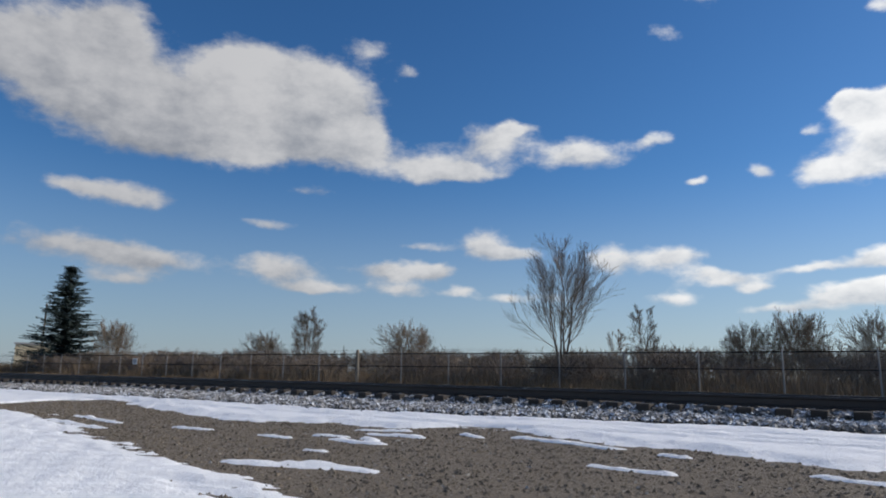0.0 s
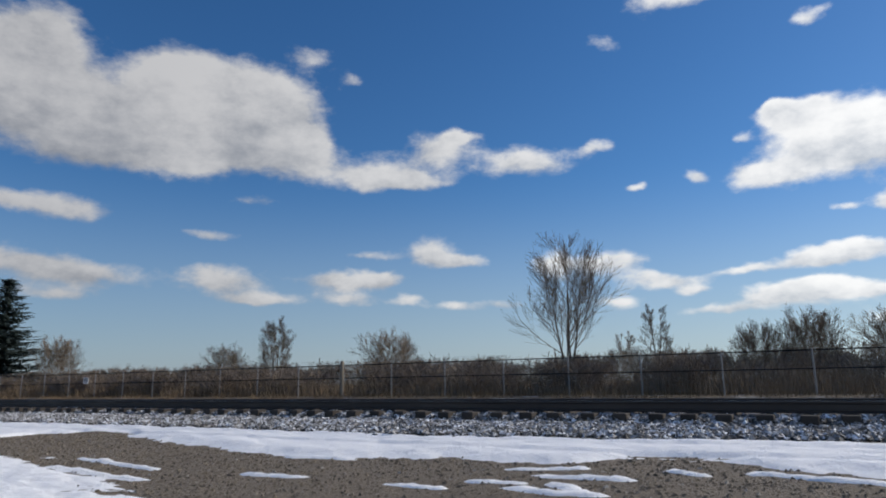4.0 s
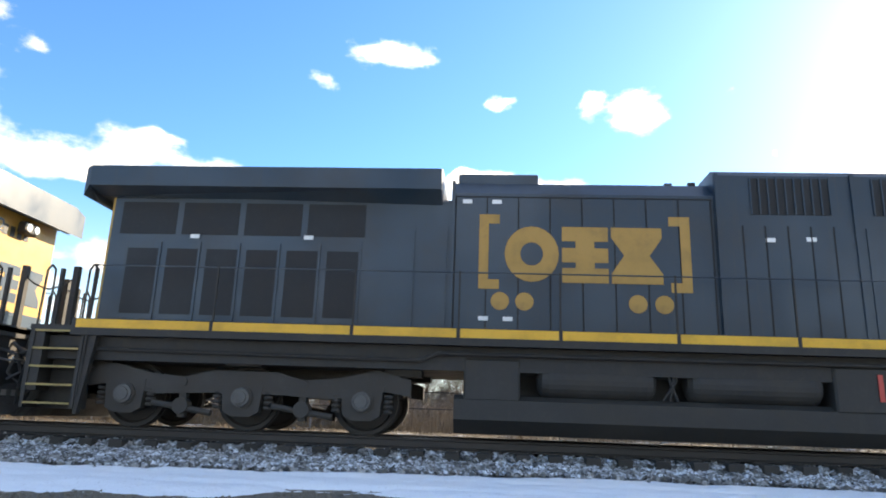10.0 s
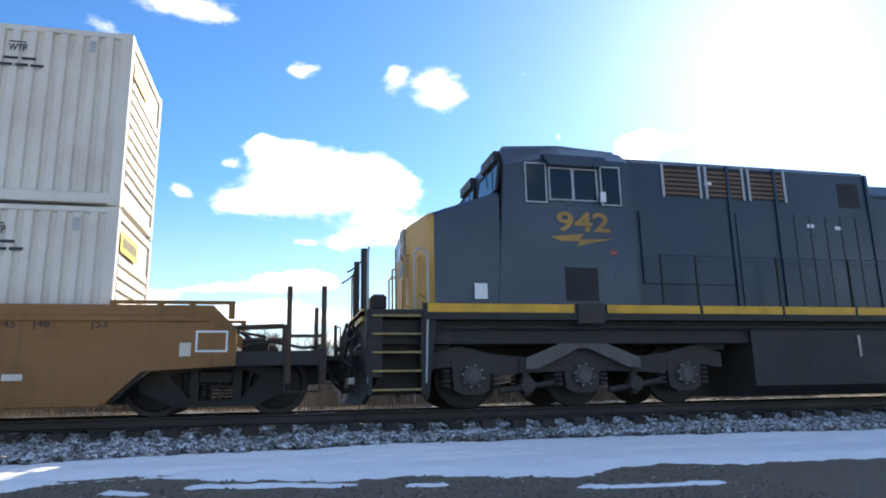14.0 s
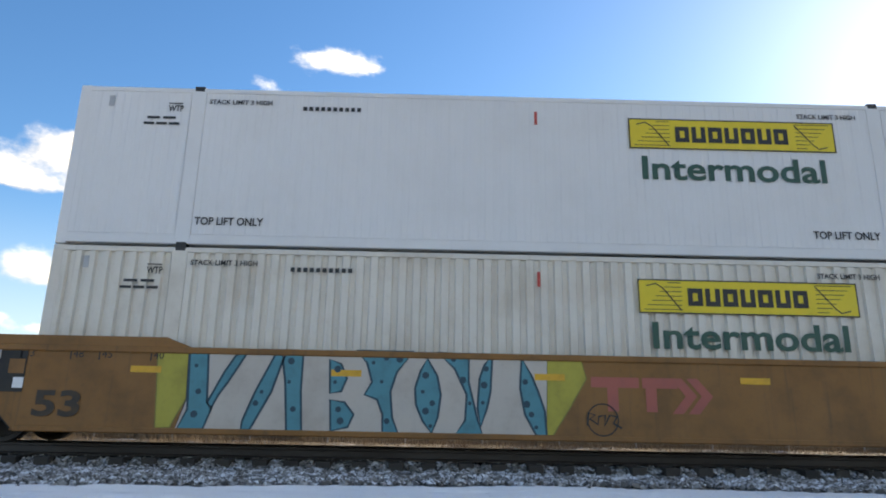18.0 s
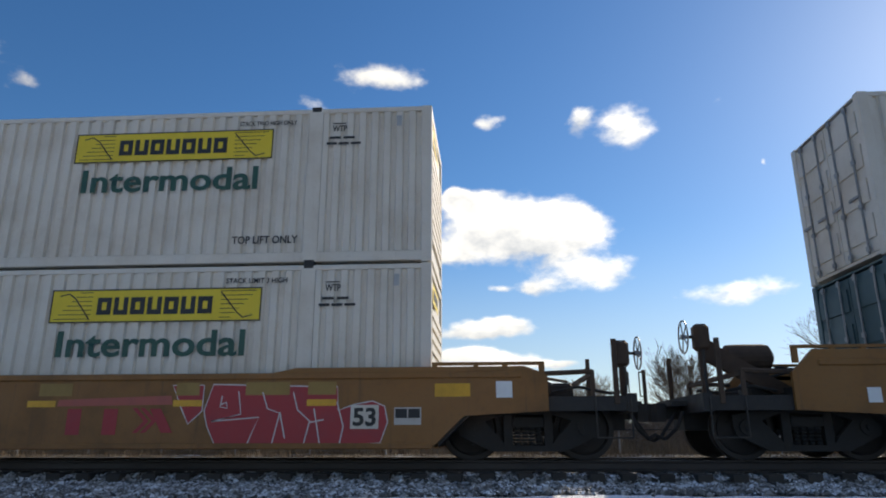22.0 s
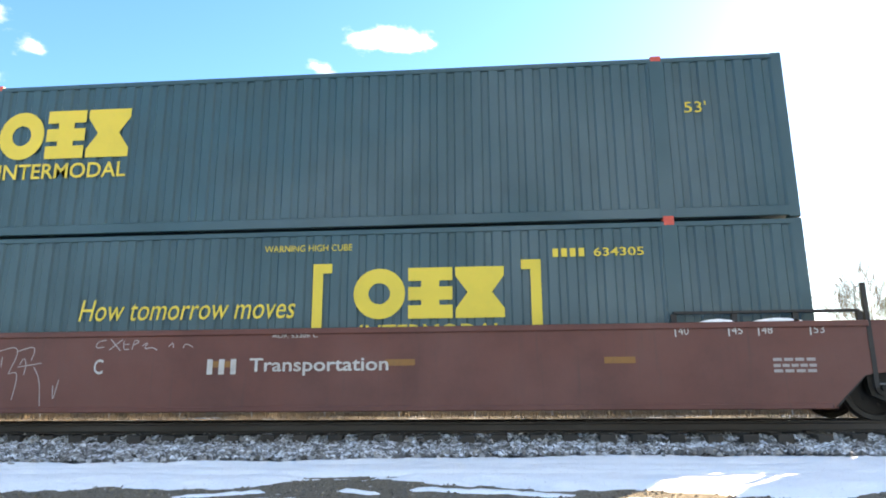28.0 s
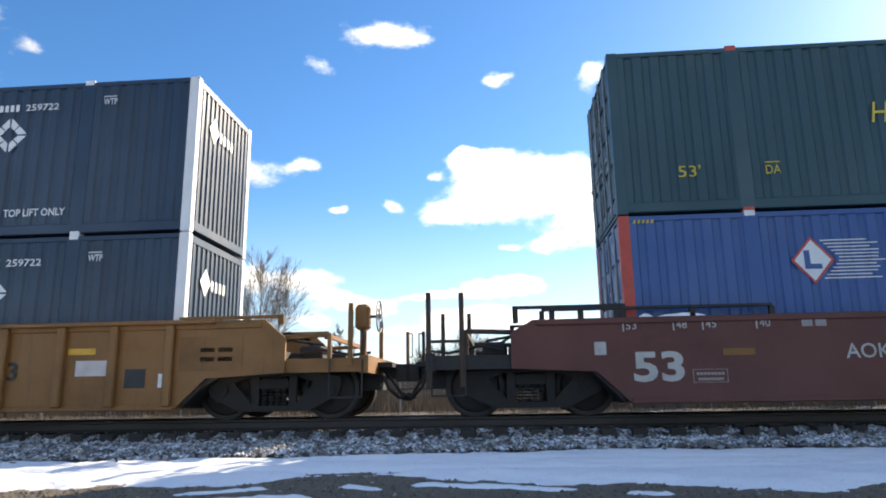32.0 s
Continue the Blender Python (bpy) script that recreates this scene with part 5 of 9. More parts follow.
def well_car(label, paint_key, x, left, right, top=2.15, lip=2.30, ends="dark", wheel_stand=(), rail_lip=False, stand=2.5):
    """One well of a double-stack car. left and right: 'end' with couplers or 'joint' over a shared truck."""
    c = thing("well_car", label, "freight car", "well cars", pose(x, TRACK_Y, 0))
    mt = M[paint_key]
    for s in (-1, 1):
        y0, y1 = (-1.49, -1.42) if s < 0 else (1.42, 1.49)
        xl, xr = (-9.9 if left == "end" else -9.15), (9.9 if right == "end" else 9.15)
        pts = [(-8.12, WELL_LOW), (8.12, WELL_LOW), (8.6, 1.33), (xr, 1.40), (xr, 1.95 if right == "end" else 2.15), (xr - 0.35, lip if not rail_lip else top), (5.95, lip if not rail_lip else top), (5.55, top),
               (-5.55, top), (-5.95, lip if not rail_lip else top), (xl + 0.35, lip if not rail_lip else top), (xl, 1.95 if left == "end" else 2.15), (xl, 1.40), (-8.6, 1.33)]
        part("side_sill", prisms((pts, y0, y1)), mt, c)
        part("top_chord", boxes((xl + 0.4, xr - 0.4, y0 - 0.03 if s < 0 else y0, y1 if s < 0 else y1 + 0.03, top - 0.10, top), bevel=0.015), mt, c)
        part("bottom_chord", boxes((-8.1, 8.1, y0 - 0.025 if s < 0 else y0 - 0.1, y1 + 0.1 if s < 0 else y1 + 0.025, WELL_LOW - 0.03, WELL_LOW + 0.06), bevel=0.015), mt, c)
        if rail_lip:
            for a, b in ((xl + 0.5, -5.9), (5.9, xr - 0.5)):
                part("end_rail", boxes((a, b, y0 - 0.02, y1 + 0.02, top + 0.13, top + 0.17), *[(a + (b - a) * f - 0.04, a + (b - a) * f + 0.04, y0, y1, top, top + 0.13) for f in (0.0, 0.33, 0.66, 1.0)]), M["black"], c, "raised dark angle rail")
    part("well_floor", boxes((-8.2, 8.2, -1.42, -1.0, WELL_LOW - 0.02, WELL_LOW + 0.05), (-8.2, 8.2, 1.0, 1.42, WELL_LOW - 0.02, WELL_LOW + 0.05),
                             *[(k * 2.0 - 0.15, k * 2.0 + 0.15, -1.0, 1.0, WELL_LOW - 0.02, WELL_LOW + 0.04) for k in range(-4, 5)]), mt, c)
    for s, kind in ((-1, left), (1, right)):
        e = 1 if s > 0 else -1
        b0 = 8.2
        def X(a, b):
            return (min(e * a, e * b), max(e * a, e * b))
        # sloped end bulkhead and centre sill
        part("bulkhead", prisms(([(e * 8.13, WELL_LOW), (e * 8.2, WELL_LOW), (e * 8.75, 1.42), (e * 8.75, 1.9), (e * 8.66, 1.9), (e * 8.66, 1.46)], -1.42, 1.42)), M["black"], c)
        reach = 11.25 if kind == "end" else 9.35
        part("centre_sill", boxes((*X(8.6, reach), -0.34, 0.34, 1.12, 1.55)), M["black"], c)
        if kind == "end":
            part("bolster", boxes((*X(9.35, 9.85), -1.42, 1.42, 1.45, 1.75)), M["black"], c)
            part("end_platform", boxes((*X(9.9, 11.2), -1.4, 1.4, 1.55, 1.62), (*X(11.1, 11.25), -1.45, 1.45, 1.38, 1.66), (*X(9.9, 11.2), -1.42, -1.36, 1.40, 1.62)), mt if ends != "dark" else M["black"], c)
            fm = mt if ends == "paint" else M["rust"]
            braked = s in wheel_stand
            for y in (-1.455, 1.455):
                part("end_top_rail", boxes((*X(8.1, 9.86), y - 0.035, y + 0.035, lip + 0.02, lip + 0.07), *[(*X(px, px + 0.09), y - 0.03, y + 0.03, top - 0.05, lip + 0.03) for px in (8.1, 8.75, 9.2, 9.77)], bevel=0.006), mt if ends == "paint" or not rail_lip else M["black"], c, "raised top rail on short posts")
            # open frame between the sill and the platform
            pipe_parts("frame_rail", [[(e * 9.85, y, 1.97), (e * 10.6, y, 2.0)] for y in (-1.38, 1.38)], 0.04, fm, c)
            box_parts("frame_post", [(e * 10.6 - 0.03, e * 10.6 + 0.03, y - 0.03, y + 0.03, 1.55, 2.02) for y in (-1.38, 1.38)], fm, c)
            part("cross_rail", boxes((*X(10.57, 10.63), -1.38, 1.38, 1.93, 2.0)), fm, c)
            posts = ((10.67, 2.62), (11.2, 2.63)) if not braked else ((10.95, 2.5),)
            for px, zz in posts:
                for y in (-1.42, 1.42):
                    part("end_post", boxes((e * px - 0.04, e * px + 0.04, y - 0.025, y + 0.025, 1.13 if not braked else 1.5, zz), bevel=0.008), fm, c)
            if not braked:
                part("post_rail", boxes((*X(10.67, 11.2), -1.43, -1.40, 1.82, 1.87)), fm, c)
            px = 11.55
            part("end_post", boxes((e * px - 0.03, e * px + 0.03, 0.97, 1.03, 1.6, 2.24)), fm, c)
            part("grab_iron", pipes([(e * px, 1.0, 2.2), (e * px + e * 0.09, 1.0, 2.2), (e * px + e * 0.09, 1.0, 1.75), (e * px, 1.0, 1.75)], r=0.012), M["black"], c)
            part("side_step", pipes([(e * 10.62, -1.46, 1.6), (e * 10.62, -1.46, 1.0), (e * 11.15, -1.46, 1.0), (e * 11.15, -1.46, 1.6)], r=0.013), M["truck"], c)
            box_parts("brake_cylinder", ((*X(9.95, 10.35), -0.9, -0.4, 1.62, 1.86), (*X(9.95, 10.5), 0.2, 0.8, 1.62, 1.80)), M["black"], c, bevel=0.04)
            pipe_parts("brake_pipe", ([(e * 8.9, -0.8, 1.95), (e * 9.4, -0.85, 2.1), (e * 9.9, -0.8, 1.95), (e * 10.3, -0.6, 1.9)], [(e * 8.9, -0.3, 2.0), (e * 9.6, -0.3, 2.15), (e * 10.2, -0.3, 1.8)],
                                     [(e * 10.0, -1.1, 1.7), (e * 10.4, -1.15, 1.78), (e * 10.9, -1.1, 1.68), (e * 11.2, -1.0, 1.72)]), 0.025, M["black"], c)
            part("air_hose", pipes([(e * 11.3, -0.5, 1.42), (e * 11.42, -0.5, 1.15), (e * 11.6, -0.42, 0.98), (e * 11.76, -0.3, 1.05)], r=0.03, n=8), M["black"], c, "hanging rubber hose")
            part("safety_bracket", boxes((*X(11.2, 11.5), -0.6, 0.6, 1.5, 1.58)), M["black"], c)
            car_truck(c, e * 9.6)
            coupler(c, e * 11.5, e)
        else:
            part("end_sill", boxes((*X(8.66, 9.05), -1.42, 1.42, 1.5, 1.72), (*X(8.95, 9.2), -1.3, 1.3, 1.5, 2.05)), M["black"], c)
            pipe_parts("joint_hose", ([(e * 8.9, -0.5, 2.1), (e * 9.3, -0.5, 2.2), (e * 9.55, -0.45, 1.85), (e * 9.75, -0.45, 1.72)], [(e * 8.9, -0.2, 2.05), (e * 9.25, -0.15, 2.1), (e * 9.6, -0.2, 1.7)]), 0.03, M["steel"], c)
            part("joint_plate", boxes((*X(9.2, 9.75), -0.3, 0.3, 1.2, 1.5), bevel=0.03), M["truck"], c)
            if s > 0:
                for px in (8.75, 9.45):
                    part("end_post", boxes((px - 0.035, px + 0.035, -1.5, -1.44, 1.15, 2.72)), M["black"], c)
                    part("grab_iron", pipes([(px, -1.47, 2.68), (px - 0.13, -1.47, 2.66), (px - 0.13, -1.47, 2.3), (px, -1.47, 2.28)], r=0.012), M["steel"], c)
                pipe_parts("step_rung", [[(8.75, -1.47, zz), (9.45, -1.47, zz)] for zz in (1.2, 1.55, 1.9)], 0.014, M["steel"], c)
            else:
                for px in (8.85, 9.2):
                    part("end_post", boxes((-px - 0.02, -px + 0.02, -1.46, -1.42, 1.9, 2.42)), M["black"], c)
        if s in wheel_stand:
            zt = stand
            part("brake_stand", boxes((*X(11.06, 11.16), -1.22, -1.12, 1.5, zt - 0.05), bevel=0.012), fm, c, "upright brake stand")
            part("gear_box", boxes((*X(10.98, 11.22), -1.28, -1.04, zt - 0.42, zt), bevel=0.05), fm, c, "rusty gear housing")
            part("brake_chain", pipes([(e * 11.12, -1.3, zt - 0.42), (e * 11.14, -1.32, 1.9), (e * 11.1, -1.3, 1.55)], r=0.022), M["black"], c)
            part("brake_wheel", spoked(bmesh.new(), (e * 11.37, -1.16, zt - 0.2), 0.26, "x"), M["galv"], c, "spoked steel hand wheel")
            part("wheel_shaft", pipes([(e * 11.2, -1.16, zt - 0.2), (e * 11.4, -1.16, zt - 0.2)], r=0.025), M["truck"], c)
    # reflective tabs along the sill
    spots, zr = ((-6.7, -1.5, 1.4, 4.8), 1.54) if paint_key == "maroon" else ((-6.0, -3.5, -1.2, 1.58, 3.99, 6.14), 1.49) if top < 2.1 else ((-6.45, -3.35, -0.18, 3.05, 6.25), 1.75)
    for px in spots:
        part("reflector", mesh_of("reflector", plate(0, 0.47, 0, 0.1), M["stripe" if paint_key != "maroon" else "tan"]), None, c, "reflective tab", at=pose(px, -1.4975, zr))
    return c


# ---- locomotives ----
def loft(bm, rings, cap=True):
    """Skins closed rings of equal count."""
    rr = [[bm.verts.new(p) for p in ring] for ring in rings]
    n = len(rr[0])
    for a, b in zip(rr, rr[1:]):
        for k in range(n):
            bm.faces.new((a[k], a[(k + 1) % n], b[(k + 1) % n], b[k]))
    if cap:
        bm.faces.new(rr[0][::-1])
        bm.faces.new(rr[-1])
    bmesh.ops.recalc_face_normals(bm, faces=bm.faces[:])
    return bm


def hood_ring(x, half, z0, z1, cut=0.22):
    return [(x, -half, z0), (x, -half, z1 - cut), (x, -half + cut, z1), (x, half - cut, z1), (x, half, z1 - cut), (x, half, z0)]


def loco_truck_mesh(style):
    bm = bmesh.new()
    for s in (-1, 1):
        y0, y1 = (s * 1.12 - 0.07, s * 1.12 + 0.07)
        prism(bm, [(-2.75, 0.10), (-2.75, 0.36), (-2.2, 0.50), (-1.6, 0.36), (-1.0, 0.30), (-0.55, 0.42), (0.55, 0.42), (1.0, 0.30), (1.6, 0.36), (2.2, 0.50), (2.75, 0.36), (2.75, 0.10),
                   (2.35, 0.16), (1.45, 0.02), (0.6, 0.06), (-0.6, 0.06), (-1.45, 0.02), (-2.35, 0.16)], y0, y1)
        for ax in (-1.97, 0, 1.97):
            prism(bm, [(ax - 0.34, 0.24), (ax + 0.34, 0.24), (ax + 0.30, -0.22), (ax + 0.16, -0.30), (ax - 0.16, -0.30), (ax - 0.30, -0.22)], y0 - 0.015, y1 + 0.015)
            lathe(bm, [(0.19, s * 1.12 - 0.11), (0.19, s * 1.12 + 0.11)], "y", 18, (ax, 0, 0))
            lathe(bm, [(0.14, s * 1.12 - 0.15), (0.14, s * 1.12 + 0.15)], "y", 16, (ax, 0, 0))
            for dx in (-0.42, 0.42):
                for j in range(4):
                    lathe(bm, [(0.07, -0.18 + j * 0.08), (0.085, -0.155 + j * 0.08), (0.07, -0.125 + j * 0.08)], "z", 10, (ax + dx, s * 1.12, 0))
        for ax in (-1.0, 1.0):
            rod(bm, (ax - 0.5, s * 1.16, -0.12), (ax + 0.5, s * 1.16, -0.26), 0.05, 8)
            lathe(bm, [(0.13, s * 1.14 - 0.1), (0.13, s * 1.14 + 0.1)], "y", 12, (ax, 0, -0.16))
            box(bm, ax - 0.06, ax + 0.06, s * 1.1 - 0.06, s * 1.1 + 0.06, -0.34, 0.2)
        if style == "arms":
            for q in (-1, 1):
                box(bm, q * 1.03 - 0.11, q * 1.03 + 0.11, s * 1.20 - 0.05, s * 1.20 + 0.05, 0.06, 0.30)
        else:
            for ax in (-1.0, 1.0):
                lathe(bm, [(0.07, s * 1.2 - 0.01), (0.07, s * 1.2 + 0.012)], "y", 12, (ax, 0, 0.22))
        pipe(bm, [(-2.6, s * 1.2, 0.62), (-1.2, s * 1.22, 0.66), (-0.4, s * 1.2, 0.56), (0.9, s * 1.22, 0.64), (2.5, s * 1.2, 0.58)], 0.025)
        pipe(bm, [(-2.3, s * 1.18, 0.74), (-0.2, s * 1.2, 0.72), (2.4, s * 1.2, 0.70)], 0.02)
        box(bm, -2.9, -2.3, s * 0.9 - 0.2, s * 0.9 + 0.2, 0.42, 0.72)
        box(bm, 2.3, 2.9, s * 0.9 - 0.2, s * 0.9 + 0.2, 0.42, 0.72)
        box(bm, -0.3, 0.3, s * 1.0 - 0.25, s * 1.0 + 0.2, 0.5, 0.8)
    box(bm, -2.5, 2.5, -0.35, 0.35, 0.1, 0.6)
    return mesh_of("truck", bm, M["truck"])


SWING_ARM = [(-1.05, 0.10), (-1.05, 0.28), (-0.14, 0.64), (0.14, 0.64), (1.05, 0.28), (1.05, 0.10), (0.82, 0.12), (0.10, 0.44), (-0.10, 0.44), (-0.82, 0.12)]


def bolt_shape(x0, x1, z0, z1, s):
    w = x1 - x0
    return [(x0, z1 - 0.06), (x0 + w * 0.52, z1), (x0 + w * 0.46, z0 + 0.12), (x1, z1 - 0.07), (x0 + w * 0.40, z0), (x0 + w * 0.46, z0 + 0.08), (x0 + w * 0.12, z0 + 0.09)]


def locomotive(label, x, turn, body, number, vs, style):
    """Six-axle wide-cab diesel. vs: -1 or 1, the side (along y) that faces the lot."""
    c = thing("locomotive", label, "locomotive", "", pose(x, TRACK_Y, 0, 0, 0, turn))
    B, K = M[body], M["black"]
    first = style == "box"
    # frame and walkways
    part("underframe", boxes((-10.5, 10.7, -1.35, 1.35, 1.72, 2.10), (-10.65, -10.4, -1.5, 1.5, 1.2, 2.2), (10.6, 10.85, -1.5, 1.5, 1.2, 2.2)), K, c)
    part("walkway", boxes((-10.65, 10.85, -1.53, 1.53, 2.18, 2.26)), K, c)
    for s in (-1, 1):
        part("side_skirt", boxes((-9.95, 9.95, min(s * 1.50, s * 1.55), max(s * 1.50, s * 1.55), 2.10, 2.37)), K, c)
        cuts = [-9.9, -7.6, -5.3, -3.6, -2.0, -0.2, 1.6, 3.2, 4.9, 6.75, 7.3, 9.9]
        for a, b in zip(cuts, cuts[1:]):
            if abs(a - 6.75) < 0.01:
                part("jacking_pad", boxes((a + 0.02, b - 0.02, min(s * 1.50, s * 1.58), max(s * 1.50, s * 1.58), 2.03, 2.39), bevel=0.02), M["truck"], c)
                continue
            part("stripe", boxes((a + 0.03, b - 0.03, min(s * 1.548, s * 1.556), max(s * 1.548, s * 1.556), 2.22, 2.362)), M["stripe"], c, "yellow reflective stripe")
    # long hood
    part("engine_hood", loft(bmesh.new(), [hood_ring(xx, 1.18, 2.24, 5.02, 0.28) for xx in (-3.78, 0.58)]), B, c)
    part("inverter_hood", loft(bmesh.new(), [hood_ring(xx, 1.22, 2.24, 5.20, 0.10) for xx in (0.58, 6.1)]), B, c)
    part("radiator_hood", loft(bmesh.new(), [hood_ring(xx, 1.18, 2.24, 4.62, 0.05) for xx in (-9.75, -3.78)]), B, c)
    wing = [(-1.15, 4.50), (-1.56, 4.68), (-1.56, 5.04), (-1.2, 5.15), (1.2, 5.15), (1.56, 5.04), (1.56, 4.68), (1.15, 4.50)]
    part("radiator_wing", loft(bmesh.new(), [[(-10.05, y, 4.62 if abs(y) < 1.2 and z < 4.6 else z) for y, z in wing], [(-3.95, y, z) for y, z in wing]]), B, c, "overhanging radiator box")
    part("wing_end", loft(bmesh.new(), [[(-10.14, y * 0.98, 4.50 if z < 4.75 else z - 0.04) for y, z in wing], [(-10.05, y, z) for y, z in wing]]), B, c)
    box_parts("roof_hatch", ((-7.2, -4.3, -0.9, 0.9, 5.15, 5.20), (-9.4, -7.4, -0.9, 0.9, 5.15, 5.19), (-3.7, -2.3, -0.9, 0.9, 5.0, 5.20)), B, c, bevel=0.02)
    part("exhaust_stack", boxes((-2.95, -2.55, -0.35, 0.35, 5.18, 5.34), bevel=0.05), M["truck"], c)
    box_parts("lifting_lug", ((0.3, 0.42, -0.8, -0.72, 5.0, 5.12), (-0.1, 0.02, -0.8, -0.72, 5.0, 5.10), (0.3, 0.42, 0.72, 0.8, 5.0, 5.12)), K, c)
    part("roof_walk", boxes((0.7, 5.9, -0.5, 0.5, 5.20, 5.23)), B, c)
    part("rear_wall", boxes((-9.80, -9.752, -1.16, 1.16, 2.3, 4.58)), M["yellow"], c, "golden yellow rear wall")
    part("rear_wall_base", boxes((-9.806, -9.80, -1.16, 1.16, 2.3, 2.68)), B, c, "blue foot of the rear wall")
    emblem_parts(c, 0, 2.0, 0, 0.72, body, 1.02, -9.806, 2.86, -90)
    rear_number = words(number, 0.26, 0.62, bold=0.012)
    rear_number.materials.clear()
    rear_number.materials.append(B)
    part("lettering", rear_number, None, c, "blue road number on the rear wall", at=pose(-9.806, 0.98, 4.12, 0, 0, -90))
    for k in range(4):
        part("number_bar", flat([(-0.4 + 0.2 * k, 4.1), (-0.27 + 0.2 * k, 4.1), (-0.27 + 0.2 * k, 4.3), (-0.4 + 0.2 * k, 4.3)]), M["ink"], c, at=pose(-9.81, 0, 0, 0, 0, -90))
    part("rear_headlight", boxes((-10.0, -9.8, -0.35, 0.05, 4.2, 4.45), bevel=0.04), K, c)
    for yy in (-0.26, -0.04):
        part("headlight", lathe(bmesh.new(), [(0.08, -10.02), (0.09, -9.98)], "x", 14, (0, yy, 4.33)), M["lens"], c)
    # panel doors, ribs and grilles on both sides
    for s in (-1, 1):
        def slab(name, x0, x1, z0, z1, mat, y=1.18, d=0.02, label=""):
            a, b = s * y, s * (y + d)
            return part(name, boxes((x0, x1, min(a, b), max(a, b), z0, z1)), mat, c, label)
        for k in range(8):
            slab("hood_door", -3.70 + k * 0.53, -3.70 + k * 0.53 + 0.50, 2.36, 4.66, B, 1.17, 0.022)
        for k in range(6):
            slab("hood_door", 0.66 + k * 0.36, 0.66 + k * 0.36 + 0.33, 2.36, 4.22, B, 1.21, 0.022)
        slab("cabinet_door", 2.95, 3.75, 2.4, 4.2, B, 1.21, 0.03)
        slab("cabinet_door", 3.95, 5.8, 2.8, 4.15, B, 1.21, 0.05)
        for k in range(9):
            slab("door_seam", -3.725 + k * 0.53, -3.703 + k * 0.53, 2.36, 4.66, M["louvre"], 1.17, 0.026)
        for k in range(7):
            slab("door_seam", 0.633 + k * 0.36, 0.655 + k * 0.36, 2.36, 4.22, M["louvre"], 1.21, 0.026)
        slab("door_seam", -3.70, 0.55, 4.67, 4.685, M["louvre"], 1.17, 0.026)
        for px in (2.8, 3.85, 5.95, 0.62, -3.76):
            slab("hood_rib", px - 0.03, px + 0.03, 2.3, 4.95 if px < 0.6 else 5.12, B, 1.17 if px < 0.6 else 1.21, 0.05)
        if first:
            for a, b in ((1.17, 2.44), (3.12, 3.72), (4.55, 5.10), (5.40, 5.98)):
                g = slab("intake_grille", a, b, 4.42, 5.05, M["louvre"], 1.215, 0.012, "dark air intake grille")
                n = max(3, int((b - a) / 0.13))
                box_parts("grille_bar", [(a + (b - a) * k / n - 0.012, a + (b - a) * k / n + 0.012, min(s * 1.22, s * 1.245), max(s * 1.22, s * 1.245), 4.42, 5.05) for k in range(n + 1)], B, g)
            slab("intake_grille", 3.86, 4.30, 4.80, 5.01, M["louvre"], 1.215, 0.012)
        else:
            for a, b in ((2.58, 3.38), (3.52, 4.32), (4.46, 5.24)):
                g = slab("intake_grille", a, b, 4.48, 5.08, M["louvre"], 1.215, 0.012, "grille with rusty slats in a pale frame")
                box_parts("slat", [(a + 0.03, b - 0.03, min(s * 1.222, s * 1.235), max(s * 1.222, s * 1.235), 4.52 + k * 0.09, 4.56 + k * 0.09) for k in range(6)], M["slat"], g)
                box_parts("frame", ((a - 0.03, a + 0.02, min(s * 1.222, s * 1.25), max(s * 1.222, s * 1.25), 4.46, 5.1), (b - 0.02, b + 0.03, min(s * 1.222, s * 1.25), max(s * 1.222, s * 1.25), 4.46, 5.1)), M["grey"], g)
            slab("intake_grille", 0.82, 1.32, 4.42, 4.92, M["louvre"], 1.215, 0.012)
        # radiator air openings and doors
        for k in range(4 if first else 2):
            a = -9.59 + k * 1.11 if first else -9.35 + k * 1.28
            w = 1.0 if first else 1.2
            slab("air_opening", a, a + w, 3.92, 4.50, M["louvre"], 1.175, 0.012, "dark radiator air opening")
        screens = [(-9.42 + k * 0.70, 0.62) for k in range(6)] if first else [(-5.90, 0.34), (-6.37, 0.42), (-6.87, 0.38), (-7.36, 0.44), (-7.83, 0.36)]
        for a, w in screens:
            d = slab("screen_door", a, a + w, 2.42, 3.78, B, 1.175, 0.03)
            part("screen", boxes((a + 0.04, a + w - 0.04, min(s * 1.2, s * 1.21), max(s * 1.2, s * 1.21), 2.52, 3.66)), M["louvre"], d, "dark wire screen")
        slab("access_door", -5.0, -4.4, 2.4, 4.1, B, 1.175, 0.025)
        slab("access_door", -4.35, -3.85, 2.4, 4.1, B, 1.175, 0.025)
        # small white tags
        for px, pz in ((1.35, 3.95), (2.0, 3.97), (4.2, 4.72), (-3.6, 4.55), (-3.1, 4.55), (-8.3, 3.85), (-6.3, 3.86), (-2.9, 2.55), (-3.3, 2.55), (3.3, 2.6)):
            slab("tag", px, px + 0.16, pz, pz + 0.07, M["white"], 1.222 if px > 0.6 else 1.2, 0.012)
        # walkway handrail
        rails = [[(-9.7, s * 1.5, 3.28), (5.6, s * 1.5, 3.28)]]
        part("handrail", pipes(*rails, r=0.012), B, c)
        # stanchions black, not body blue: their shade is put into the colour
        for px in (-9.7, -7.6, -5.3, -3.6, -2.0, -0.2, 1.6, 3.2, 4.9, 5.6):
            part("stanchion", boxes((px - 0.014, px + 0.014, min(s * 1.49, s * 1.52), max(s * 1.49, s * 1.52), 2.26, 3.30)), K, c)
    # cab
    cab = bmesh.new()
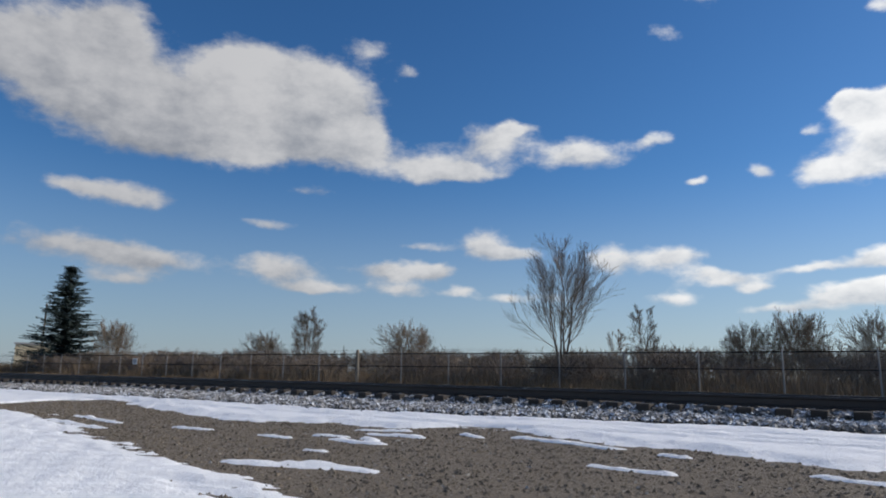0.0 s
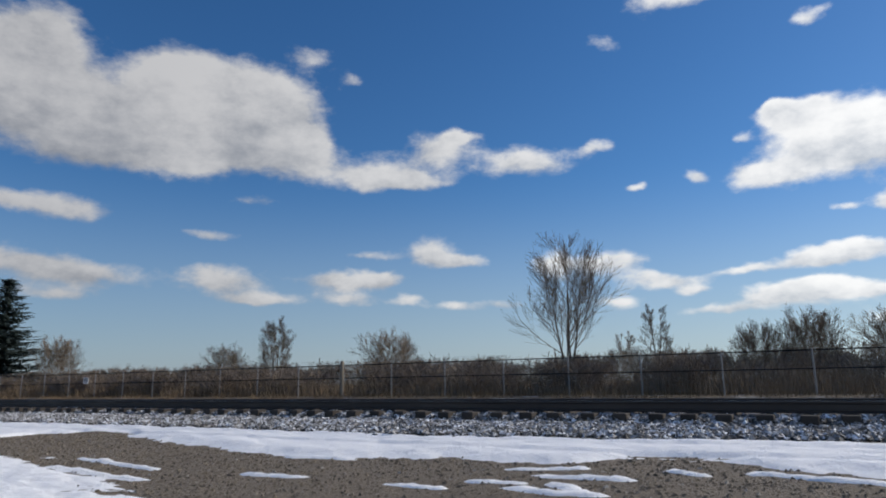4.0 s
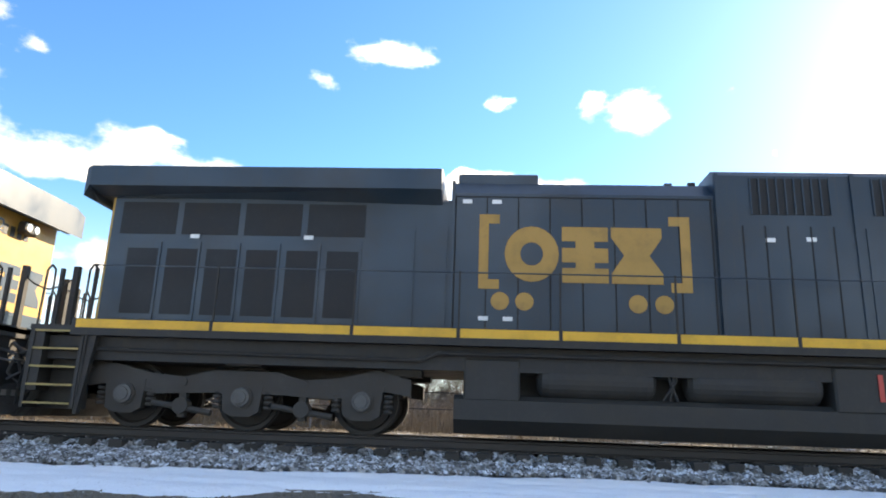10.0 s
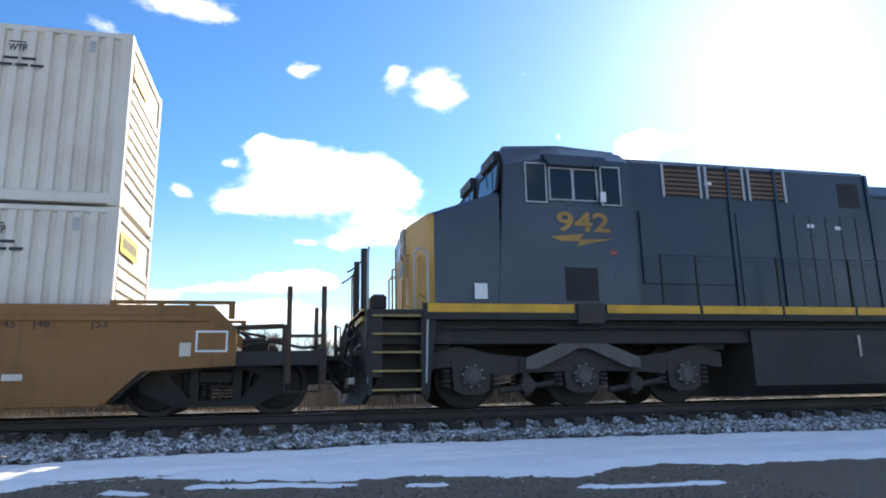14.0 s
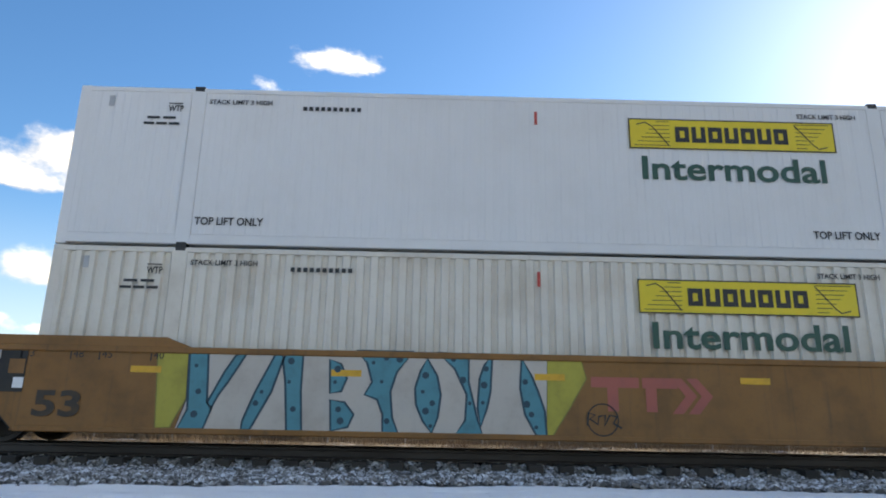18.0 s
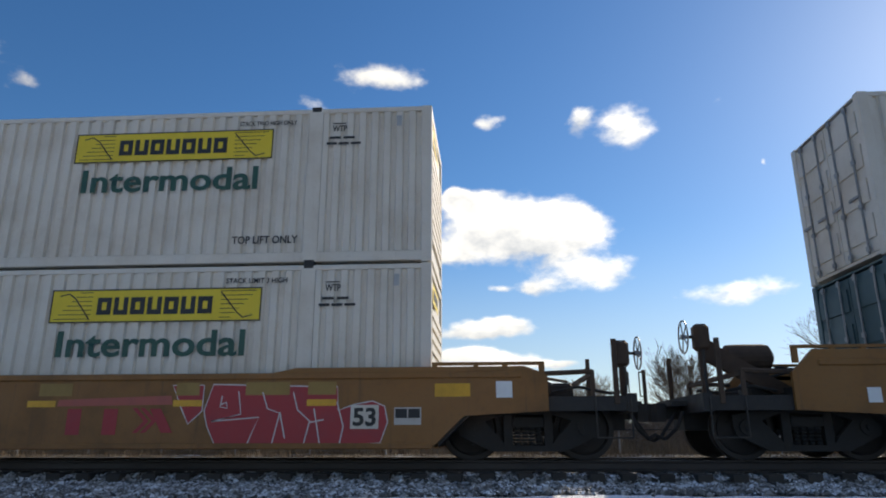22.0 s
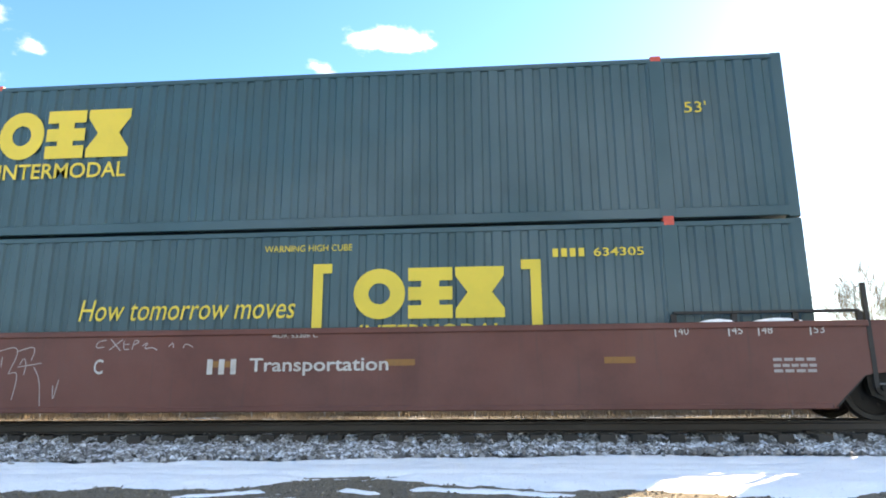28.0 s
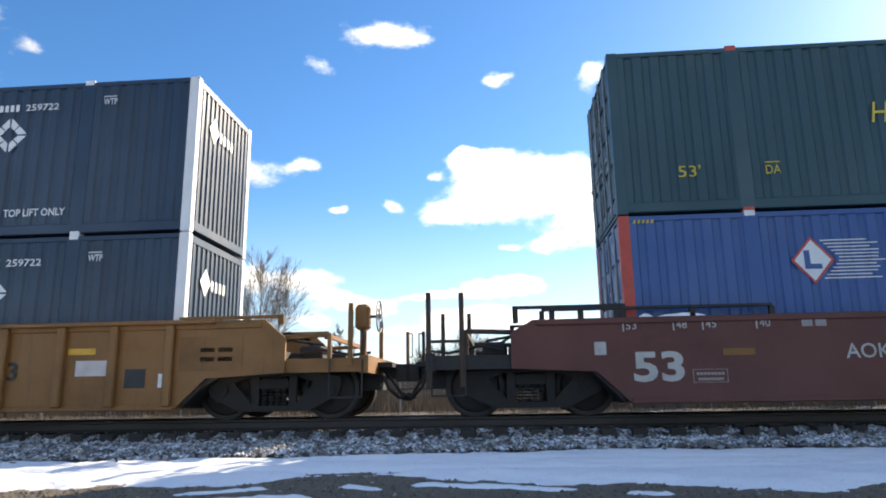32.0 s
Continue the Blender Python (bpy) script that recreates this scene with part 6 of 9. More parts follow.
    H = 1.55
    ring = lambda xx, zt: [(xx, -H, 2.24), (xx, -H, zt - 0.28), (xx, -H + 0.35, zt), (xx, H - 0.35, zt), (xx, H, zt - 0.28), (xx, H, 2.24)]
    front = [(8.66, -H, 2.24), (8.50, -H, 4.80), (8.42, -H + 0.35, 5.22), (8.42, H - 0.35, 5.22), (8.50, H, 4.80), (8.66, H, 2.24)]
    loft(cab, [ring(6.1, 5.24), ring(7.4, 5.30), front])
    part("cab", cab, B, c, "wide dark blue cab")
    part("cab_roof", loft(bmesh.new(), [[(xx, -H + 0.33, 5.245 + dz), (xx, -H + 0.42, 5.33 + dz), (xx, H - 0.42, 5.33 + dz), (xx, H - 0.33, 5.245 + dz)] for xx, dz in ((6.2, -0.02), (7.3, 0.04), (8.36, -0.04))]), B, c)
    part("roof_unit", boxes((6.3, 7.0, -0.6, 0.6, 5.33, 5.42), (7.3, 8.0, -0.5, 0.5, 5.35, 5.43), bevel=0.03), M["roof"] if first else B, c, "grey roof unit dusted with snow" if first else "")
    part("antenna", pipes([(7.6, -0.9, 5.3), (7.6, -0.9, 5.5)], [(7.9, 0.3, 5.4), (7.9, 0.3, 5.55), (8.05, 0.3, 5.55), (8.05, 0.3, 5.4)], r=0.015), K, c)
    # nose, tapered in plan, sloping down to the front
    def nose_ring(xx, half, zt):
        return [(xx, -half, 2.24), (xx, -half, zt - 0.10), (xx, -half + 0.10, zt), (xx, half - 0.10, zt), (xx, half, zt - 0.10), (xx, half, 2.24)]
    part("nose", loft(bmesh.new(), [nose_ring(8.6, 1.53, 4.32), nose_ring(9.74, 1.50, 3.92)]), B, c, "sloping dark blue nose")
    part("nose_front", loft(bmesh.new(), [nose_ring(9.74, 1.505, 3.925), nose_ring(9.80, 1.40, 3.92), nose_ring(9.99, 0.70, 3.88), nose_ring(10.02, 0.62, 3.86)]), M["yellow"], c, "golden yellow nose front")
    part("nose_door", boxes((10.02, 10.045, -0.58, 0.06, 2.34, 3.76), bevel=0.012), M["yellow"], c, "yellow nose door with a round-cornered window")
    part("door_window", prism_x(bmesh.new(), [(-0.26 + 0.16 * max(-1, min(1, 1.5 * math.cos(a * math.tau / 16))), 3.54 + 0.17 * max(-1, min(1, 1.4 * math.sin(a * math.tau / 16)))) for a in range(16)], 10.045, 10.052), M["glass"], c)
    part("door_hinge", boxes((10.0, 10.06, -0.62, -0.58, 2.4, 3.7)), K, c)
    emblem_parts(c, -0.30, 0.58, 0, 0.22, "blue", 0.0, 10.052, 3.02, 90)
    part("emblem_backing", boxes((10.02, 10.046, 0.07, 0.60, 2.96, 3.28)), M["yellow"], c)
    hl = part("headlight_box", boxes((9.98, 10.09, 0.10, 0.36, 3.34, 3.88), bevel=0.03), M["steel"], c)
    for zz in (3.46, 3.70):
        part("headlight", lathe(bmesh.new(), [(0.075, 10.09), (0.08, 10.105)], "x", 16, (0, 0.23, zz)), M["lamp"] if first else M["lens"], hl, "round headlight")
    for y in (-0.85, 0.85):
        d = part("ditch_light", boxes((10.45, 10.72, y - 0.14, y + 0.14, 2.30, 2.58), bevel=0.05), K, c)
        part("lens", lathe(bmesh.new(), [(0.075, 10.72), (0.08, 10.735)], "x", 16, (0, y, 2.44)), M["lamp"] if first else M["lens"], d)
    pipe_parts("nose_grab", [*[[(9.84, y, 2.5), (9.94, y, 2.55), (9.94, y * 0.92, 3.15), (9.84, y * 0.86, 3.3)] for y in (-1.2, 1.2)], *[[(10.0, y, 2.4), (10.1, y, 2.42), (10.1, y, 3.3), (10.0, y, 3.32)] for y in (-0.70, 0.66)]], 0.018, M["yellow"], c)
    part("nose_rail", pipes([(8.75, -0.9, 4.34), (8.9, -0.9, 4.45), (9.4, -0.85, 4.2), (9.45, -0.85, 4.0)], [(9.3, 0.2, 4.1), (9.35, 0.2, 4.22), (9.7, 0.2, 4.08), (9.72, 0.2, 3.95)], r=0.014), M["steel"], c)
    part("bell_horn", boxes((9.1, 9.35, -0.3, 0.05, 4.12, 4.24), bevel=0.03), K, c)
    # windscreens and number boards
    for y0, y1 in ((-1.42, -0.15), (0.15, 1.42)):
        w = bmesh.new()
        vs4 = [(8.605, y0, 4.38), (8.605, y1, 4.38), (8.535, y1, 4.88), (8.535, y0, 4.88)]
        f = [w.verts.new(p) for p in vs4]
        b = [w.verts.new((p[0] - 0.03, p[1], p[2])) for p in vs4]
        w.faces.new(f)
        w.faces.new(b[::-1])
        for k in range(4):
            w.faces.new((f[k], b[k], b[(k + 1) % 4], f[(k + 1) % 4]))
        bmesh.ops.recalc_face_normals(w, faces=w.faces[:])
        ws = part("windscreen", w, M["glass"], c, "slanted cab windscreen")
        part("frame", pipes(*[[(8.61, y0, 4.37), (8.61, y1, 4.37), (8.54, y1, 4.89), (8.54, y0, 4.89), (8.61, y0, 4.37)]], r=0.014), K, ws)
        part("wiper", pipes([(8.59, (y0 + y1) / 2, 4.95), (8.64, (y0 + y1) / 2 + 0.25, 4.5)], r=0.01), K, ws)
        ym = (y0 + y1) / 2
        nb = part("number_board", boxes((8.44, 8.56, ym - 0.42, ym + 0.42, 4.96, 5.17), bevel=0.015), M["ink"], c, "black number board")
        if first:
            tx = part("lettering", words(number, 0.15, 0.62), None, nb, at=pose(8.566, ym - 0.31, 4.985, 0, 0, 90))
            tx.data = tx.data.copy()
            tx.data.materials.clear()
            tx.data.materials.append(M["white"])
    # side windows
    for s in (-1, 1):
        yy = s * (H + 0.004)
        wx = 0.08 if first else -0.13
        for k, (a, b) in enumerate(((6.47 + wx, 6.81 + wx), (6.92 + wx, 7.34 + wx), (7.39 + wx, 7.79 + wx), (7.88 + wx, 8.23 + wx))):
            z0, z1 = (4.15, 4.83) if k in (0, 3) else (4.21, 4.76)
            w = part("side_window", boxes((a, b, min(yy, yy + s * 0.012), max(yy, yy + s * 0.012), z0, z1)), M["glass"], c, "dark cab side window")
            part("frame", ring_frame(a, b, z0, z1, 0.025, yy, yy + s * 0.03), M["grey"], w)
        part("awning", prisms(([(6.75 + wx, 4.98), (7.95 + wx, 4.98), (7.84 + wx, 4.80), (6.86 + wx, 4.80)], min(yy, yy + s * 0.14), max(yy, yy + s * 0.14))), B, c)
        part("mirror", boxes((6.80 + wx, 6.90 + wx, min(yy + s * 0.1, yy + s * 0.14), max(yy + s * 0.1, yy + s * 0.14), 4.16, 4.34)), M["white"], c)
        # flat black plates paint the shade of the step recesses, without depth
        for a, b in ((6.58, 7.26), (7.74, 8.42)) if first else ((6.86, 7.46),):
            part("step_recess", boxes((a, b, min(yy - s * 0.002, yy + s * 0.008), max(yy - s * 0.002, yy + s * 0.008), 2.42, 3.0)), M["louvre"], c)
        part("tag", boxes((8.72 if first else 8.86, 9.04 if first else 9.08, min(yy, yy + s * 0.01), max(yy, yy + s * 0.01), 2.44, 2.70)), M["white"], c, "white notice")
        part("flag_tag", boxes((6.46, 6.60, min(yy, yy + s * 0.01), max(yy, yy + s * 0.01), 3.24, 3.32)), M["rose_spray"], c)
    # lettering on the side that faces the lot
    yv = vs * (H + 0.008)
    def side_decal(name, mesh, mat, xs, z, y, lab=""):
        me = mesh.copy()
        me.materials.clear()
        me.materials.append(mat)
        return part(name, me, None, c, lab, at=pose(xs, y, z, 0, 0, 0 if vs < 0 else 180))
    if first:
        side_decal("lettering", words(number, 0.42, 1.30, bold=0.02), M["logo_dull"], 6.83, 3.50, yv, "yellow road number")
        side_decal("lightning_bolt", mesh_of("bolt", flat(bolt_shape(0, 1.3, 0, 0.26, 1)), M["logo_dull"]), M["logo_dull"], 6.88, 3.21, yv)
        emblem_parts(c, 0, 2.58, 0, 0.95, "logo_dull", vs * 1.20, -2.88, 3.21, 0)
        for br in ([(0, 0), (0.34, 0), (0.34, 0.16), (0.16, 0.16), (0.16, 1.12), (0.34, 1.12), (0.34, 1.28), (0, 1.28)],
                   [(3.47, 0), (3.47, 1.28), (3.13, 1.28), (3.13, 1.12), (3.31, 1.12), (3.31, 0.16), (3.13, 0.16), (3.13, 0)]):
            side_decal("bracket", mesh_of("bracket", flat(br), M["logo_dull"]), M["logo_dull"], -3.31, 3.08, vs * 1.20)
        for dx in (-2.95, -2.55, -0.72, -0.30):
            side_decal("dot", mesh_of("dot", flat(disc(0, 0, 0.15)), M["logo_dull"]), M["logo_dull"], dx, 2.88, vs * 1.20)
    else:
        side_decal("lettering", words(number, 0.36, 1.0, bold=0.02), M["logo_dull"], 7.57, 3.63, yv, "yellow road number")
        side_decal("lightning_bolt", mesh_of("bolt", flat(bolt_shape(0, 1.2, 0, 0.22, 1)), M["logo_dull"]), M["logo_dull"], 7.70, 3.38, yv)
        emblem_parts(c, 0, 3.83, 0, 1.38, "logo_dull", vs * 1.20, 0.26, 3.02, 180)
    # fuel tank and air reservoirs
    if first:
        part("fuel_tank", loft(bmesh.new(), [[(xx, -1.20, 1.36), (xx, -1.38, 1.28), (xx, -1.38, 0.98), (xx, -1.1, 0.76), (xx, 1.1, 0.76), (xx, 1.38, 0.98), (xx, 1.38, 1.28), (xx, 1.20, 1.36)] for xx in (-3.65, 4.0)]), M["tank"], c, "low dusty black fuel tank")
        box_parts("tank_box", ((2.12, 4.0, -1.4, 1.4, 1.26, 1.95), (-3.5, -2.62, -1.38, 1.38, 1.26, 1.92)), M["tank"], c, bevel=0.03)
        part("sight_glass", boxes((2.75, 2.82, vs * 1.41 - 0.01, vs * 1.41 + 0.01, 1.45, 1.85)), M["red"], c)
        for s in (-1, 1):
            for a, b in ((-2.35, -0.48), (-0.04, 2.04)):
                part("air_reservoir", lathe(bmesh.new(), [(0.02, a), (0.17, a + 0.02), (0.26, a + 0.08), (0.29, a + 0.18), (0.29, b - 0.18), (0.26, b - 0.08), (0.17, b - 0.02), (0.02, b)], "x", 24, (0, s * 1.08, 1.63)), M["tank"], c, "dusty black air reservoir cylinder")
        # black box added behind the reservoirs so the gaps look shaded
        part("tank_saddle", boxes((-2.7, 2.2, -0.7, 0.7, 1.30, 1.75)), K, c)
        for s in (-1, 1):
            pipe_parts("reservoir_pipe", [[(-0.26 + d, s * 1.25, 1.95), (-0.26 + d * 0.4, s * 1.3, 1.65), (-0.28 - d, s * 1.25, 1.36)] for d in (-0.1, 0.02, 0.12)], 0.022, K, c)
    else:
        part("fuel_tank", loft(bmesh.new(), [[(xx, -1.42, 1.95), (xx, -1.42, 0.95), (xx, -1.1, 0.76), (xx, 1.1, 0.76), (xx, 1.42, 0.95), (xx, 1.42, 1.95)] for xx in (-3.9, 3.85)]), M["tank"], c, "long dusty black fuel tank")
        part("sight_glass", boxes((1.5, 1.56, vs * 1.43 - 0.01, vs * 1.43 + 0.01, 1.45, 1.85)), M["steel"], c)
    pipe_parts("underframe_pipe", [[(-10.2, s * 1.4, 1.9), (-4.2, s * 1.42, 1.86), (-3.9, s * 1.45, 1.98), (9.6, s * 1.42, 1.98)] for s in (-1, 1)], 0.03, K, c)
    # trucks
    frame_me = loco_truck_mesh("arms" if not first else "plain")
    for xt in (-7.1, 7.1):
        t = part("truck", frame_me, None, c, "three-axle cast steel truck", at=pose(xt, 0, RAIL_TOP + LOCO_WHEEL))
        if not first:
            for s in (-1, 1):
                part("swing_arm", prisms((SWING_ARM, s * 1.29 - 0.04, s * 1.29 + 0.04)), M["swing_arm"], t, "pale grey cast steel arm over the middle axle")
        for dx in (-1.97, 0, 1.97):
            for s in (-1, 1):
                jc = part("journal_cover", lathe(bmesh.new(), [(0.02, s * 1.30), (0.10, s * 1.30), (0.105, s * 1.28), (0.12, s * 1.285), (0.15, s * 1.28), (0.155, s * 1.22)], "y", 20, (dx, 0, 0)), M["plow"], t)
                if first:
                    continue
                bolts = bmesh.new()
                for k in range(8):
                    a = k * math.tau / 8 + 0.2
                    lathe(bolts, [(0.016, s * 1.27), (0.016, s * 1.31)], "y", 6, (dx + 0.18 * math.cos(a), 0, 0.18 * math.sin(a)))
                part("bolt_ring", bolts, M["steel"], t)
            ROLLING.append((part("wheelset", loco_wheelset, None, t, at=pose(dx, 0, 0)), LOCO_WHEEL, pose(dx, 0, 0), 1 if turn == 0 else -1))
    # corner steps, end platforms, plows and couplers
    for e in (-1, 1):
        back = 0.2 if e < 0 else 0.0     # the rear platform is the shorter one

        def E(a):
            return e * (a - back)

        def X(a, b):
            return (min(E(a), E(b)), max(E(a), E(b)))
        part("end_platform", boxes((*X(9.85, 10.9), -1.2, 1.2, 2.18, 2.27), (*X(10.84, 10.9), -1.2, 1.2, 2.1, 2.30)), M["yellow"] if e > 0 else K, c)
        for s in (-1, 1):
            st = part("step_well", boxes((*X(9.92, 9.98), min(s * 1.15, s * 1.52), max(s * 1.15, s * 1.52), 0.92, 2.25), (*X(10.76, 10.82), min(s * 1.15, s * 1.52), max(s * 1.15, s * 1.52), 0.92, 2.25), (*X(9.95, 10.8), s * 1.15 - 0.015, s * 1.15 + 0.015, 0.92, 2.25)), K, c)
            prism(bm := bmesh.new(), [(E(9.92), 2.26), (E(9.70), 2.26), (E(9.86), 0.85), (E(9.92), 0.85)], min(s * 1.40, s * 1.50), max(s * 1.40, s * 1.50))
            part("step_guard", bm, K, c)
            for k in range(5):
                zz = 0.98 + k * 0.29
                part("tread", boxes((*X(9.98, 10.76), min(s * 1.2, s * 1.5), max(s * 1.2, s * 1.5), zz, zz + 0.03)), K, st)
                part("tread_edge", boxes((*X(9.98, 10.76), min(s * 1.5, s * 1.535), max(s * 1.5, s * 1.535), zz + 0.005, zz + 0.036)), M["tread"], st, "worn yellow tread edge")
            pipe_parts("corner_rail", ([(E(9.9), s * 1.5, 1.1), (E(9.86), s * 1.53, 2.4), (E(9.86), s * 1.5, 3.2), (E(9.98), s * 1.45, 3.3), (E(10.06), s * 1.42, 3.2), (E(10.06), s * 1.42, 2.28)], [(E(10.82), s * 1.45, 1.1), (E(10.82), s * 1.4, 3.2), (E(10.80), s * 1.33, 3.3), (E(10.80), s * 1.22, 3.24), (E(10.80), s * 1.20, 2.28)]), 0.018, M["grey"] if e > 0 else K, c)
            box_parts("end_stanchion", ((E(10.80) - 0.05, E(10.80) + 0.05, s * 0.62 - 0.05, s * 0.62 + 0.05, 2.26, 3.42), (E(10.80) - 0.03, E(10.80) + 0.03, s * 1.02 - 0.03, s * 1.02 + 0.03, 2.26, 3.3)), K, c)
        blade = bmesh.new()
        for side in (0.0, -0.07):
            rows = [[blade.verts.new((e * (10.93 - back + side + 0.26 * (1 - abs(y) / 1.5) + 0.22 * ((1.4 - z) / 0.62) ** 2 - 0.22), y, z if z < 1.3 else 1.40 - 0.22 * abs(y) / 1.5))
                     for z in (0.78, 0.93, 1.10, 1.25, 1.40)] for y in (-1.5, -1.1, -0.7, -0.3, 0.3, 0.7, 1.1, 1.5)]
            for ra, rb in zip(rows, rows[1:]):
                for k in range(4):
                    blade.faces.new((ra[k], rb[k], rb[k + 1], ra[k + 1]))
        part("plow", blade, M["plow"], c, "scraped dark steel snow plow")
        pipe_parts("air_hose", [[(E(10.92), y, 1.95 - d), (e * (11.06 + d), y + d, 1.78), (e * (11.12 + d), y + 0.06 - d, 1.35 + 2 * d), (e * 11.04, y + 0.1, 1.15 + 3 * d)] for y, d in ((-1.15, 0.06), (-0.86, -0.04), (-0.70, 0.08), (0.55, 0.02), (0.78, -0.06), (1.1, 0.07))], 0.028, K, c, "hanging rubber hose")
        part("multiple_unit_cable", pipes([(E(10.9), -0.35, 2.0), (e * 11.1, -0.2, 1.75), (e * 11.15, 0.1, 1.7), (e * 11.0, 0.35, 1.95)], r=0.035), K, c)
        pipe_parts("jumper_cable", [[(E(10.88), y, 1.70), (E(10.92), y, 1.95), (E(10.98), y + 0.02, 2.12 + h), (e * (11.0 - 0.6 * back), y + 0.04, 2.14 + h), (e * (11.05 - 0.3 * back), y + 0.06, 1.95), (e * 11.08, y + 0.08, 1.60)] for y, h in ((-0.95, 0.0), (-0.5, 0.08), (0.1, -0.05), (0.4, 0.03))], 0.026, K, c, "looped rubber jumper cable")
        pipe_parts("safety_chain", [[(E(10.82), y, 3.22), (e * (10.95 - 0.7 * back), y, 3.09), (e * (11.03 - 0.3 * back), y, 3.03), (e * 11.09, y, 3.0)] for y in (-0.62, 0.62)], 0.016, M["truck"], c, "hanging steel chain")
        if first and e > 0:
            lumps = random.Random(9)
            for y, z, r in ((-1.15, 2.02, 0.10), (-0.75, 1.80, 0.12), (-0.35, 1.62, 0.13), (0.15, 1.66, 0.11), (0.6, 1.86, 0.12), (0.95, 1.70, 0.09), (-0.9, 1.42, 0.10), (0.3, 1.44, 0.09), (-0.85, 2.60, 0.09), (0.85, 2.60, 0.09)):
                lump = bmesh.new()
                bmesh.ops.create_icosphere(lump, subdivisions=2, radius=r)
                for v in lump.verts:
                    v.co = Vector((v.co.x * 0.55, v.co.y * 1.2, v.co.z * 0.7)) * lumps.uniform(0.8, 1.15)
                part("snow_clump", lump, M["snow"], c, "packed snow stuck to the front", at=pose(10.92 if z < 2.2 else 10.58, y, z))
        part("cut_lever", pipes([(e * 10.95, -1.4, 1.7), (e * 11.0, -0.3, 1.62), (e * 11.0, 0.3, 1.62), (e * 10.95, 1.4, 1.7)], r=0.018), M["steel"], c)
        box_parts("gladhand", [(*X(11.0, 11.1), y - 0.05, y + 0.05, 1.10, 1.2) for y in (-1.0, -0.75, -0.5, 0.65, 0.9, 1.15)], M["steel"], c)
        part("draft_gear", boxes((*X(10.6, 11.15), -0.35, 0.35, 1.1, 1.6), bevel=0.04), M["truck"], c)
        cp = boxes((*X(10.9, 11.25), -0.13, 0.13, 1.22, 1.5))
        prism_z(cp, [(e * 11.15, -0.2), (e * 11.3, -0.24), (e * 11.42, -0.12), (e * 11.35, -0.02), (e * 11.26, 0.0), (e * 11.3, 0.16), (e * 11.15, 0.2)], 1.18, 1.52)
        part("coupler", cp, M["truck"], c, "grimy knuckle coupler")
    return c


# ---- the train ----
LOW, HIGH = 0.94, 3.85
TRAIN = []
TRAIN.append((locomotive("dirty dark blue diesel locomotive with yellow nose leading the train", 73.85, 0, "blue", "3444", -1, "box"), 73.85, 0))
TRAIN.append((locomotive("dark blue diesel locomotive coupled backwards behind the leader", 51.67, 180, "blue2", "942", 1, "arms"), 51.67, 180))


def add(ob, x):
    TRAIN.append((ob, x, 0))
    return ob


car1 = add(well_car("yellow-brown well car with red sprayed lettering behind the locomotives", "tan", 28.96, "joint", "end"), 28.96)
car2 = add(well_car("yellow-brown well car with pale sprayed letters on blue", "tan", 9.77, "joint", "joint"), 9.77)
car3 = add(well_car("yellow-brown well car with huge white and violet sprayed letters", "tan", -9.57, "end", "joint", wheel_stand=(-1,), stand=2.75), -9.57)
car4 = add(well_car("faded yellow well car with red sprayed tag", "tan", -33.05, "end", "end", top=2.0, lip=2.08, wheel_stand=(1,)), -33.05)
car5 = add(well_car("oxide red well car with white stencilled marks", "maroon", -56.57, "joint", "end", rail_lip=True, wheel_stand=(1,), stand=2.75), -56.57)
car6 = add(well_car("oxide red well car with white chalk scrawls", "maroon", -76.0, "joint", "joint", rail_lip=True), -76.0)
car7 = add(well_car("oxide red well car with white marks, end unit", "maroon", -95.47, "end", "joint", rail_lip=True), -95.47)
car8 = add(well_car("ribbed yellow-brown well car at the end of view", "tan", -118.88, "end", "end", top=2.22, lip=2.26, ends="paint", wheel_stand=(1,)), -118.88)

for car, jx in ((car2, 9.70), (car3, 9.75), (car6, 9.95), (car7, 9.70)):
    car_truck(car, jx)

for x, key, lim in ((28.96, "cream", "STACK LIMIT 3 HIGH"), (-33.05, "cream", "STACK TWO HIGH ONLY")):
    add(yellow_sign_load("white ribbed container with yellow board, in the well", "cream", x, LOW), x)
    add(yellow_sign_load("weathered white ribbed container with yellow board, stacked on top", "cream", x, HIGH, limit=lim), x)
add(yellow_sign_load("white ribbed container with yellow board, in the well", "cream", 9.77, LOW), 9.77)
add(yellow_sign_load("clean smooth white container with yellow board, stacked on top", "cream2", 9.77, HIGH), 9.77)
add(slogan_load("dark teal container with yellow emblem and slogan, in the well", -9.57, LOW), -9.57)
add(yellow_sign_load("white ribbed container with yellow board, stacked on a teal one", "cream", -9.57, HIGH), -9.57)
add(serif_load("royal blue container with red posts and faded name, in the well", -56.57, LOW, "orange", False), -56.57)
add(diamond_load("navy container with white posts and diamond emblem, stacked on top", -56.57, HIGH), -56.57)
add(slogan_load("dark teal container with yellow emblem and slogan, in the well", -76.0, LOW), -76.0)
add(slogan_load("dark teal container with one yellow emblem, stacked on top", -76.0, HIGH, full=False), -76.0)
add(serif_load("royal blue container with red posts and red name, in the well", -95.47, LOW, "scarlet", True), -95.47)
add(slogan_load("dark teal container with yellow emblem and slogan, stacked on top", -95.47, HIGH), -95.47)
add(diamond_load("navy container with white posts, in the well", -118.88, LOW), -118.88)
add(diamond_load("navy container with white posts, stacked on top", -118.88, HIGH), -118.88)


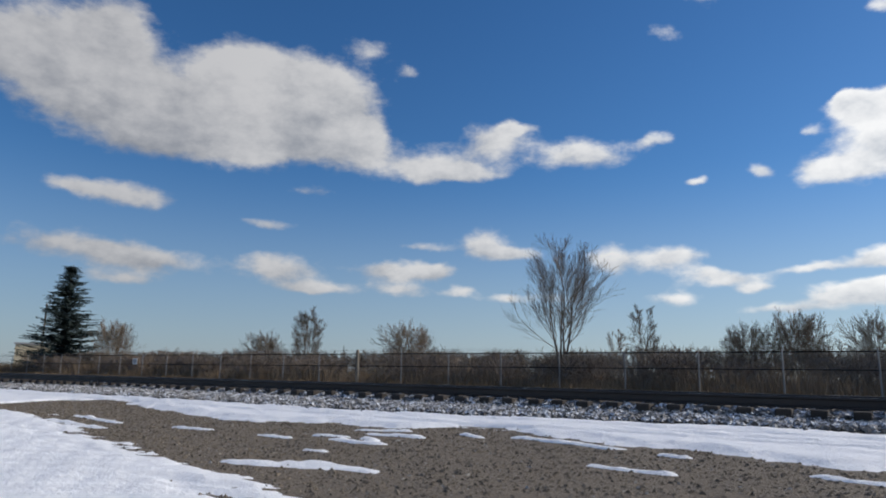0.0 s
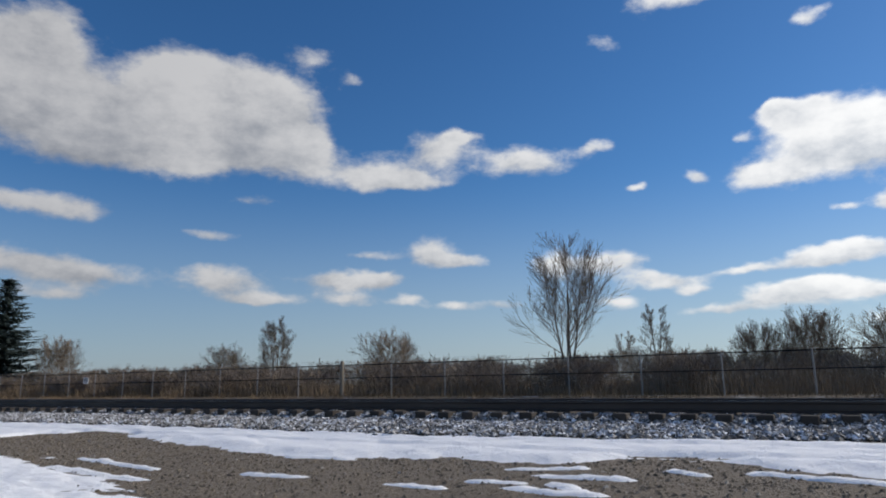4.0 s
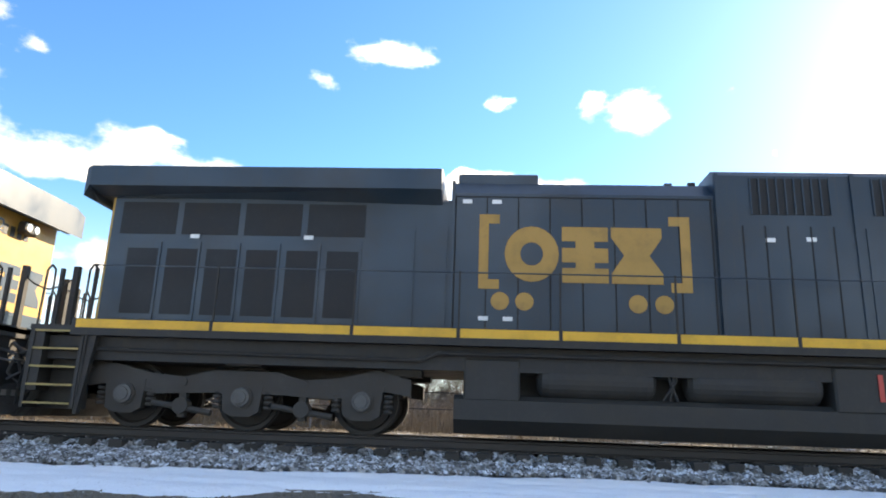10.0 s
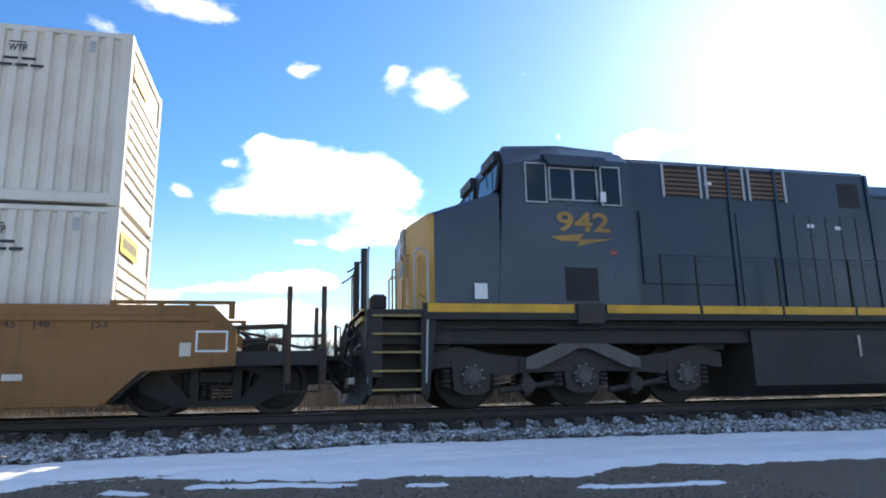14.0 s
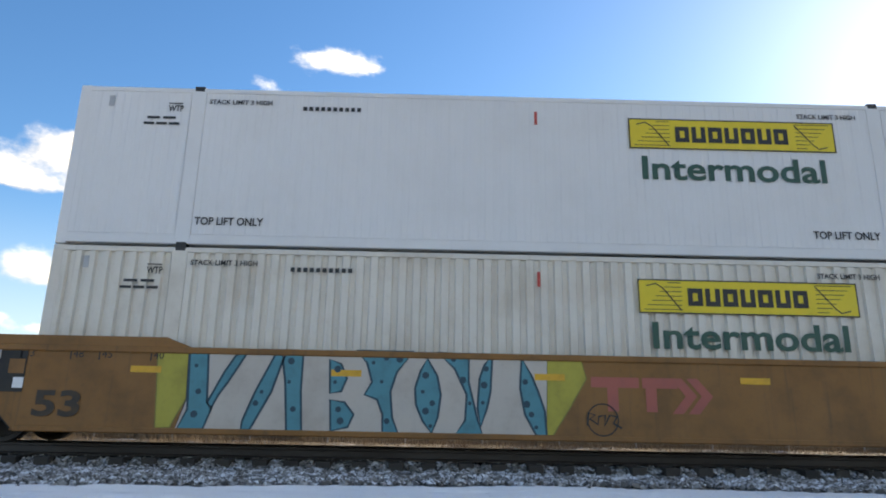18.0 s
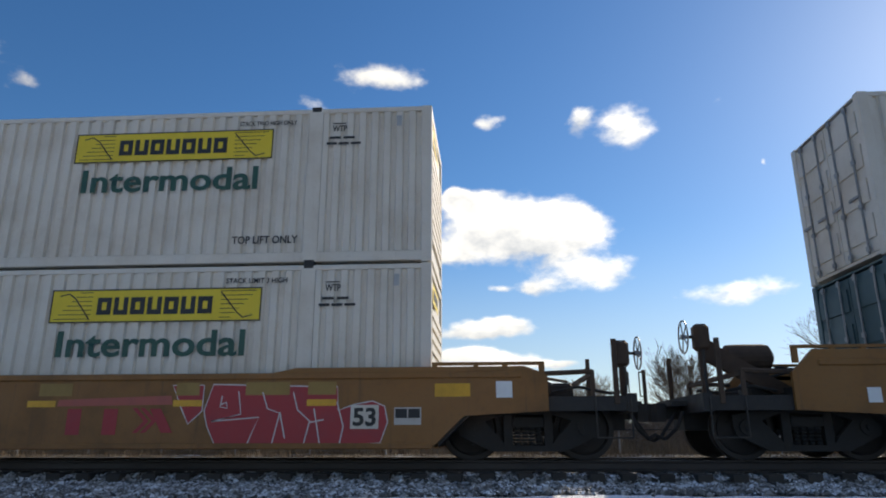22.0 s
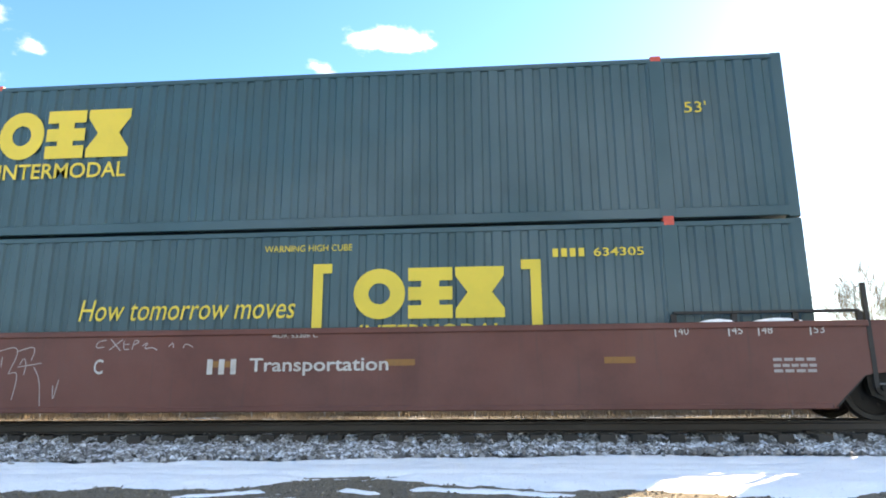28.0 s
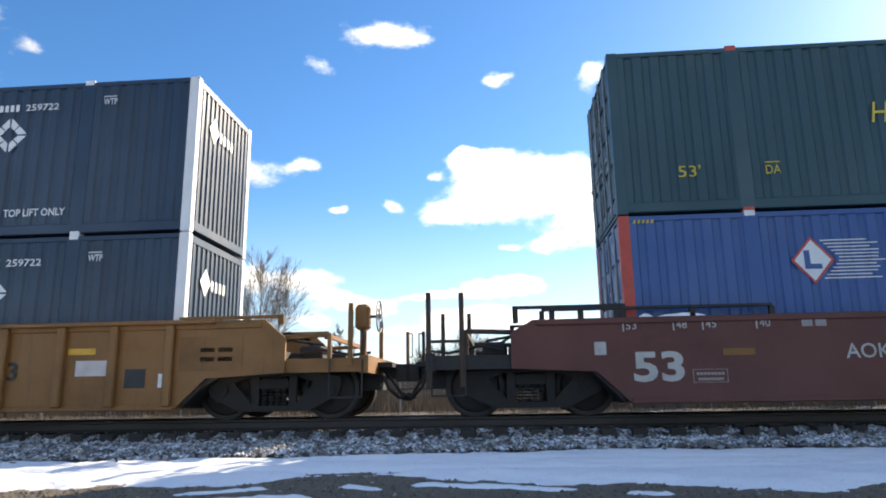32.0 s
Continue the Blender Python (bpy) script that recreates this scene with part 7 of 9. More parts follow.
# ---- marks and spray paint on the freight cars ----
def mark(car, text, x, z, h, w, mat="stencil_white", bold=0.0, slant=0.0, label=""):
    me = words(text, h, w, bold, slant).copy()
    me.materials.clear()
    me.materials.append(M[mat])
    return part("lettering", me, None, car, label, at=pose(x, -1.5, z))


def note(car, x0, x1, z0, z1, n, mat="faint_chalk"):
    bar_parts("note_bar", car, x0, x1, z0, z1, max(2, n // 3), mat, -1.499, 0.2)


def panel(car, x0, x1, z0, z1, mat, label=""):
    return part("panel", mesh_of("panel", plate(x0, x1, z0, z1), M[mat]), None, car, label, at=pose(0, -1.494, 0))


def length_marks(car, mat, texts=(("53", -8.12), ("48", -7.36), ("45", -6.92), ("40", -6.12))):
    for tx, px in texts:
        for q in (px, -px - 0.18):
            mark(car, tx, q, 1.96, 0.12, 0.16, mat)
            panel(car, q - 0.05, q - 0.03, 1.93, 2.08, mat)


for car, key in ((car1, "ink"), (car2, "ink"), (car3, "ink"), (car5, "stencil_white"), (car6, "stencil_white"), (car7, "stencil_white")):
    length_marks(car, key)
for car in (car1, car2, car3):
    mark(car, "53", -7.86 if car is car2 else -8.16 if car is car3 else -7.66, 1.06, 0.40, 0.72, "stencil", 0.03, label="black figures")
for car in (car1, car2):
    panel(car, -9.13, -8.06, 1.42, 2.13, "black", "black end panel")
    mark(car, "125 T", -9.02, 1.92, 0.18, 0.62, "stencil_white", 0.01).location.y -= 0.006
    panel(car, -8.32, -8.08, 1.70, 1.92, "tan").location.y -= 0.005
    panel(car, -8.22, -8.06, 1.48, 1.64, "white", "small white plate").location.y -= 0.005
for car in (car2, car3):
    panel(car, 8.36, 9.13, 1.42, 2.13, "black", "black end panel")
    panel(car, 8.5, 8.7, 1.85, 2.05, "tan").location.y -= 0.005
    panel(car, 8.5, 8.7, 1.5, 1.7, "tan").location.y -= 0.005
for car in (car5, car6, car7):
    mark(car, "53", -8.05 if car is car7 else -8.10 if car is car6 else -8.30, 1.16, 0.46, 0.76, "stencil_white", 0.03, label="large white figures")
    panel(car, -8.62, -8.44, 1.58, 1.78, "stencil_white", "small cream plate")
    note(car, -7.12, -6.70, 1.25, 1.29, 24)
    note(car, -7.10, -6.72, 1.17, 1.21, 27)
    for z in (1.14, 1.33):
        panel(car, -7.17, -6.66, z, z + 0.008, "faint_chalk")
    for a in (-7.17, -6.668):
        panel(car, a, a + 0.008, 1.14, 1.33, "faint_chalk")
    note(car, -5.5, -5.1, 1.95, 2.05, 8)
for car in (car5, car6):
    mark(car, "125 T", -9.09, 1.90, 0.18, 0.60)

def ribbon(pts, w, closed=False):
    """A painted line of even width in one piece."""
    n = len(pts)
    bm = bmesh.new()
    pairs = []
    for k in range(n):
        a = Vector(pts[(k - 1) % n] if closed or k else pts[0])
        b = Vector(pts[(k + 1) % n] if closed or k < n - 1 else pts[-1])
        d = (b - a).normalized() if (b - a).length > 1e-6 else Vector((1, 0))
        pairs.append([bm.verts.new((pts[k][0] - s * d.y * w / 2, 0, pts[k][1] + s * d.x * w / 2)) for s in (-1, 1)])
    for k in range(n if closed else n - 1):
        (a0, a1), (b0, b1) = pairs[k], pairs[(k + 1) % n]
        f = bm.faces.new((a0, b0, b1, a1))
        f.normal_update()
        if f.normal.y > 0:
            f.normal_flip()
    return bm


def spray(car, mat, layer, pts, line="", w=0.03):
    """One sprayed shape on the side sill, with its outline."""
    y = -1.4935 - 0.003 * layer
    part("sprayed_shape", flat(pts), M[mat], car, at=pose(0, y, 0))
    if line:
        part("sprayed_outline", ribbon(pts, w, True), M[line], car, at=pose(0, y - 0.0015, 0))


# first car: red letters with pale outlines on a black cloud
spray(car1, 'ink', 0, [(-5.77, 1.09), (-5.79, 1.23), (-5.66, 1.42), (-5.1, 1.92), (-4.92, 2.09), (-4.08, 2.11), (0.51, 2.02), (0.51, 1.78), (0.73, 1.43), (0.67, 0.91), (-2.73, 0.91), (-5.63, 0.91)])
spray(car1, 'rose_spray', 1, [(-5.07, 1.92), (-4.75, 1.95), (-4.44, 2.06), (-4.04, 2.1), (-4.04, 1.82), (-4.24, 1.7), (-4.36, 1.79), (-4.82, 1.7), (-4.8, 1.2), (-4.64, 1.34), (-4.49, 1.34), (-4.4, 1.24), (-4.38, 1.5), (-4.22, 1.57), (-4.07, 1.45), (-4.04, 0.91), (-4.34, 0.91), (-4.49, 1.02), (-4.64, 0.98), (-4.69, 0.91), (-5.07, 0.91)], 'grey_spray', 0.03)
spray(car1, 'rose_spray', 1, [(-3.84, 1.99), (-3.7, 2.07), (-3.55, 2.04), (-3.49, 1.75), (-3.39, 1.73), (-3.37, 2.0), (-3.18, 2.08), (-3.03, 2.03), (-2.98, 1.76), (-2.78, 1.68), (-2.81, 1.49), (-2.95, 1.44), (-2.95, 0.91), (-3.22, 0.91), (-3.3, 1.42), (-3.48, 1.42), (-3.48, 0.97), (-3.67, 0.91), (-3.84, 0.91), (-3.85, 1.43), (-4.02, 1.51), (-4.02, 1.63), (-3.86, 1.7)], 'grey_spray', 0.03)
spray(car1, 'rose_spray', 1, [(-2.8, 1.97), (-2.35, 2.06), (-1.88, 2.05), (-1.86, 1.86), (-2.05, 1.73), (-2.14, 1.79), (-2.43, 1.72), (-2.44, 1.62), (-2.1, 1.69), (-1.95, 1.58), (-2.03, 1.44), (-2.36, 1.37), (-2.38, 1.24), (-2.21, 1.29), (-2.1, 1.19), (-2.04, 1.37), (-1.87, 1.42), (-1.74, 1.31), (-1.74, 0.91), (-2.11, 0.91), (-2.24, 0.98), (-2.36, 0.94), (-2.41, 0.91), (-2.75, 0.91), (-2.75, 1.72)], 'grey_spray', 0.03)
spray(car1, 'rose_spray', 1, [(-1.7, 1.97), (-1.53, 2.02), (-1.37, 1.89), (-1.35, 1.68), (-1.08, 1.96), (-0.85, 2.03), (-0.76, 1.93), (-0.84, 1.71), (-1.06, 1.47), (-0.83, 1.35), (-0.77, 1.16), (-0.73, 1.37), (-0.58, 1.44), (-0.48, 1.29), (-0.51, 0.91), (-1.04, 0.91), (-1.08, 1.11), (-1.23, 1.19), (-1.32, 0.91), (-1.65, 0.91), (-1.73, 1.44)], 'grey_spray', 0.03)
spray(car1, 'rose_spray', 1, [(-0.54, 1.93), (-0.41, 2.0), (0.41, 2.0), (0.4, 1.78), (0.58, 1.43), (0.58, 1.04), (0.47, 0.91), (-0.39, 0.91), (-0.42, 1.12), (-0.36, 1.61), (-0.55, 1.72)], 'grey_spray', 0.03)
spray(car1, 'rose_spray', 1, [(-5.71, 1.34), (-5.3, 1.61), (-5.3, 1.43), (-5.17, 1.4), (-5.24, 1.09), (-5.4, 1.14), (-5.5, 1.02)], 'grey_spray', 0.03)
spray(car1, 'ink', 2, [(0.08, 1.62), (0.14, 1.47), (0.08, 1.08), (-0.02, 1.04), (-0.1, 1.08), (-0.03, 1.42)], 'grey_spray', 0.03)
spray(car1, 'scarlet_spray', 3, disc(-3.69, 1.91, 0.09, 12))
spray(car1, 'scarlet_spray', 3, disc(-3.19, 1.92, 0.09, 12))
spray(car1, 'scarlet_spray', 3, disc(-2.26, 1.56, 0.09, 12))
spray(car1, 'scarlet_spray', 3, disc(-1.55, 1.78, 0.09, 12))
spray(car1, 'scarlet_spray', 3, disc(-1.0, 1.79, 0.09, 12))
spray(car1, 'scarlet_spray', 3, disc(-0.03, 0.93, 0.09, 12))
spray(car1, 'scarlet_spray', 3, disc(-4.56, 1.24, 0.09, 12))
spray(car1, 'scarlet_spray', 3, disc(-0.62, 1.29, 0.09, 12))
spray(car1, 'scarlet_spray', 3, disc(-2.22, 1.18, 0.09, 12))
spray(car1, 'scarlet_spray', 1, disc(-5.64, 1.66, 0.12, 14))
spray(car1, 'scarlet_spray', 1, disc(-5.91, 1.33, 0.12, 14))
spray(car1, 'scarlet_spray', 1, disc(-6.05, 1.01, 0.12, 14))
spray(car1, 'scarlet_spray', 1, disc(0.64, 1.8, 0.12, 14))

# second car: pale letters, the gaps filled with speckled blue
spray(car2, 'olive_spray', 0, [(-6.07, 2.13), (-5.59, 2.14), (-5.55, 1.37), (-5.75, 0.94), (-5.97, 0.93)], 'olive_dark', 0.02)
spray(car2, 'olive_spray', 0, [(0.02, 2.13), (0.54, 2.13), (0.63, 1.79), (0.36, 1.34), (0.08, 0.91), (-0.01, 0.92)], 'olive_dark', 0.02)
spray(car2, 'pale_spray', 1, [(-5.59, 2.14), (0.02, 2.13), (-0.01, 0.91), (-5.67, 0.91), (-5.54, 1.37)], 'ink', 0.02)
spray(car2, 'cyan_spray', 2, [(-5.57, 2.14), (-5.28, 2.15), (-5.22, 1.31), (-5.14, 1.24), (-5.25, 0.91), (-5.64, 0.91), (-5.51, 1.21)], 'deep_spray', 0.035)
spray(car2, 'cyan_spray', 2, [(-4.71, 2.13), (-4.64, 2.14), (-4.93, 1.63), (-5.06, 1.43), (-5.16, 1.21), (-5.22, 1.31), (-5.0, 1.78), (-4.85, 2.03)], 'deep_spray', 0.035)
spray(car2, 'cyan_spray', 2, [(-4.2, 2.14), (-4.1, 2.02), (-4.25, 1.5), (-4.46, 1.08), (-4.54, 0.92), (-4.67, 0.92), (-4.66, 1.05), (-4.5, 1.49)], 'deep_spray', 0.035)
spray(car2, 'cyan_spray', 2, [(-4.05, 2.14), (-3.8, 2.14), (-3.8, 1.51), (-3.75, 0.91), (-3.98, 0.91), (-4.05, 1.65), (-4.11, 1.97)], 'deep_spray', 0.035)
spray(car2, 'cyan_spray', 2, [(-3.38, 2.01), (-3.2, 1.94), (-3.1, 1.72), (-3.18, 1.52), (-3.35, 1.49)], 'deep_spray', 0.035)
spray(car2, 'cyan_spray', 2, [(-3.34, 1.39), (-3.12, 1.36), (-2.97, 1.18), (-3.05, 0.99), (-3.31, 0.93)], 'deep_spray', 0.035)
spray(car2, 'cyan_spray', 2, [(-2.97, 2.15), (-2.07, 2.15), (-2.33, 1.83), (-2.42, 1.53), (-2.38, 1.14), (-2.28, 0.91), (-2.52, 0.91), (-2.53, 1.19), (-2.62, 1.41), (-2.82, 1.48), (-2.71, 1.67), (-2.8, 1.97)], 'deep_spray', 0.035)
spray(car2, 'cyan_spray', 2, [(-1.86, 2.05), (-1.7, 1.79), (-1.64, 1.5), (-1.68, 1.16), (-1.77, 0.92), (-1.91, 1.1), (-2.02, 1.34), (-2.04, 1.59), (-1.96, 1.86)], 'deep_spray', 0.035)
spray(car2, 'cyan_spray', 2, [(-1.7, 2.15), (-1.21, 2.13), (-1.21, 1.7), (-1.07, 1.14), (-0.99, 0.91), (-1.41, 0.91), (-1.26, 1.12), (-1.24, 1.51), (-1.43, 1.9)], 'deep_spray', 0.035)
spray(car2, 'cyan_spray', 2, [(-0.84, 2.12), (-0.87, 1.56), (-0.92, 1.32), (-1.02, 1.03), (-1.07, 1.31), (-1.04, 1.76), (-0.97, 1.96)], 'deep_spray', 0.035)
spray(car2, 'cyan_spray', 2, [(-0.38, 2.1), (-0.23, 1.82), (-0.13, 1.58), (-0.03, 1.28), (-0.01, 0.92), (-0.17, 0.92), (-0.34, 1.23), (-0.41, 1.62)], 'deep_spray', 0.035)
spray(car2, 'deep_spray', 4, disc(-5.44, 1.87, 0.03, 9))
spray(car2, 'deep_spray', 4, disc(-5.37, 1.48, 0.045, 9))
spray(car2, 'deep_spray', 4, disc(-5.4, 1.14, 0.055, 9))
spray(car2, 'deep_spray', 4, disc(-4.4, 1.49, 0.03, 9))
spray(car2, 'deep_spray', 4, disc(-4.48, 1.32, 0.045, 9))
spray(car2, 'deep_spray', 4, disc(-3.98, 1.97, 0.055, 9))
spray(car2, 'deep_spray', 4, disc(-3.99, 1.65, 0.03, 9))
spray(car2, 'deep_spray', 4, disc(-3.9, 1.24, 0.045, 9))
spray(car2, 'deep_spray', 4, disc(-3.25, 1.86, 0.055, 9))
spray(car2, 'deep_spray', 4, disc(-3.28, 1.66, 0.03, 9))
spray(car2, 'deep_spray', 4, disc(-3.21, 1.25, 0.045, 9))
spray(car2, 'deep_spray', 4, disc(-3.17, 1.08, 0.055, 9))
spray(car2, 'deep_spray', 4, disc(-2.7, 1.97, 0.03, 9))
spray(car2, 'deep_spray', 4, disc(-2.5, 2.05, 0.045, 9))
spray(car2, 'deep_spray', 4, disc(-2.29, 2.03, 0.055, 9))
spray(car2, 'deep_spray', 4, disc(-2.56, 1.68, 0.03, 9))
spray(car2, 'deep_spray', 4, disc(-2.46, 1.09, 0.045, 9))
spray(car2, 'deep_spray', 4, disc(-1.88, 1.79, 0.055, 9))
spray(car2, 'deep_spray', 4, disc(-1.92, 1.54, 0.03, 9))
spray(car2, 'deep_spray', 4, disc(-1.77, 1.37, 0.045, 9))
spray(car2, 'deep_spray', 4, disc(-1.87, 1.25, 0.055, 9))
spray(car2, 'deep_spray', 4, disc(-1.79, 1.03, 0.03, 9))
spray(car2, 'deep_spray', 4, disc(-1.45, 2.05, 0.045, 9))
spray(car2, 'deep_spray', 4, disc(-1.3, 1.73, 0.055, 9))
spray(car2, 'deep_spray', 4, disc(-1.19, 1.38, 0.03, 9))
spray(car2, 'deep_spray', 4, disc(-0.94, 1.91, 0.045, 9))
spray(car2, 'deep_spray', 4, disc(-0.97, 1.66, 0.055, 9))
spray(car2, 'deep_spray', 4, disc(-0.99, 1.39, 0.03, 9))
spray(car2, 'deep_spray', 4, disc(-0.33, 1.72, 0.045, 9))
spray(car2, 'deep_spray', 4, disc(-0.31, 1.38, 0.055, 9))
spray(car2, 'deep_spray', 4, disc(-0.17, 1.04, 0.03, 9))
spray(car2, 'deep_spray', 4, disc(-0.24, 1.23, 0.045, 9))

# third car: white and violet letters from the middle to the end
spray(car3, 'sky_spray', 0, [(6.87, 2.28), (7.38, 2.27), (7.05, 1.98)])
spray(car3, 'sky_spray', 0, [(8.43, 1.85), (8.9, 1.76), (8.6, 1.19), (8.14, 1.03), (7.56, 0.91)])
spray(car3, 'sky_spray', 0, [(-2.44, 0.93), (-1.7, 1.69), (-1.44, 1.43), (-1.62, 0.94)])
spray(car3, 'sky_spray', 0, [(-2.18, 1.78), (-2.02, 1.96), (-1.85, 2.0), (-1.87, 1.89), (-2.04, 1.76)])
spray(car3, 'sky_spray', 0, [(-2.97, 1.1), (-2.89, 1.18), (-2.74, 1.21), (-2.76, 1.1), (-2.9, 1.04)])
spray(car3, 'sky_spray', 0, [(-1.58, 1.81), (-1.52, 1.89), (-1.33, 1.89), (-1.37, 1.82)])
spray(car3, 'chalk', 1, [(-0.87, 2.16), (0.7, 2.15), (1.43, 0.93), (0.45, 0.92), (0.2, 1.39), (-0.25, 1.34), (-0.31, 0.92), (-1.16, 0.94)], 'ink', 0.04)
spray(car3, 'chalk', 1, [(1.4, 2.15), (2.14, 2.15), (2.26, 1.73), (2.59, 1.79), (2.65, 2.15), (3.47, 2.14), (3.91, 0.94), (3.01, 0.93), (2.79, 1.41), (2.3, 1.36), (2.35, 0.95), (1.5, 0.94)], 'ink', 0.04)
spray(car3, 'chalk', 1, [(4.08, 2.1), (5.84, 2.09), (6.01, 1.68), (5.89, 1.19), (5.65, 0.91), (4.12, 0.91), (3.88, 1.35), (3.89, 1.77)], 'ink', 0.04)
spray(car3, 'chalk', 1, [(5.8, 2.13), (6.31, 2.13), (6.32, 2.28), (6.83, 2.28), (7.23, 1.77), (7.7, 2.23), (8.53, 2.27), (8.43, 1.85), (7.52, 0.91), (6.11, 0.91), (6.65, 1.37), (5.92, 1.98)], 'ink', 0.04)
spray(car3, 'olive_spray', 3, [(-1.34, 2.16), (-1.24, 2.16), (-1.57, 0.94), (-1.66, 0.94)])
spray(car3, 'olive_spray', 3, [(-0.25, 1.33), (-0.04, 1.33), (0.11, 0.92), (-0.31, 0.92)])
spray(car3, 'olive_spray', 3, [(0.72, 2.15), (1.11, 2.15), (1.12, 1.69)])
spray(car3, 'olive_spray', 3, [(2.32, 1.35), (2.46, 1.36), (2.46, 0.95), (2.35, 0.95)])
spray(car3, 'olive_spray', 3, [(4.71, 1.81), (4.72, 1.23), (4.64, 1.52)])
spray(car3, 'olive_spray', 3, [(6.0, 1.52), (6.08, 1.37), (5.96, 1.23)])
spray(car3, 'purple', 4, [(-0.01, 2.1), (0.14, 1.62), (-0.25, 1.62)], 'ink', 0.04)
spray(car3, 'purple', 4, [(-1.24, 2.16), (-0.87, 2.16), (-1.16, 0.94), (-1.57, 0.94)], 'ink', 0.04)
spray(car3, 'purple', 4, [(-0.02, 1.33), (0.22, 1.37), (0.45, 0.92), (0.12, 0.92)], 'ink', 0.04)
spray(car3, 'purple', 4, [(1.11, 2.15), (1.38, 2.15), (1.48, 0.97), (1.08, 1.64)], 'ink', 0.04)
spray(car3, 'purple', 4, [(2.26, 2.1), (2.61, 2.14), (2.57, 1.8), (2.28, 1.75)], 'ink', 0.04)
spray(car3, 'purple', 4, [(2.46, 1.37), (2.77, 1.39), (2.99, 0.95), (2.46, 0.95)], 'ink', 0.04)
spray(car3, 'purple', 4, [(3.6, 2.14), (3.91, 2.14), (3.83, 1.77), (3.95, 0.98), (3.87, 1.02), (3.55, 1.94)], 'ink', 0.04)
spray(car3, 'purple', 4, [(4.94, 2.07), (5.09, 1.68), (5.02, 1.27), (4.87, 0.96), (4.71, 1.1), (4.66, 1.6), (4.76, 1.9)], 'ink', 0.04)
spray(car3, 'purple', 4, [(5.92, 1.98), (6.65, 1.37), (5.9, 0.91), (5.9, 1.02), (6.07, 1.35), (5.93, 1.68)], 'ink', 0.04)
spray(car3, 'purple', 4, [(7.05, 1.98), (7.23, 1.77), (7.83, 2.27), (7.38, 2.27)], 'ink', 0.04)
panel(car1, 1.7, 4.95, 1.42, 1.72, "ink", "black number panel").location.y -= 0.006
mark(car1, "DTTX 765832", 1.85, 1.47, 0.20, 2.9, "stencil_white", 0.02, 0.15).location.y -= 0.012
panel(car1, 9.32, 9.78, 1.60, 1.92, "white", "white-bordered notice panel")
panel(car1, 9.35, 9.75, 1.63, 1.89, "tan").location.y -= 0.005
panel(car1, 9.1, 9.26, 1.54, 1.74, "cream")
panel(car1, 6.8, 7.06, 1.22, 1.31, "cream")

for k, p in enumerate(([(0.7, 1.66), (1.45, 1.66), (1.45, 1.82), (0.7, 1.82)], [(0.95, 1.3), (1.12, 1.3), (1.12, 1.66), (0.95, 1.66)], [(1.5, 1.66), (2.05, 1.66), (2.05, 1.82), (1.5, 1.82)], [(1.55, 1.3), (1.72, 1.3), (1.72, 1.66), (1.55, 1.66)],
                    [(1.95, 1.28), (2.12, 1.28), (2.35, 1.55), (2.12, 1.82), (1.95, 1.82), (2.17, 1.55)], [(2.2, 1.28), (2.37, 1.28), (2.6, 1.55), (2.37, 1.82), (2.2, 1.82), (2.42, 1.55)])):
    part("emblem_bar", flat(p), M["rose_spray"], car2, "faded red emblem bar", at=pose(0, -1.4945 - 0.0012 * k, 0))
part("tag", ribbon([(0.62, 1.08), (0.64, 1.27), (0.74, 1.24), (0.66, 1.18), (0.78, 1.1), (0.8, 1.22), (0.9, 1.24), (0.88, 1.08), (0.97, 1.24), (1.08, 1.22), (1.02, 1.12), (1.15, 1.05)], 0.03), M["ink"], car2, at=pose(0, -1.506, 0))
part("tag", ribbon(disc(0.86, 1.17, 0.24), 0.02, True), M["ink"], car2, at=pose(0, -1.508, 0))

panel(car3, -4.95, -1.70, 1.45, 1.74, "ink", "black number panel")
mark(car3, "DTTX 765832", -4.80, 1.49, 0.20, 2.9, "stencil_white", 0.02, 0.15).location.y -= 0.008
panel(car3, -8.85, -8.65, 1.5, 1.72, "white")
mark(car3, "FREE", -2.3, 1.16, 0.17, 0.6, "ink", 0.004, 0.1).location.y -= 0.018
mark(car3, "WEBS", -2.38, 0.97, 0.17, 0.68, "ink", 0.004, 0.1).location.y -= 0.018

# fourth car: red tag and number panel
panel(car4, -5.6, -3.2, 1.44, 1.70, "ink", "black number panel")
mark(car4, "DTTX", -5.5, 1.48, 0.18, 0.7, "cream", 0.01, 0.15).location.y -= 0.008
mark(car4, "469428", -4.4, 1.48, 0.18, 1.05, "cream", 0.01, 0.15).location.y -= 0.008
for k, p in enumerate(([(2.27, 1.06), (2.50, 1.06), (2.50, 1.46), (2.27, 1.46)], [(2.87, 1.06), (3.10, 1.06), (3.10, 1.46), (2.87, 1.46)], [(3.33, 1.47), (3.41, 1.47), (3.62, 1.27), (3.45, 1.09), (3.37, 1.09), (3.54, 1.27)],
                       [(3.46, 1.47), (3.54, 1.47), (3.75, 1.27), (3.58, 1.09), (3.50, 1.09), (3.67, 1.27)], [(3.62, 1.46), (3.80, 1.46), (4.02, 1.09), (3.84, 1.09)])):
    part("emblem_bar", flat(p), M["scarlet_spray"], car4, "faded red emblem bar", at=pose(0, -1.4945 - 0.0012 * k, 0))
part("scraped_patch", flat([(2.08, 1.50), (3.98, 1.52), (3.95, 1.66), (2.6, 1.62), (2.1, 1.60)]), M["rose_spray"], car4, "scraped pale red paint", at=pose(0, -1.4942, 0))
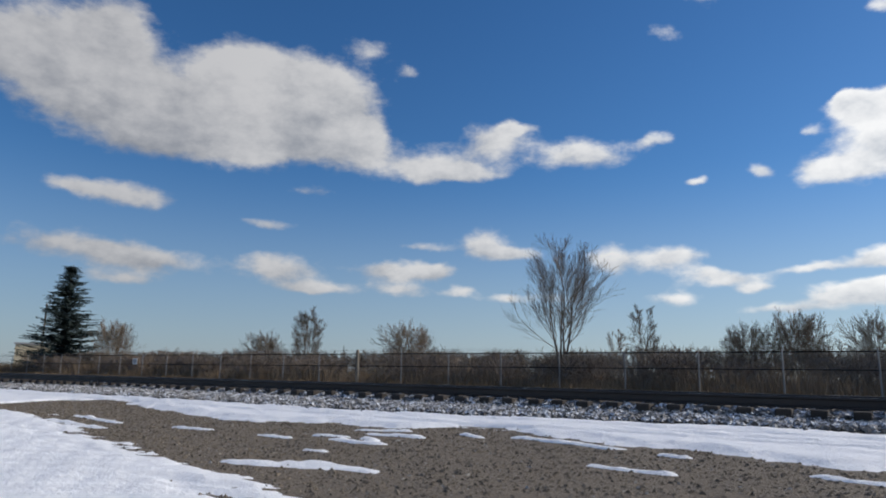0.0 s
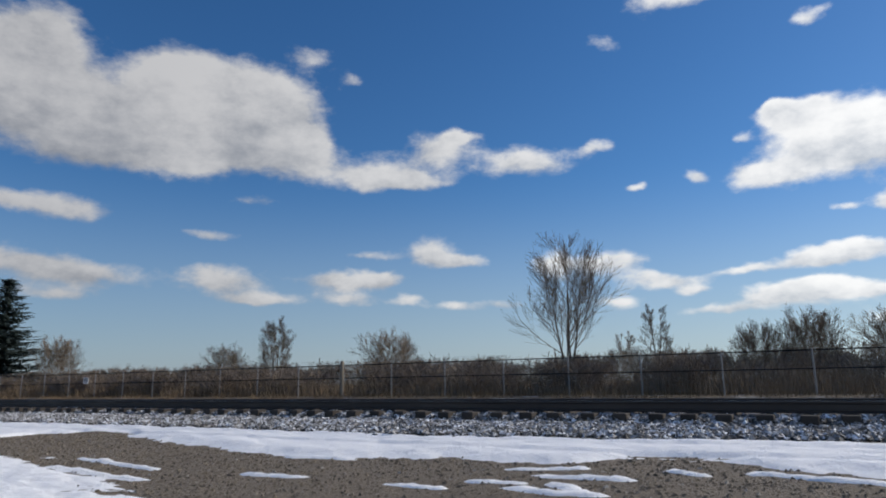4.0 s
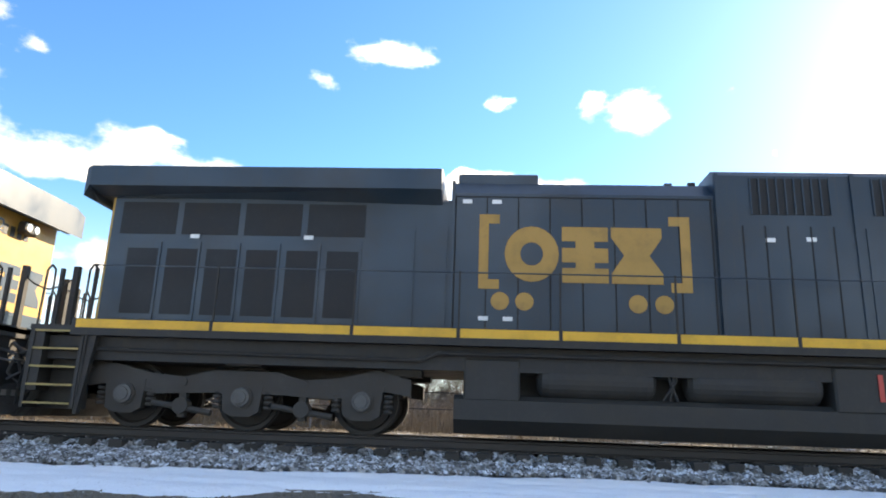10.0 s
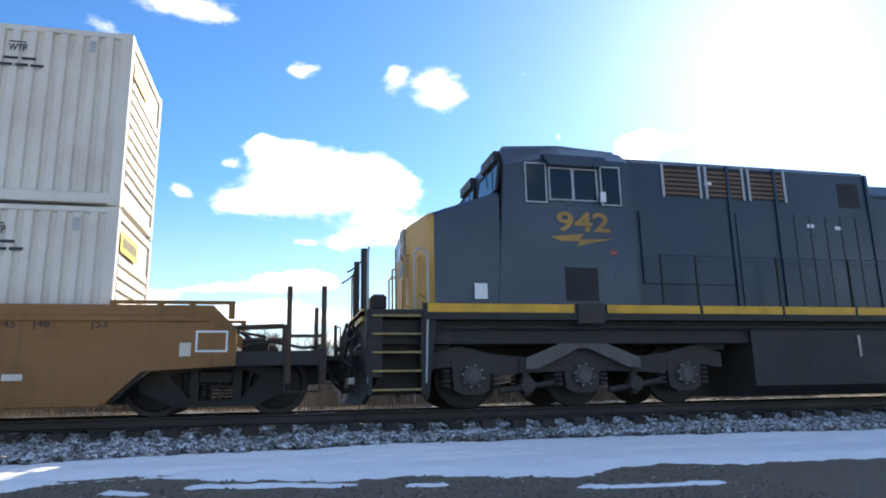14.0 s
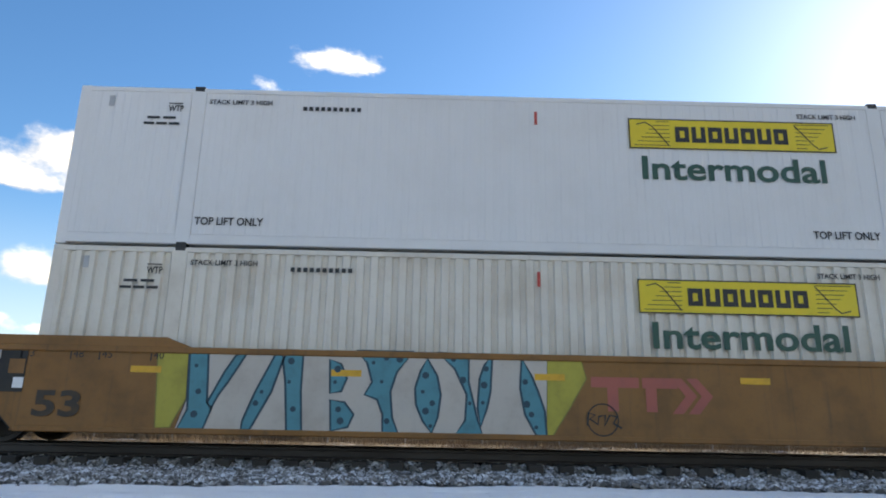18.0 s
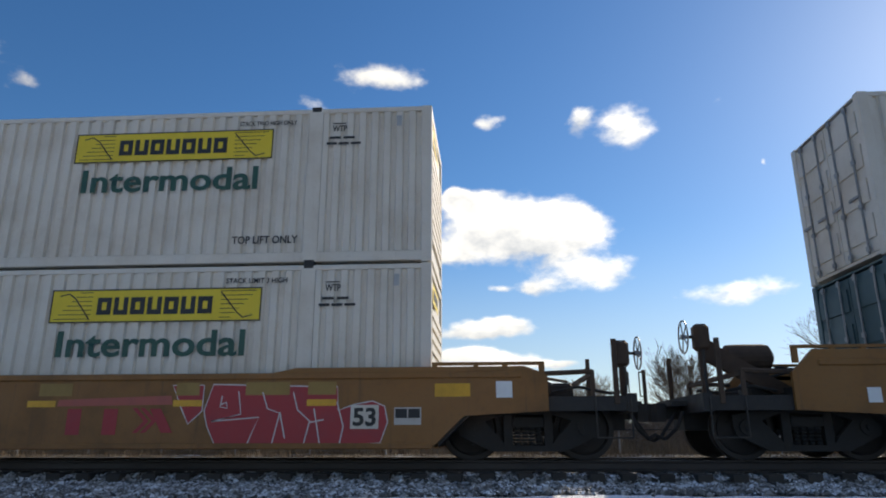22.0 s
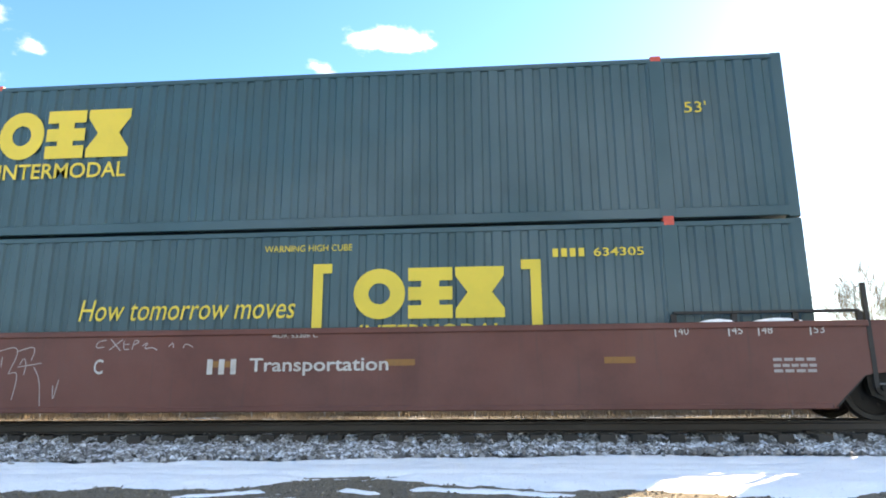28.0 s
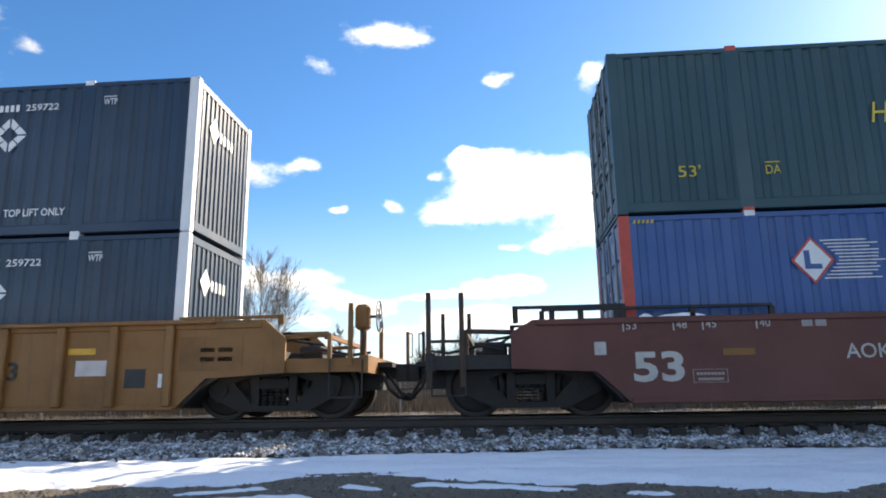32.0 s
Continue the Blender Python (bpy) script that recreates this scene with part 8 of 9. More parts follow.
spray(car4, "scarlet_spray", 0, [(4.62, 1.83), (6.62, 1.78), (6.64, 1.42), (6.9, 1.51), (7.18, 1.56), (7.37, 1.48), (7.42, 1.24), (7.31, 0.93), (6.68, 0.90), (4.72, 0.90), (4.57, 1.18), (4.50, 1.42)], "grey_spray", 0.02)
spray(car4, "scarlet_spray", 0, [(3.96, 1.82), (4.47, 1.82), (4.47, 1.42), (4.26, 1.22), (4.13, 1.46)], "grey_spray", 0.02)
for p in ([(4.78, 1.65), (4.76, 1.48), (4.87, 1.46), (4.86, 1.55), (4.77, 1.52)], [(5.04, 1.72), (5.1, 1.37), (4.63, 1.26), (5.39, 1.32), (5.23, 0.92)], [(5.43, 1.70), (5.52, 1.45), (5.72, 1.38), (5.62, 0.92)], [(5.72, 1.40), (5.82, 1.0)],
          [(5.92, 1.70), (6.0, 1.43), (6.2, 1.26), (6.12, 0.92)], [(6.26, 1.45), (6.37, 0.92)], [(6.2, 1.24), (6.42, 1.28)], [(6.62, 1.55), (6.73, 1.18), (6.68, 0.92)]):
    part("sprayed_line", ribbon(p, 0.022), M["grey_spray"], car4, at=pose(0, -1.5005, 0))
panel(car4, 6.84, 7.28, 1.14, 1.50, "cream").location.y -= 0.008
mark(car4, "53", 6.88, 1.18, 0.28, 0.36, "ink", 0.03).location.y -= 0.016
panel(car4, 7.52, 7.94, 1.20, 1.46, "stencil_white")
for a in (7.54, 7.74):
    panel(car4, a, a + 0.18, 1.30, 1.44, "ink").location.y -= 0.005
for a, b in ((4.02, 4.40), (5.15, 5.86), (6.15, 6.60), (1.75, 2.3)):
    panel(car4, a, b, 1.66, 1.86, "pale_panel")
panel(car4, 8.15, 8.7, 1.62, 1.82, "stripe", "yellow reflective panel")
panel(car4, 9.1, 9.35, 1.6, 1.85, "white")
panel(car4, -8.75, -8.35, 1.62, 1.82, "stripe", "yellow reflective panel")
panel(car4, -9.4, -9.15, 1.62, 1.85, "pale_panel")

part("air_tank", lathe(bmesh.new(), [(0.1, -10.65), (0.21, -10.58), (0.22, -10.5), (0.22, -10.0), (0.21, -9.92), (0.1, -9.85)], "x", 18, (0, -0.7, 2.26)), M["rust"], car3, "rusty air tank cylinder")
part("brake_lever", prisms(([(-9.6, 1.7), (-10.75, 2.4), (-11.0, 2.6), (-11.0, 2.2), (-10.0, 1.66)], -0.98, -0.84)), M["rust"], car3)

# oxide red cars: numbers, notes and chalk scrawls
def soften(pts, rounds=2):
    """Rounds the corners of a drawn line."""
    for _ in range(rounds):
        if len(pts) > 2:
            mids = [q for a, b in zip(pts, pts[1:]) for q in ((a[0] * 0.75 + b[0] * 0.25, a[1] * 0.75 + b[1] * 0.25), (a[0] * 0.25 + b[0] * 0.75, a[1] * 0.25 + b[1] * 0.75))]
            pts = [pts[0]] + mids[1:-1] + [pts[-1]]
    return pts


def chalk(car, *lines, dx=0.0, dz=0.0, w=0.017):
    """Hand-drawn chalk strokes on the side of a car."""
    for line in lines:
        part("chalk_line", ribbon(soften([(a + dx, b + dz) for a, b in line]), w), M["faint_chalk"], car, at=pose(0, -1.4985, 0))


mark(car5, "AOK", 3.15, 1.44, 0.25, 0.60, "stencil_white", 0.01)
mark(car5, "55306", 4.03, 1.44, 0.25, 0.97, "stencil_white", 0.01)
mark(car5, "B", 1.55, 1.47, 0.22, 0.15, "stencil_white", 0.01)
mark(car5, "AOK 55306 B", -0.3, 2.0, 0.07, 0.75, "stencil_white")
mark(car7, "AOK", -4.92, 1.46, 0.22, 0.66, "stencil_white", 0.01)
mark(car7, "55306", -4.05, 1.46, 0.22, 1.0, "stencil_white", 0.01)
mark(car7, "A", -1.41, 1.48, 0.22, 0.18, "stencil_white", 0.01)
mark(car7, "AOK 55306 A", -0.28, 2.03, 0.07, 0.8, "stencil_white")
mark(car6, "AOK 55306 C", -0.45, 2.0, 0.07, 0.75, "stencil_white")
mark(car6, "C", -3.41, 1.45, 0.24, 0.16, "stencil_white", 0.01)
mark(car6, "III", -1.5, 1.43, 0.24, 0.48, "stencil_white", 0.01)
mark(car6, "Transportation", -0.80, 1.40, 0.28, 2.25, "stencil_white", 0.014, label="white word in bold type")
for car, px in ((car5, 0.05), (car7, 0.0)):
    mark(car, "LD LMT", px - 0.70, 1.57, 0.09, 0.42, "stencil_white")
    note(car, px - 0.24, px + 0.02, 1.57, 1.64, 12)
    mark(car, "PER UNIT", px + 0.10, 1.57, 0.09, 0.42, "stencil_white")
    part("ring_mark", ribbon(disc(px + (0.85 if car is car5 else -0.75), 1.56, 0.17), 0.018, True), M["white"], car, at=pose(0, -1.499, 0))
chalk(car5, [(-2.18, 1.8), (-2.06, 1.53), (-1.77, 1.51), (-1.61, 1.75), (-1.43, 1.89), (-1.23, 1.97)], [(-1.69, 1.6), (-1.85, 1.35), (-1.81, 1.13), (-1.67, 0.94)],
      [(-1.45, 1.57), (-1.31, 1.31), (-1.31, 1.04)], [(-1.27, 1.93), (-1.07, 2.02), (-0.8, 1.97), (-0.88, 1.7), (-0.95, 1.43), (-0.9, 1.04)],
      [(-1.1, 1.55), (-0.87, 1.57)], [(-1.09, 1.48), (-0.86, 1.5)], [(-0.8, 1.92), (-0.51, 2.03), (-0.22, 1.89), (-0.32, 1.56), (-0.38, 1.08)], [(0.08, 1.91), (0.0, 1.6), (0.07, 1.16)])
chalk(car5, [(0.16, 1.64), (0.42, 2.0), (0.78, 2.12), (0.96, 2.1), (0.92, 1.95), (0.77, 1.77)], [(0.61, 1.79), (0.88, 1.86), (1.0, 1.77)],
      [(0.48, 1.07), (0.49, 1.38), (0.66, 1.64), (0.89, 1.72), (1.12, 1.55), (1.19, 1.2), (1.13, 0.99)],
      [(0.95, 1.95), (1.47, 2.08), (1.92, 2.09), (2.06, 1.93), (1.92, 1.5), (1.53, 1.15), (1.49, 0.98), (1.35, 0.96), (1.26, 1.16), (1.29, 1.39)])
chalk(car5, [(2.3, 1.72), (2.2, 1.88), (2.54, 1.86)], [(2.54, 1.66), (2.67, 1.92)], [(2.63, 1.73), (2.8, 1.77)], [(2.76, 1.66), (2.78, 1.92)], [(2.8, 1.66), (2.98, 1.92), (3.02, 1.57)],
      [(3.02, 1.66), (3.16, 1.83), (3.31, 1.76), (3.2, 1.66), (3.04, 1.68)], [(3.29, 1.92), (3.51, 1.8)], [(3.34, 1.94), (3.69, 1.95)])
WORD = ([(0.18, 0.17), (0.03, 0.15), (0.0, 0.04), (0.15, 0.06)], [(0.24, 0.01), (0.46, 0.18)], [(0.25, 0.19), (0.43, 0.0)], [(0.48, 0.16), (0.48, 0.01), (0.58, 0.02)], [(0.48, 0.1), (0.58, 0.1)],
        [(0.63, 0.01), (0.66, 0.18), (0.76, 0.14), (0.65, 0.09)], [(0.8, 0.07), (0.91, 0.14), (0.82, 0.01), (0.97, 0.05), (1.06, 0.0)])
chalk(car5, *WORD, dx=4.36, dz=1.80)
chalk(car6, *WORD, [(1.25, 0.05), (1.32, 0.13), (1.33, 0.03)], [(1.49, 0.03), (1.54, 0.11), (1.66, 0.04)], dx=-3.42, dz=1.83)
chalk(car6, [(-6.18, 1.43), (-6.4, 1.45), (-6.45, 1.62), (-6.34, 1.78), (-6.08, 1.84), (-5.82, 1.9), (-5.73, 1.84), (-5.83, 1.58), (-5.97, 1.43), (-5.85, 1.24), (-5.83, 1.07)],
      [(-6.11, 1.62), (-6.25, 1.37), (-6.28, 1.07)], [(-5.69, 1.86), (-5.52, 1.88), (-5.62, 1.51)], [(-5.73, 1.46), (-5.5, 1.47)], [(-5.71, 1.39), (-5.52, 1.4)], [(-5.61, 1.37), (-5.58, 1.03)],
      [(-5.47, 1.86), (-5.26, 1.88), (-5.22, 1.75), (-5.31, 1.32)], [(-5.35, 1.73), (-5.05, 1.86), (-4.79, 1.92), (-4.75, 1.79), (-4.88, 1.47)])
chalk(car6, [(-5.1, 1.42), (-5.02, 1.32), (-5.03, 1.11)], [(-4.88, 1.47), (-4.73, 1.51), (-4.72, 1.32), (-4.77, 1.05)], [(-5.02, 1.75), (-5.02, 1.58)],
      [(-4.75, 1.84), (-4.49, 1.92), (-4.46, 1.83), (-4.51, 1.68)], [(-4.7, 1.62), (-4.63, 1.75), (-4.58, 1.6), (-4.61, 1.45)], [(-4.73, 1.58), (-4.32, 1.64)],
      [(-4.45, 1.58), (-4.32, 1.39), (-4.27, 0.95)], [(-4.08, 1.28), (-4.06, 0.99), (-3.99, 1.37)])
chalk(car7, [(-2.3, 1.35), (-2.1, 1.7), (-1.8, 1.8), (-1.7, 1.6), (-1.9, 1.35)], [(-1.75, 1.75), (-1.5, 1.9), (-1.2, 1.85), (-1.25, 1.5), (-1.4, 1.1)], [(-1.1, 1.4), (-0.9, 1.75), (-0.6, 1.8), (-0.5, 1.5), (-0.7, 1.3)],
      [(-0.75, 1.6), (-0.4, 1.9), (-0.2, 1.7), (-0.3, 1.2)])
for car in (car5,):
    panel(car, 8.9, 9.45, 1.68, 1.98, "white", "white-bordered notice panel")
    panel(car, 8.94, 9.41, 1.72, 1.94, "maroon").location.y -= 0.005
    panel(car, 8.55, 8.72, 1.5, 1.7, "cream")
    part("air_tank", lathe(bmesh.new(), [(0.12, 8.5), (0.27, 8.58), (0.28, 8.66), (0.28, 9.15), (0.27, 9.23), (0.12, 9.3)], "x", 18, (0, -0.75, 2.42)), M["truck"], car, "grimy air tank cylinder")
    part("brake_lever", prisms(([(9.5, 1.75), (10.7, 2.5), (11.0, 2.6), (11.0, 2.2), (9.9, 1.7)], -0.95, -0.80)), M["rust"], car)
    for z0, n in ((1.88, 16), (1.80, 14), (1.40, 10), (1.32, 12)):
        note(car, 7.95, 8.5, z0, z0 + 0.05, n)
for car in (car6, car7):
    for z0, n in ((1.55, 14), (1.46, 16), (1.38, 12)):
        note(car, 7.3, 7.95, z0, z0 + 0.045, n)

# eighth car: ribs on the side
for px in (4.2, 5.15, 6.15, 7.05, 8.0, -1.0, 0.3, 1.6, 2.9):
    part("side_rib", boxes((px - 0.07, px + 0.07, -1.60, -1.49, 0.9, 2.2), bevel=0.02), M["tan"], car8)
part("top_flange", boxes((-8.6, 8.75, -1.62, -1.48, 2.20, 2.27), bevel=0.015), M["tan"], car8)
part("recess_panel", mesh_of("recess_panel", plate(8.15, 9.2, 1.45, 2.0), M["tan"]), None, car8, at=pose(0, -1.497, 0))
panel(car8, 6.4, 6.95, 1.4, 1.65, "grey_spray")
panel(car8, 7.25, 7.6, 1.2, 1.5, "ink")
panel(car8, 7.82, 8.05, 1.2, 1.42, "white")
mark(car8, "53", 5.0, 1.35, 0.3, 0.4, "ink", 0.02)
note(car8, 8.5, 9.1, 1.75, 1.82, 8, "ink")
note(car8, 8.5, 9.1, 1.6, 1.67, 8, "ink")


# snow lying on ledges of the freight cars
def ledge_snow(car, x0, x1, y0, y1, z):
    bm = bmesh.new()
    n = 8
    rr = random.Random(int(x0 * 100))
    top = []
    for k in range(n + 1):
        f = k / n
        top.append((x0 + (x1 - x0) * f, 0.012 + 0.05 * math.sin(f * math.pi) * rr.uniform(0.6, 1.0)))
    pts = [(x0, z)] + [(a, z + b) for a, b in top] + [(x1, z)]
    prism(bm, pts, y0, y1)
    part("ledge_snow", bm, M["snow"], car, "thin snow left on a ledge")


for car in (car5, car6, car7):
    for a, b in ((-7.6, -6.9), (-7.9, -7.7), (6.3, 6.8), (7.1, 7.8)):
        ledge_snow(car, a, b, -1.49, -1.40, 2.15)
for car in (car6, car7, car2):
    ledge_snow(car, 8.9, 9.7, -0.5, 0.4, 1.55)
    ledge_snow(car, -9.2, -8.8, -0.9, 0.9, 1.72)


# ---- fence ----
FENCE_Y = 29.2
fence = thing("chain_link_fence", "galvanised fence with dark rails and barbed wire arms beyond the track", "fence", "", pose(0, FENCE_Y, 0))
post_me = mesh_of("post", lathe(bmesh.new(), [(0.032, -0.2), (0.032, 1.72), (0.04, 1.73), (0.02, 1.78)], "z", 8), M["galv"])
arm_me = mesh_of("barb_arm", boxes((-0.015, 0.015, -0.03, 0.22, 1.74, 1.77)), M["galv"])
for k in range(-30, 20):
    px = k * 3.25 - 1.05
    p = part("post", post_me, None, fence, at=pose(px, 0, 0.33))
    if k < -3:
        part("barb_arm", arm_me, None, p, at=pose(0, 0, 0, -35, 0, 0))
for z, r in ((2.02, 0.024), (1.32, 0.020)):
    for k in range(10):
        x0 = -98.5 + k * 16.25
        part("rail", pipes([(x0, 0, z), (x0 + 16.25, 0, z - 0.005)], r=r), M["black"], fence, "dark horizontal rail")
for z in (2.16, 2.24):
    part("wire", pipes([(-98, 0.08, z), (-14, 0.08, z)], r=0.006, n=4), M["galv"], fence)
# the wire fabric, too fine to pick apart
rows_v, rows_f = [], []
cell = 0.14
for k in range(int(160 / cell)):
    x0 = -98.5 + k * cell
    for sgn in (1, -1):
        a = len(rows_v)
        xa, xb = (x0, x0 + 1.5) if sgn > 0 else (x0 + 1.5, x0)
        rows_v += [(xa - 0.004, 0.03, 0.45), (xa + 0.004, 0.03, 0.45), (xb + 0.004, 0.03, 1.98), (xb - 0.004, 0.03, 1.98)]
        rows_f.append((a, a + 1, a + 2, a + 3))
tagged(part("wire_fabric", raw("wire_fabric", rows_v, rows_f, M["galv"]), None, fence), kind="stuff")
wp = thing("wooden_post", "thick weathered wooden post standing at the fence", "post", "", pose(-23.65, 28.95, 0.30))
part("shaft", lathe(bmesh.new(), [(0.10, 0.0), (0.095, 1.9), (0.06, 1.96)], "z", 10), M["post_wood"], wp)
sg = thing("fence_sign", "small white notice hung on the fence", "sign", "", pose(-47.5, 29.1, 1.3))
part("board", boxes((-0.3, 0.3, -0.01, 0.01, 0, 0.45)), M["white"], sg)
for dz in (0.32, 0.22, 0.12):
    part("line_bar", boxes((-0.22, 0.22, -0.014, -0.010, dz, dz + 0.04)), M["ink"], sg)

# ---- crossing signal, utility pole and far building ----
sig = thing("crossing_signal", "railway crossing signal with red lamps on black discs", "signal", "", pose(-15.16, 5.8, 0.13, 0, 0, 12))
part("mast", lathe(bmesh.new(), [(0.06, 0), (0.06, 3.75)], "z", 12), M["galv"], sig)
part("base", boxes((-0.2, 0.2, -0.2, 0.2, 0, 0.25), bevel=0.03), M["galv"], sig)
part("cross_arm", boxes((-0.75, 0.75, -0.05, 0.05, 2.29, 2.37)), M["black"], sig)
for px in (-0.6, 0.6):
    d = part("lamp_disc", lathe(bmesh.new(), [(0.30, -0.10), (0.30, -0.08)], "y", 24, (px, 0, 2.33)), M["ink"], sig, "black lamp background disc")
    part("lamp", lathe(bmesh.new(), [(0.15, -0.16), (0.15, -0.10)], "y", 18, (px, 0, 2.33)), M["lamp_red"], d, "dark red lamp lens")
for a in (38, -38):
    cb = part("crossbuck_board", boxes((-0.6, 0.6, -0.09 - 0.004 * (a > 0), -0.07, -0.11, 0.11)), M["white"], sig, "white crossbuck board", at=pose(0, 0, 3.46, 0, a, 0))
    tx = words("RAILROAD" if a > 0 else "CROSSING", 0.12, 1.0).copy()
    tx.materials.clear()
    tx.materials.append(M["ink"])
    part("lettering", tx, None, cb, at=pose(-0.5, -0.1, -0.06))
part("track_count_board", boxes((-0.42, 0.42, -0.09, -0.07, 2.80, 2.98)), M["white"], sig, "small white board")
bar_parts("note_bar", sig, -0.3, 0.34, 2.85, 2.94, 6, "ink", -0.094)
pole = thing("utility_pole", "thin wooden utility pole beside the spruce", "pole", "", pose(-70.3, 32.2, 0.3))
part("shaft", lathe(bmesh.new(), [(0.13, 0), (0.09, 7.2)], "z", 8), M["post_wood"], pole)
part("cross_arm", boxes((-0.7, 0.7, -0.05, 0.05, 6.5, 6.6)), M["post_wood"], pole)
bld = thing("far_building", "low beige flat-roofed building far beyond the field", "building", "", pose(-186, 78, 0.4, 0, 0, -25))
part("wall", boxes((-14, 9.5, 0, 12, 0, 6.2)), M["wall"], bld)
part("roof", boxes((-14.3, 9.8, -0.3, 12.3, 6.2, 6.6)), M["grey"], bld)
for k in range(5):
    part("window", boxes((-12 + k * 4.2, -10 + k * 4.2, -0.03, 0.02, 3.8, 5.0)), M["glass"], bld)


# ---- bare trees, brush and weeds ----
def grow(rng, out, p, d, length, r, depth, kids, spread, lift):
    """One limb in short bent pieces, then its side shoots."""
    n = 4 if depth > 1 else 3
    step = length / n
    pts = [p]
    for k in range(n):
        d = d + np.array([rng.gauss(0, 0.10), rng.gauss(0, 0.10), rng.gauss(lift, 0.05)])
        d = d / np.linalg.norm(d)
        q = p + d * step
        r1 = r * (1 - 0.17)
        out.append((p, q, r, r1))
        p, r = q, r1
        pts.append(q)
        if depth > 0:
            for _ in range(kids if k > 0 or depth < 2 else max(0, kids - 1)):
                a = rng.uniform(0, math.tau)
                u = np.cross(d, [math.cos(a), math.sin(a), 0.3])
                u = u / (np.linalg.norm(u) + 1e-6)
                sd = d * math.cos(spread) + u * math.sin(spread) * rng.uniform(0.7, 1.2)
                sd = sd / np.linalg.norm(sd)
                grow(rng, out, q, sd, length * rng.uniform(0.42, 0.66) * (1.2 - 0.2 * k), r * 0.55, depth - 1, kids, spread, lift)


def limbs_mesh(name, out, material, fat=0.007):
    """Three-sided tapered tubes for all the pieces."""
    p = np.array([o[0] for o in out])
    q = np.array([o[1] for o in out])
    r0 = np.array([max(o[2], fat) for o in out])[:, None]
    r1 = np.array([max(o[3], fat * 0.85) for o in out])[:, None]
    d = q - p
    d /= np.linalg.norm(d, axis=1, keepdims=True)
    u = np.cross(d, np.where(np.abs(d[:, 2:3]) > 0.9, [[1.0, 0, 0]], [[0, 0, 1.0]]))
    u /= np.linalg.norm(u, axis=1, keepdims=True)
    w = np.cross(d, u)
    vs = []
    for c, r in ((p, r0), (q, r1)):
        for k in range(3):
            a = k * math.tau / 3
            vs.append(c + (u * math.cos(a) + w * math.sin(a)) * r)
    v = np.stack(vs, 1).reshape(-1, 3)
    base = (np.arange(len(out)) * 6)[:, None]
    f = np.concatenate([base + np.array(t)[None] for t in ((0, 1, 4, 3), (1, 2, 5, 4), (2, 0, 3, 5))], 0)
    return raw(name, v.tolist(), f.tolist(), material)


def tree_meshes(seed, height, stems, fan, kids, spread, lift, thick, depth=3, fat=0.007):
    rng = random.Random(seed)
    trunk, crown = [], []
    for k in range(stems):
        a = k * math.tau / stems + rng.uniform(-0.3, 0.3)
        lean = fan * rng.uniform(0.5, 1.1)
        d = np.array([math.cos(a) * lean, math.sin(a) * lean, 1.0])
        d /= np.linalg.norm(d)
        out = []
        grow(rng, out, np.array([math.cos(a) * thick, math.sin(a) * thick, 0.0]), d, height * rng.uniform(0.8, 1.0), thick, depth, kids, spread, lift)
        trunk += [o for o in out if o[2] > thick * 0.42]
        crown += [o for o in out if o[2] <= thick * 0.42]
    return limbs_mesh("trunk", trunk, M["bark"], fat), limbs_mesh("crown", crown, M["twig"], fat)


def tree(name, label, meshes, x, y, scale=1.0, turn=0.0, group="", wide=1.0):
    t = thing(name, label, name.split("_")[-1], group, pose(x, y, float(ground_z(x, y)) - 0.03, 0, 0, turn))
    t.scale = (scale * wide, scale * wide, scale)
    part("trunk", meshes[0], None, t)
    part("crown", meshes[1], None, t)
    return t


def oval_tree(seed, height, width, stems, thick, shoots, low=0.2, fat=0.006):
    """Upright stems with rising side limbs: an oval crown of fine twigs."""
    rng = random.Random(seed)
    out = []
    for k in range(stems):
        a = k * math.tau / stems + rng.uniform(-0.4, 0.4)
        p = np.array([math.cos(a) * thick * 0.8, math.sin(a) * thick * 0.8, 0.0])
        top = height * rng.uniform(0.82, 1.0)
        lean = rng.uniform(0.04, 0.12) * width / height * 2.4
        n = 14
        for j in range(n):
            f = j / n
            d = np.array([math.cos(a) * lean + rng.gauss(0, 0.06), math.sin(a) * lean + rng.gauss(0, 0.06), 1.0])
            q = p + d / np.linalg.norm(d) * top / n
            r0, r1 = thick * (1 - 0.93 * f), thick * (1 - 0.93 * (f + 1 / n))
            out.append((p, q, r0, r1))
            p = q
            if f < low:
                continue
            reach = width * 0.62 * math.sqrt(max(0.03, 1 - ((f - 0.22) / 0.78) ** 2))
            for _ in range(shoots if f < 0.7 else 1):
                b = a + rng.gauss(0, 1.3)
                tilt = rng.uniform(0.65, 1.0) * (1.3 - 0.8 * f)
                sd = np.array([math.cos(b) * math.sin(tilt), math.sin(b) * math.sin(tilt), math.cos(tilt)])
                grow(rng, out, q, sd, reach * rng.uniform(0.55, 1.1), max(r1 * 0.45, 0.010), 2, 2, 0.5, 0.10)
    cut = thick * 0.4
    return limbs_mesh("trunk", [o for o in out if o[2] > cut], M["bark"], fat), limbs_mesh("crown", [o for o in out if o[2] <= cut], M["twig"], fat)


BIG = oval_tree(11, 6.5, 4.2, 4, 0.075, 2, 0.27, 0.0055)
MED = oval_tree(5, 2.9, 3.2, 5, 0.04, 1, 0.12, 0.0065)
OVAL = oval_tree(8, 5.4, 2.6, 5, 0.055, 1, 0.14, 0.009)
SLIM = oval_tree(21, 3.7, 1.5, 3, 0.035, 1, 0.25, 0.0055)
